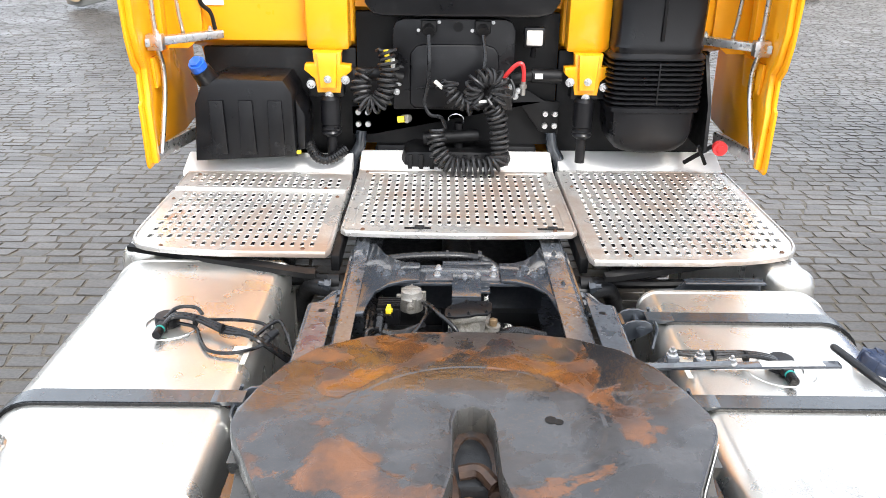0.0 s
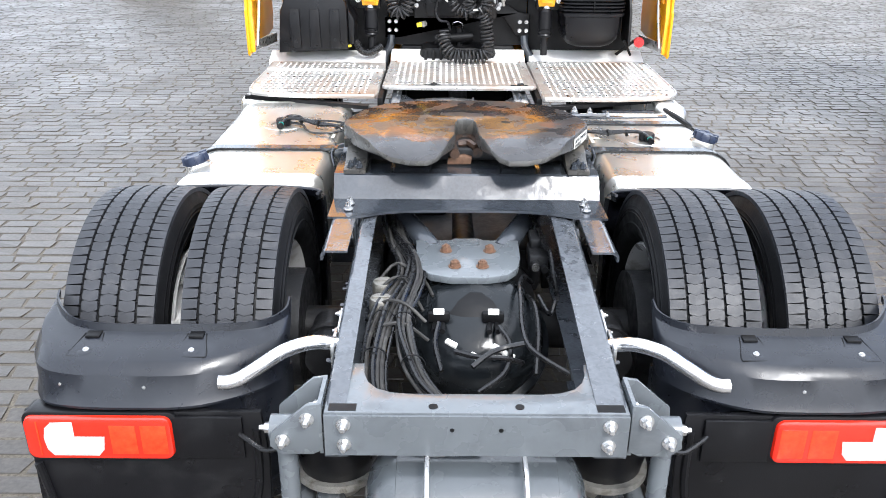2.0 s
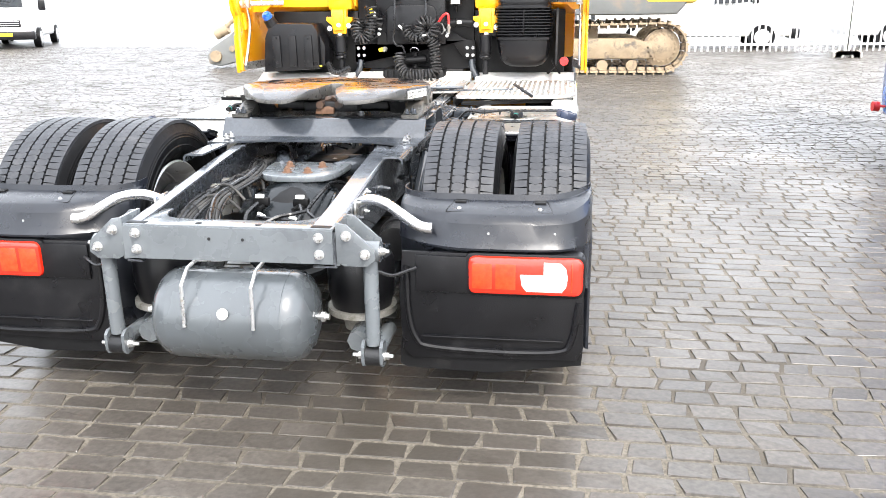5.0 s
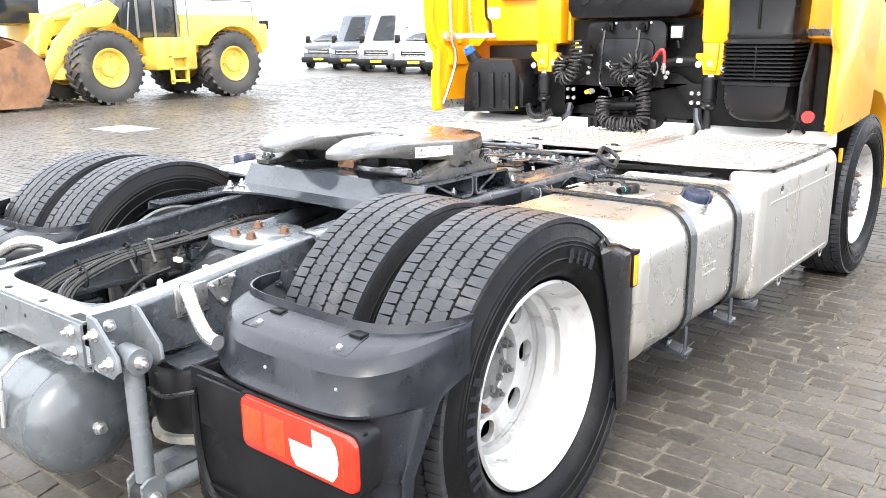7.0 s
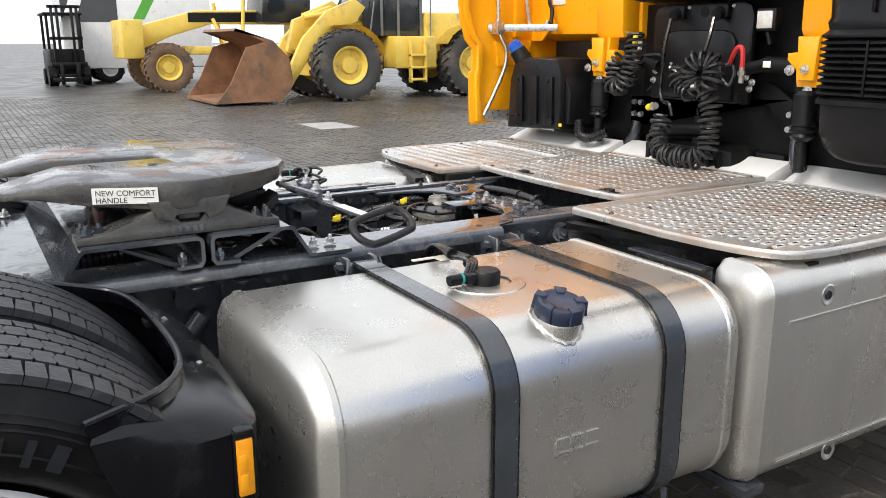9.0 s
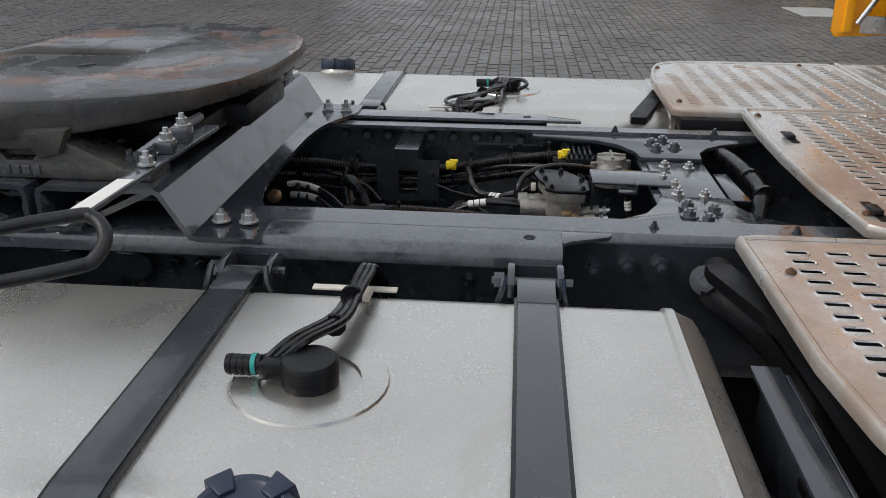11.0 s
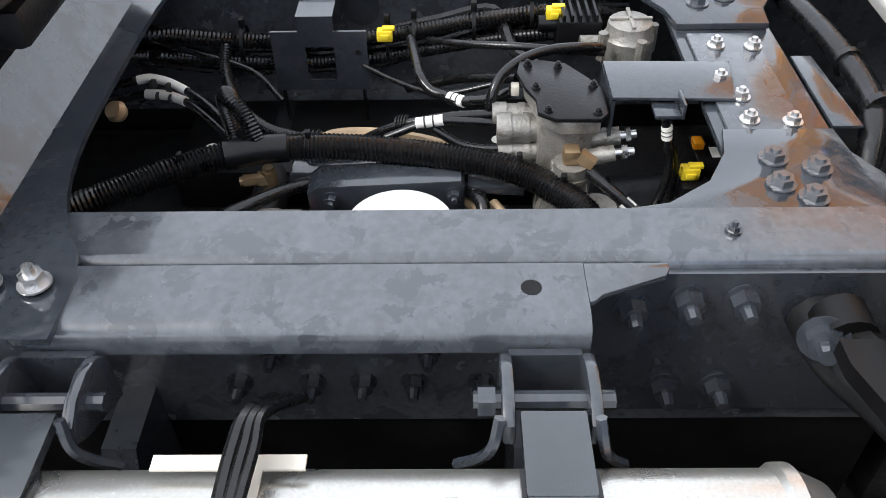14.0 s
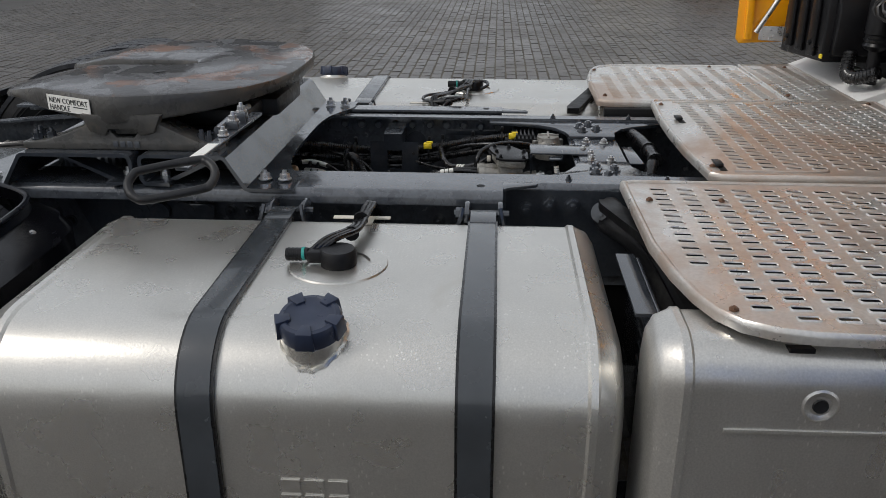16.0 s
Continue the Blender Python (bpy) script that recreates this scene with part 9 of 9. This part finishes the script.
# tracked excavator, its arm lying on the ground
exc = thing("excavator", "tracked excavator with dusty undercarriage and grey arm resting on the ground", "excavator")
for yc in (13.9, 15.9):
    bm, done = bpart(exc, "track_frame", DUSTY, "dust-covered track frame")
    prism(bm, [(-1.4, 0.30), (2.9, 0.30), (3.0, 0.55), (2.5, 0.70), (-1.2, 0.70), (-1.6, 0.5)], "y", yc - 0.18, yc + 0.18, 0.03)
    done()
    bm, done = bpart(exc, "sprocket", DUSTY)
    for x, r in ((3.05, 0.36), (-1.65, 0.36)):
        turned(bm, [(r, -0.12), (r, 0.12), (r * 0.8, 0.14), (r * 0.4, 0.2), (0, 0.21)], (x, yc, 0.52), (0, -1, 0), 28)
        for k in range(18):
            a = 2 * math.pi * k / 18
            rod(bm, (x + r * 0.75 * math.cos(a), yc - 0.15, 0.52 + r * 0.75 * math.sin(a)), (x + r * 0.75 * math.cos(a), yc - 0.18, 0.52 + r * 0.75 * math.sin(a)), 0.025, 6)
    for k in range(7):
        rod(bm, (-1.0 + k * 0.58, yc - 0.15, 0.17), (-1.0 + k * 0.58, yc + 0.15, 0.17), 0.11, 14)
    for x in (0.0, 1.5):
        rod(bm, (x, yc - 0.22, 0.84), (x, yc + 0.15, 0.84), 0.09, 14)
    done()
    shoe_bm = BM()
    box(shoe_bm, (-0.085, -0.30, -0.02), (0.085, 0.30, 0.02), 0.004, 1)
    box(shoe_bm, (-0.06, -0.30, 0.02), (-0.03, 0.30, 0.055))
    box(shoe_bm, (-0.07, -0.12, -0.08), (0.07, 0.12, -0.02))
    shoe = to_mesh("track_shoe", shoe_bm, DUSTY)
    R, L0, L1 = 0.47, -1.65, 3.05
    length = 2 * (L1 - L0) + 2 * math.pi * R
    n = 66
    for k in range(n):
        d = length * k / n
        if d < L1 - L0:
            x, z, a = L0 + d, 0.52 + R - 0.03 * math.sin(math.pi * d / (L1 - L0)), 0
        elif d < L1 - L0 + math.pi * R:
            q = (d - (L1 - L0)) / R
            x, z, a = L1 + R * math.sin(q), 0.52 + R * math.cos(q), q
        elif d < 2 * (L1 - L0) + math.pi * R:
            x, z, a = L1 - (d - (L1 - L0) - math.pi * R), 0.52 - R, math.pi
        else:
            q = math.pi + (d - 2 * (L1 - L0) - math.pi * R) / R
            x, z, a = L0 + R * math.sin(q), 0.52 + R * math.cos(q), q
        ob = new("track_shoe", shoe)
        ob.parent = exc
        ob.location = (x, yc, z)
        ob.rotation_euler = (0, a, 0)
bm, done = bpart(exc, "carbody", DUSTY)
box(bm, (-0.2, 14.0, 0.5), (1.8, 15.8, 1.0), 0.08)
done()
bm, done = bpart(exc, "house", ARM_GREY, "grey and yellow upper structure")
prism(bm, [(-1.6, 1.15), (3.3, 1.15), (3.5, 1.4), (3.4, 2.3), (0.5, 2.4), (-1.6, 2.0)], "y", 13.6, 16.2, 0.08)
done()
bm, done = bpart(exc, "counterweight", YELLOW)
box(bm, (2.6, 13.55, 1.35), (3.7, 16.25, 2.4), 0.15)
done()
bm, done = bpart(exc, "operator_cab", GLASS)
box(bm, (-1.55, 13.62, 2.0), (0.1, 14.6, 3.4), 0.06)
done()
bm, done = bpart(exc, "boom", ARM_GREY)
prism(bm, [(-1.0, 1.6), (-0.4, 2.2), (-2.0, 4.3), (-3.2, 4.6), (-3.2, 4.1), (-2.2, 3.8)], "y", 14.9, 15.3, 0.05)
done()
bm, done = bpart(exc, "arm", ARM_GREY, "long grey excavator arm lying with its tip down")
prism(bm, [(-7.05, 0.10), (-7.1, 0.28), (-6.95, 0.48), (-6.5, 0.75), (-3.6, 3.3), (-2.9, 4.5), (-2.7, 4.3), (-3.1, 2.9), (-5.55, 0.50), (-6.0, 0.25), (-6.8, 0.05)], "y", 15.1, 15.5, 0.03)
armo = done()
bm, done = bpart(exc, "arm_pin", DUSTY)
rod(bm, (-6.85, 15.02, 0.28), (-6.85, 15.58, 0.28), 0.13, 18)
rod(bm, (-6.45, 15.05, 0.45), (-6.45, 15.55, 0.45), 0.07, 12)
done()
bm, done = bpart(exc, "cylinder", DUSTY)
rod(bm, (-6.75, 15.3, 0.85), (-5.6, 15.3, 1.75), 0.05, 10)
rod(bm, (-5.6, 15.3, 1.75), (-4.2, 15.3, 3.1), 0.11, 12)
rod(bm, (-6.9, 15.3, 0.75), (-6.6, 15.3, 0.9), 0.12, 10)
done()
bm, done = bpart(exc, "arm_marking", LABEL)
for k in range(5):
    c = Vector((-5.62 + k * 0.36, 15.095, 1.02 + k * 0.33))
    m = Matrix.Translation(c) @ Matrix.Rotation(radians(-42.5), 4, "Y")
    bmesh.ops.create_cube(bm, size=1, matrix=m @ Matrix.Diagonal((0.30 if k % 2 else 0.22, 0.008, 0.36, 1)))
done(armo)

# blue lorry parked alongside
blue = thing("blue_lorry", "glossy blue lorry parked alongside, polished wheel", "truck", at=(0.03, -0.2, 0))
bm, done = bpart(blue, "cab", BLUE)
side = [(3.62, 0.95), (3.75, 1.02), (3.86, 1.12), (4.12, 1.20), (4.46, 1.22), (4.80, 1.18), (5.02, 1.05), (5.08, 0.85), (5.12, 0.38), (5.52, 0.34), (5.62, 0.5), (5.68, 1.2), (5.64, 2.0), (5.4, 3.3), (5.1, 3.7), (3.3, 3.75), (3.3, 0.95)]
prism(bm, side, "x", 4.30, 6.75, 0.05)
done()
bm, done = bpart(blue, "fender_lip", BLUE)
prism(bm, [(3.70, 0.98), (3.83, 1.14), (4.10, 1.23), (4.46, 1.25), (4.82, 1.21), (5.05, 1.07), (5.12, 0.85), (5.2, 0.85), (5.14, 1.12), (4.88, 1.29), (4.46, 1.33), (4.06, 1.31), (3.76, 1.2), (3.62, 1.02)], "x", 4.255, 4.2995, 0.012)
done()
bm, done = bpart(blue, "windscreen", GLASS)
prism(bm, [(4.45, 2.1), (6.6, 2.1), (6.5, 3.0), (4.55, 3.0)], "y", 5.56, 5.64)
done()
bm, done = bpart(blue, "side_window", GLASS)
prism(bm, [(4.4, 2.05), (5.55, 2.05), (5.35, 2.85), (4.4, 2.85)], "x", 4.29, 4.299)
done()
bm, done = bpart(blue, "marker_lamp", RED)
rod(bm, (4.22, 5.45, 0.44), (4.30, 5.45, 0.44), 0.012, 8)
rod(bm, (4.18, 5.45, 0.44), (4.24, 5.45, 0.44), 0.05, 14)
done()
bm, done = bpart(blue, "chassis", BLACK_SOFT)
box(bm, (5.1, -1.0, 0.6), (6.0, 5.0, 0.95), 0.02)
box(bm, (4.45, 3.6, 0.5), (6.6, 5.1, 1.0), 0.05)
done()
bm, done = bpart(blue, "storage_box", ALU_PANEL)
box(bm, (4.32, 1.9, 0.40), (5.0, 3.2, 0.98), 0.03)
done()
for x, sd in ((4.47, -1), (6.58, 1)):
    wh = new("wheel")
    wh.parent = blue
    wh.location = (x, 4.44, 0.52)
    for me_, nm in ((TYRE, "tyre"), (BLOCKS, "tread")):
        o = new(nm, me_)
        o.parent = wh
    bm = BM()
    turned(bm, [(0.30, sd * 0.13), (0.305, sd * 0.14), (0.29, sd * 0.135), (0.275, sd * 0.10), (0.25, sd * 0.085), (0.20, sd * 0.09), (0.19, sd * 0.12), (0.13, sd * 0.14), (0.12, sd * 0.19), (0.06, sd * 0.20), (0, sd * 0.2)], (0, 0, 0), (1, 0, 0), 40)
    for k in range(10):
        a = 2 * math.pi * k / 10
        rod(bm, (sd * 0.11, 0.165 * math.cos(a), 0.165 * math.sin(a)), (sd * 0.16, 0.165 * math.cos(a), 0.165 * math.sin(a)), 0.018, 8)
    part("rim", bm, CHROME, wh, "polished alloy rim")

# inspection cover in the paving
bm = BM()
box(bm, (-11.6, 5.4, -0.005), (-10.5, 6.1, 0.006), 0.003)
cover = setting("manhole_cover", bm, CONCRETE, "rectangular drain cover set in the paving", "cover")

# Unseen wall, added to darken low reflections on the coupling plate
bm = BM()
box(bm, (-34.0, -48.0, 0.0), (-33.6, -6.0, 8.5))
dark_wall = setting("wall_west", bm, mat("unseen_wall_cladding", (0.16, 0.165, 0.17), 0.6, 0.0, 0.2, 0.6, (0.06, 0.06, 0.06), 0.3, 0.4), "unseen dark ribbed wall added to dim reflections from the west", "wall")
for k in range(42):
    bm = BM()
    box(bm, (-33.6, -47.5 + k, 0.0), (-33.55, -47.0 + k, 8.5))
    part("cladding_rib", bm, dark_wall.data.materials[0], dark_wall)

# ---------- ground ----------
bm = BM()
for x0, x1, y0, y1, m in ((-22, 12, -7, 24, 0), (-600, -22, -600, 600, 1), (12, 600, -600, 600, 1), (-22, 12, -600, -7, 1), (-22, 12, 24, 600, 1)):
    f = bm.faces.new([bm.verts.new((x, y, -0.0042)) for x, y in ((x0, y0), (x1, y0), (x1, y1), (x0, y1))])
    f.material_index = m
ground = setting("ground", bm, JOINT, "damp grey block paving of the yard with sandy joints", "ground")
ground.data.materials.append(PAVING)


def pavers(x0, x1, y0, y1, seed):
    """Worn clay pavers in courses: lengths, ends and edges vary, each block has bevels and its own height; returns vertices and faces."""
    rnd = np.random.RandomState(seed)
    W, b = 0.1075, 0.0022
    verts, faces, near = [], [], []
    for j in range(int((y1 - y0) / W)):
        y = y0 + j * W
        x = x0 + rnd.uniform(-0.1, 0.1)
        lean = rnd.uniform(-0.01, 0.01)
        while x < x1:
            L = rnd.choice([0.212, 0.212, 0.205, 0.20, 0.19, 0.155] if x < 1.2 else [0.19, 0.175, 0.165, 0.16, 0.15, 0.12]) + rnd.uniform(-0.006, 0.006)
            g = rnd.uniform(0.010, 0.020, 4) / 2
            skew = rnd.uniform(-0.007, 0.007, 2) + lean
            h = rnd.uniform(-0.003, 0.003, 4) + rnd.uniform(-0.002, 0.002)
            if 1.45 < x < 3.1 and 0.45 < y < 4.0 and len(near) < 300:
                near.append((x + L / 2, y + W / 2, L))
                x += L
                continue
            n = len(verts)
            xa, xb, ya, yb = x + g[0], x + L - g[1], y + g[2], y + W - g[3]
            low = [(xa - skew[0], ya), (xb - skew[1], ya), (xb + skew[1], yb), (xa + skew[0], yb)]
            verts += [(p, q, -0.0055) for p, q in low]
            for k in range(4):
                (p, q), (i1, i2) = low[k], ((1, 1), (-1, 1), (-1, -1), (1, -1))[k]
                c1, c2 = rnd.uniform(0.004, 0.016, 2)
                e = b * rnd.uniform(0.7, 1.5)
                one, two = (p + i1 * c1, q + i2 * e, h[k]), (p + i1 * e, q + i2 * c2, h[k])
                verts += [two, one] if k % 2 == 0 else [one, two]
            t = n + 4
            faces.append(tuple(t + m for m in range(8)))
            for k in range(4):
                faces += [(n + k, t + 2 * k + 1, t + 2 * k), (n + k, n + (k + 1) % 4, t + (2 * k + 2) % 8, t + 2 * k + 1)]
            x += L
    return verts, faces, near


vs, fs, near = pavers(-22, 12, -7, 24, 4)
me = bpy.data.meshes.new("block_paving")
me.from_pydata(vs, [], fs)
me.materials.append(PAVING)
pave = tagged(new("block_paving", me), "damp grey block paving laid in running bond", "paving", kind="stuff")

PAVERS = {}
rnd = random.Random(9)


def paver_mesh(long):
    """One worn block with bevelled edges, about its own middle."""
    hx, hy, c = long / 2 - 0.0075, 0.0465, 0.0025
    low = [(-hx, -hy), (hx, -hy), (hx, hy), (-hx, hy)]
    top = [(x - math.copysign(c * rnd.uniform(0.7, 1.5), x), y - math.copysign(c * rnd.uniform(0.7, 1.4), y), rnd.uniform(-0.002, 0.002)) for x, y in low]
    me = bpy.data.meshes.new("paver")
    me.from_pydata([(x, y, -0.006) for x, y in low] + top, [], [(4, 5, 6, 7)] + [(k, (k + 1) % 4, 4 + (k + 1) % 4, 4 + k) for k in range(4)])
    me.materials.append(PAVING)
    return me


for x, y, long in near:
    key = (round(long, 2), rnd.randrange(4))
    if key not in PAVERS:
        PAVERS[key] = paver_mesh(key[0])
    ob = new("paver", PAVERS[key])
    ob.location = (x, y, rnd.uniform(-0.002, 0.002))
    ob.rotation_euler = (0, 0, radians(rnd.uniform(-1.2, 1.2)))
    ob.parent = ground
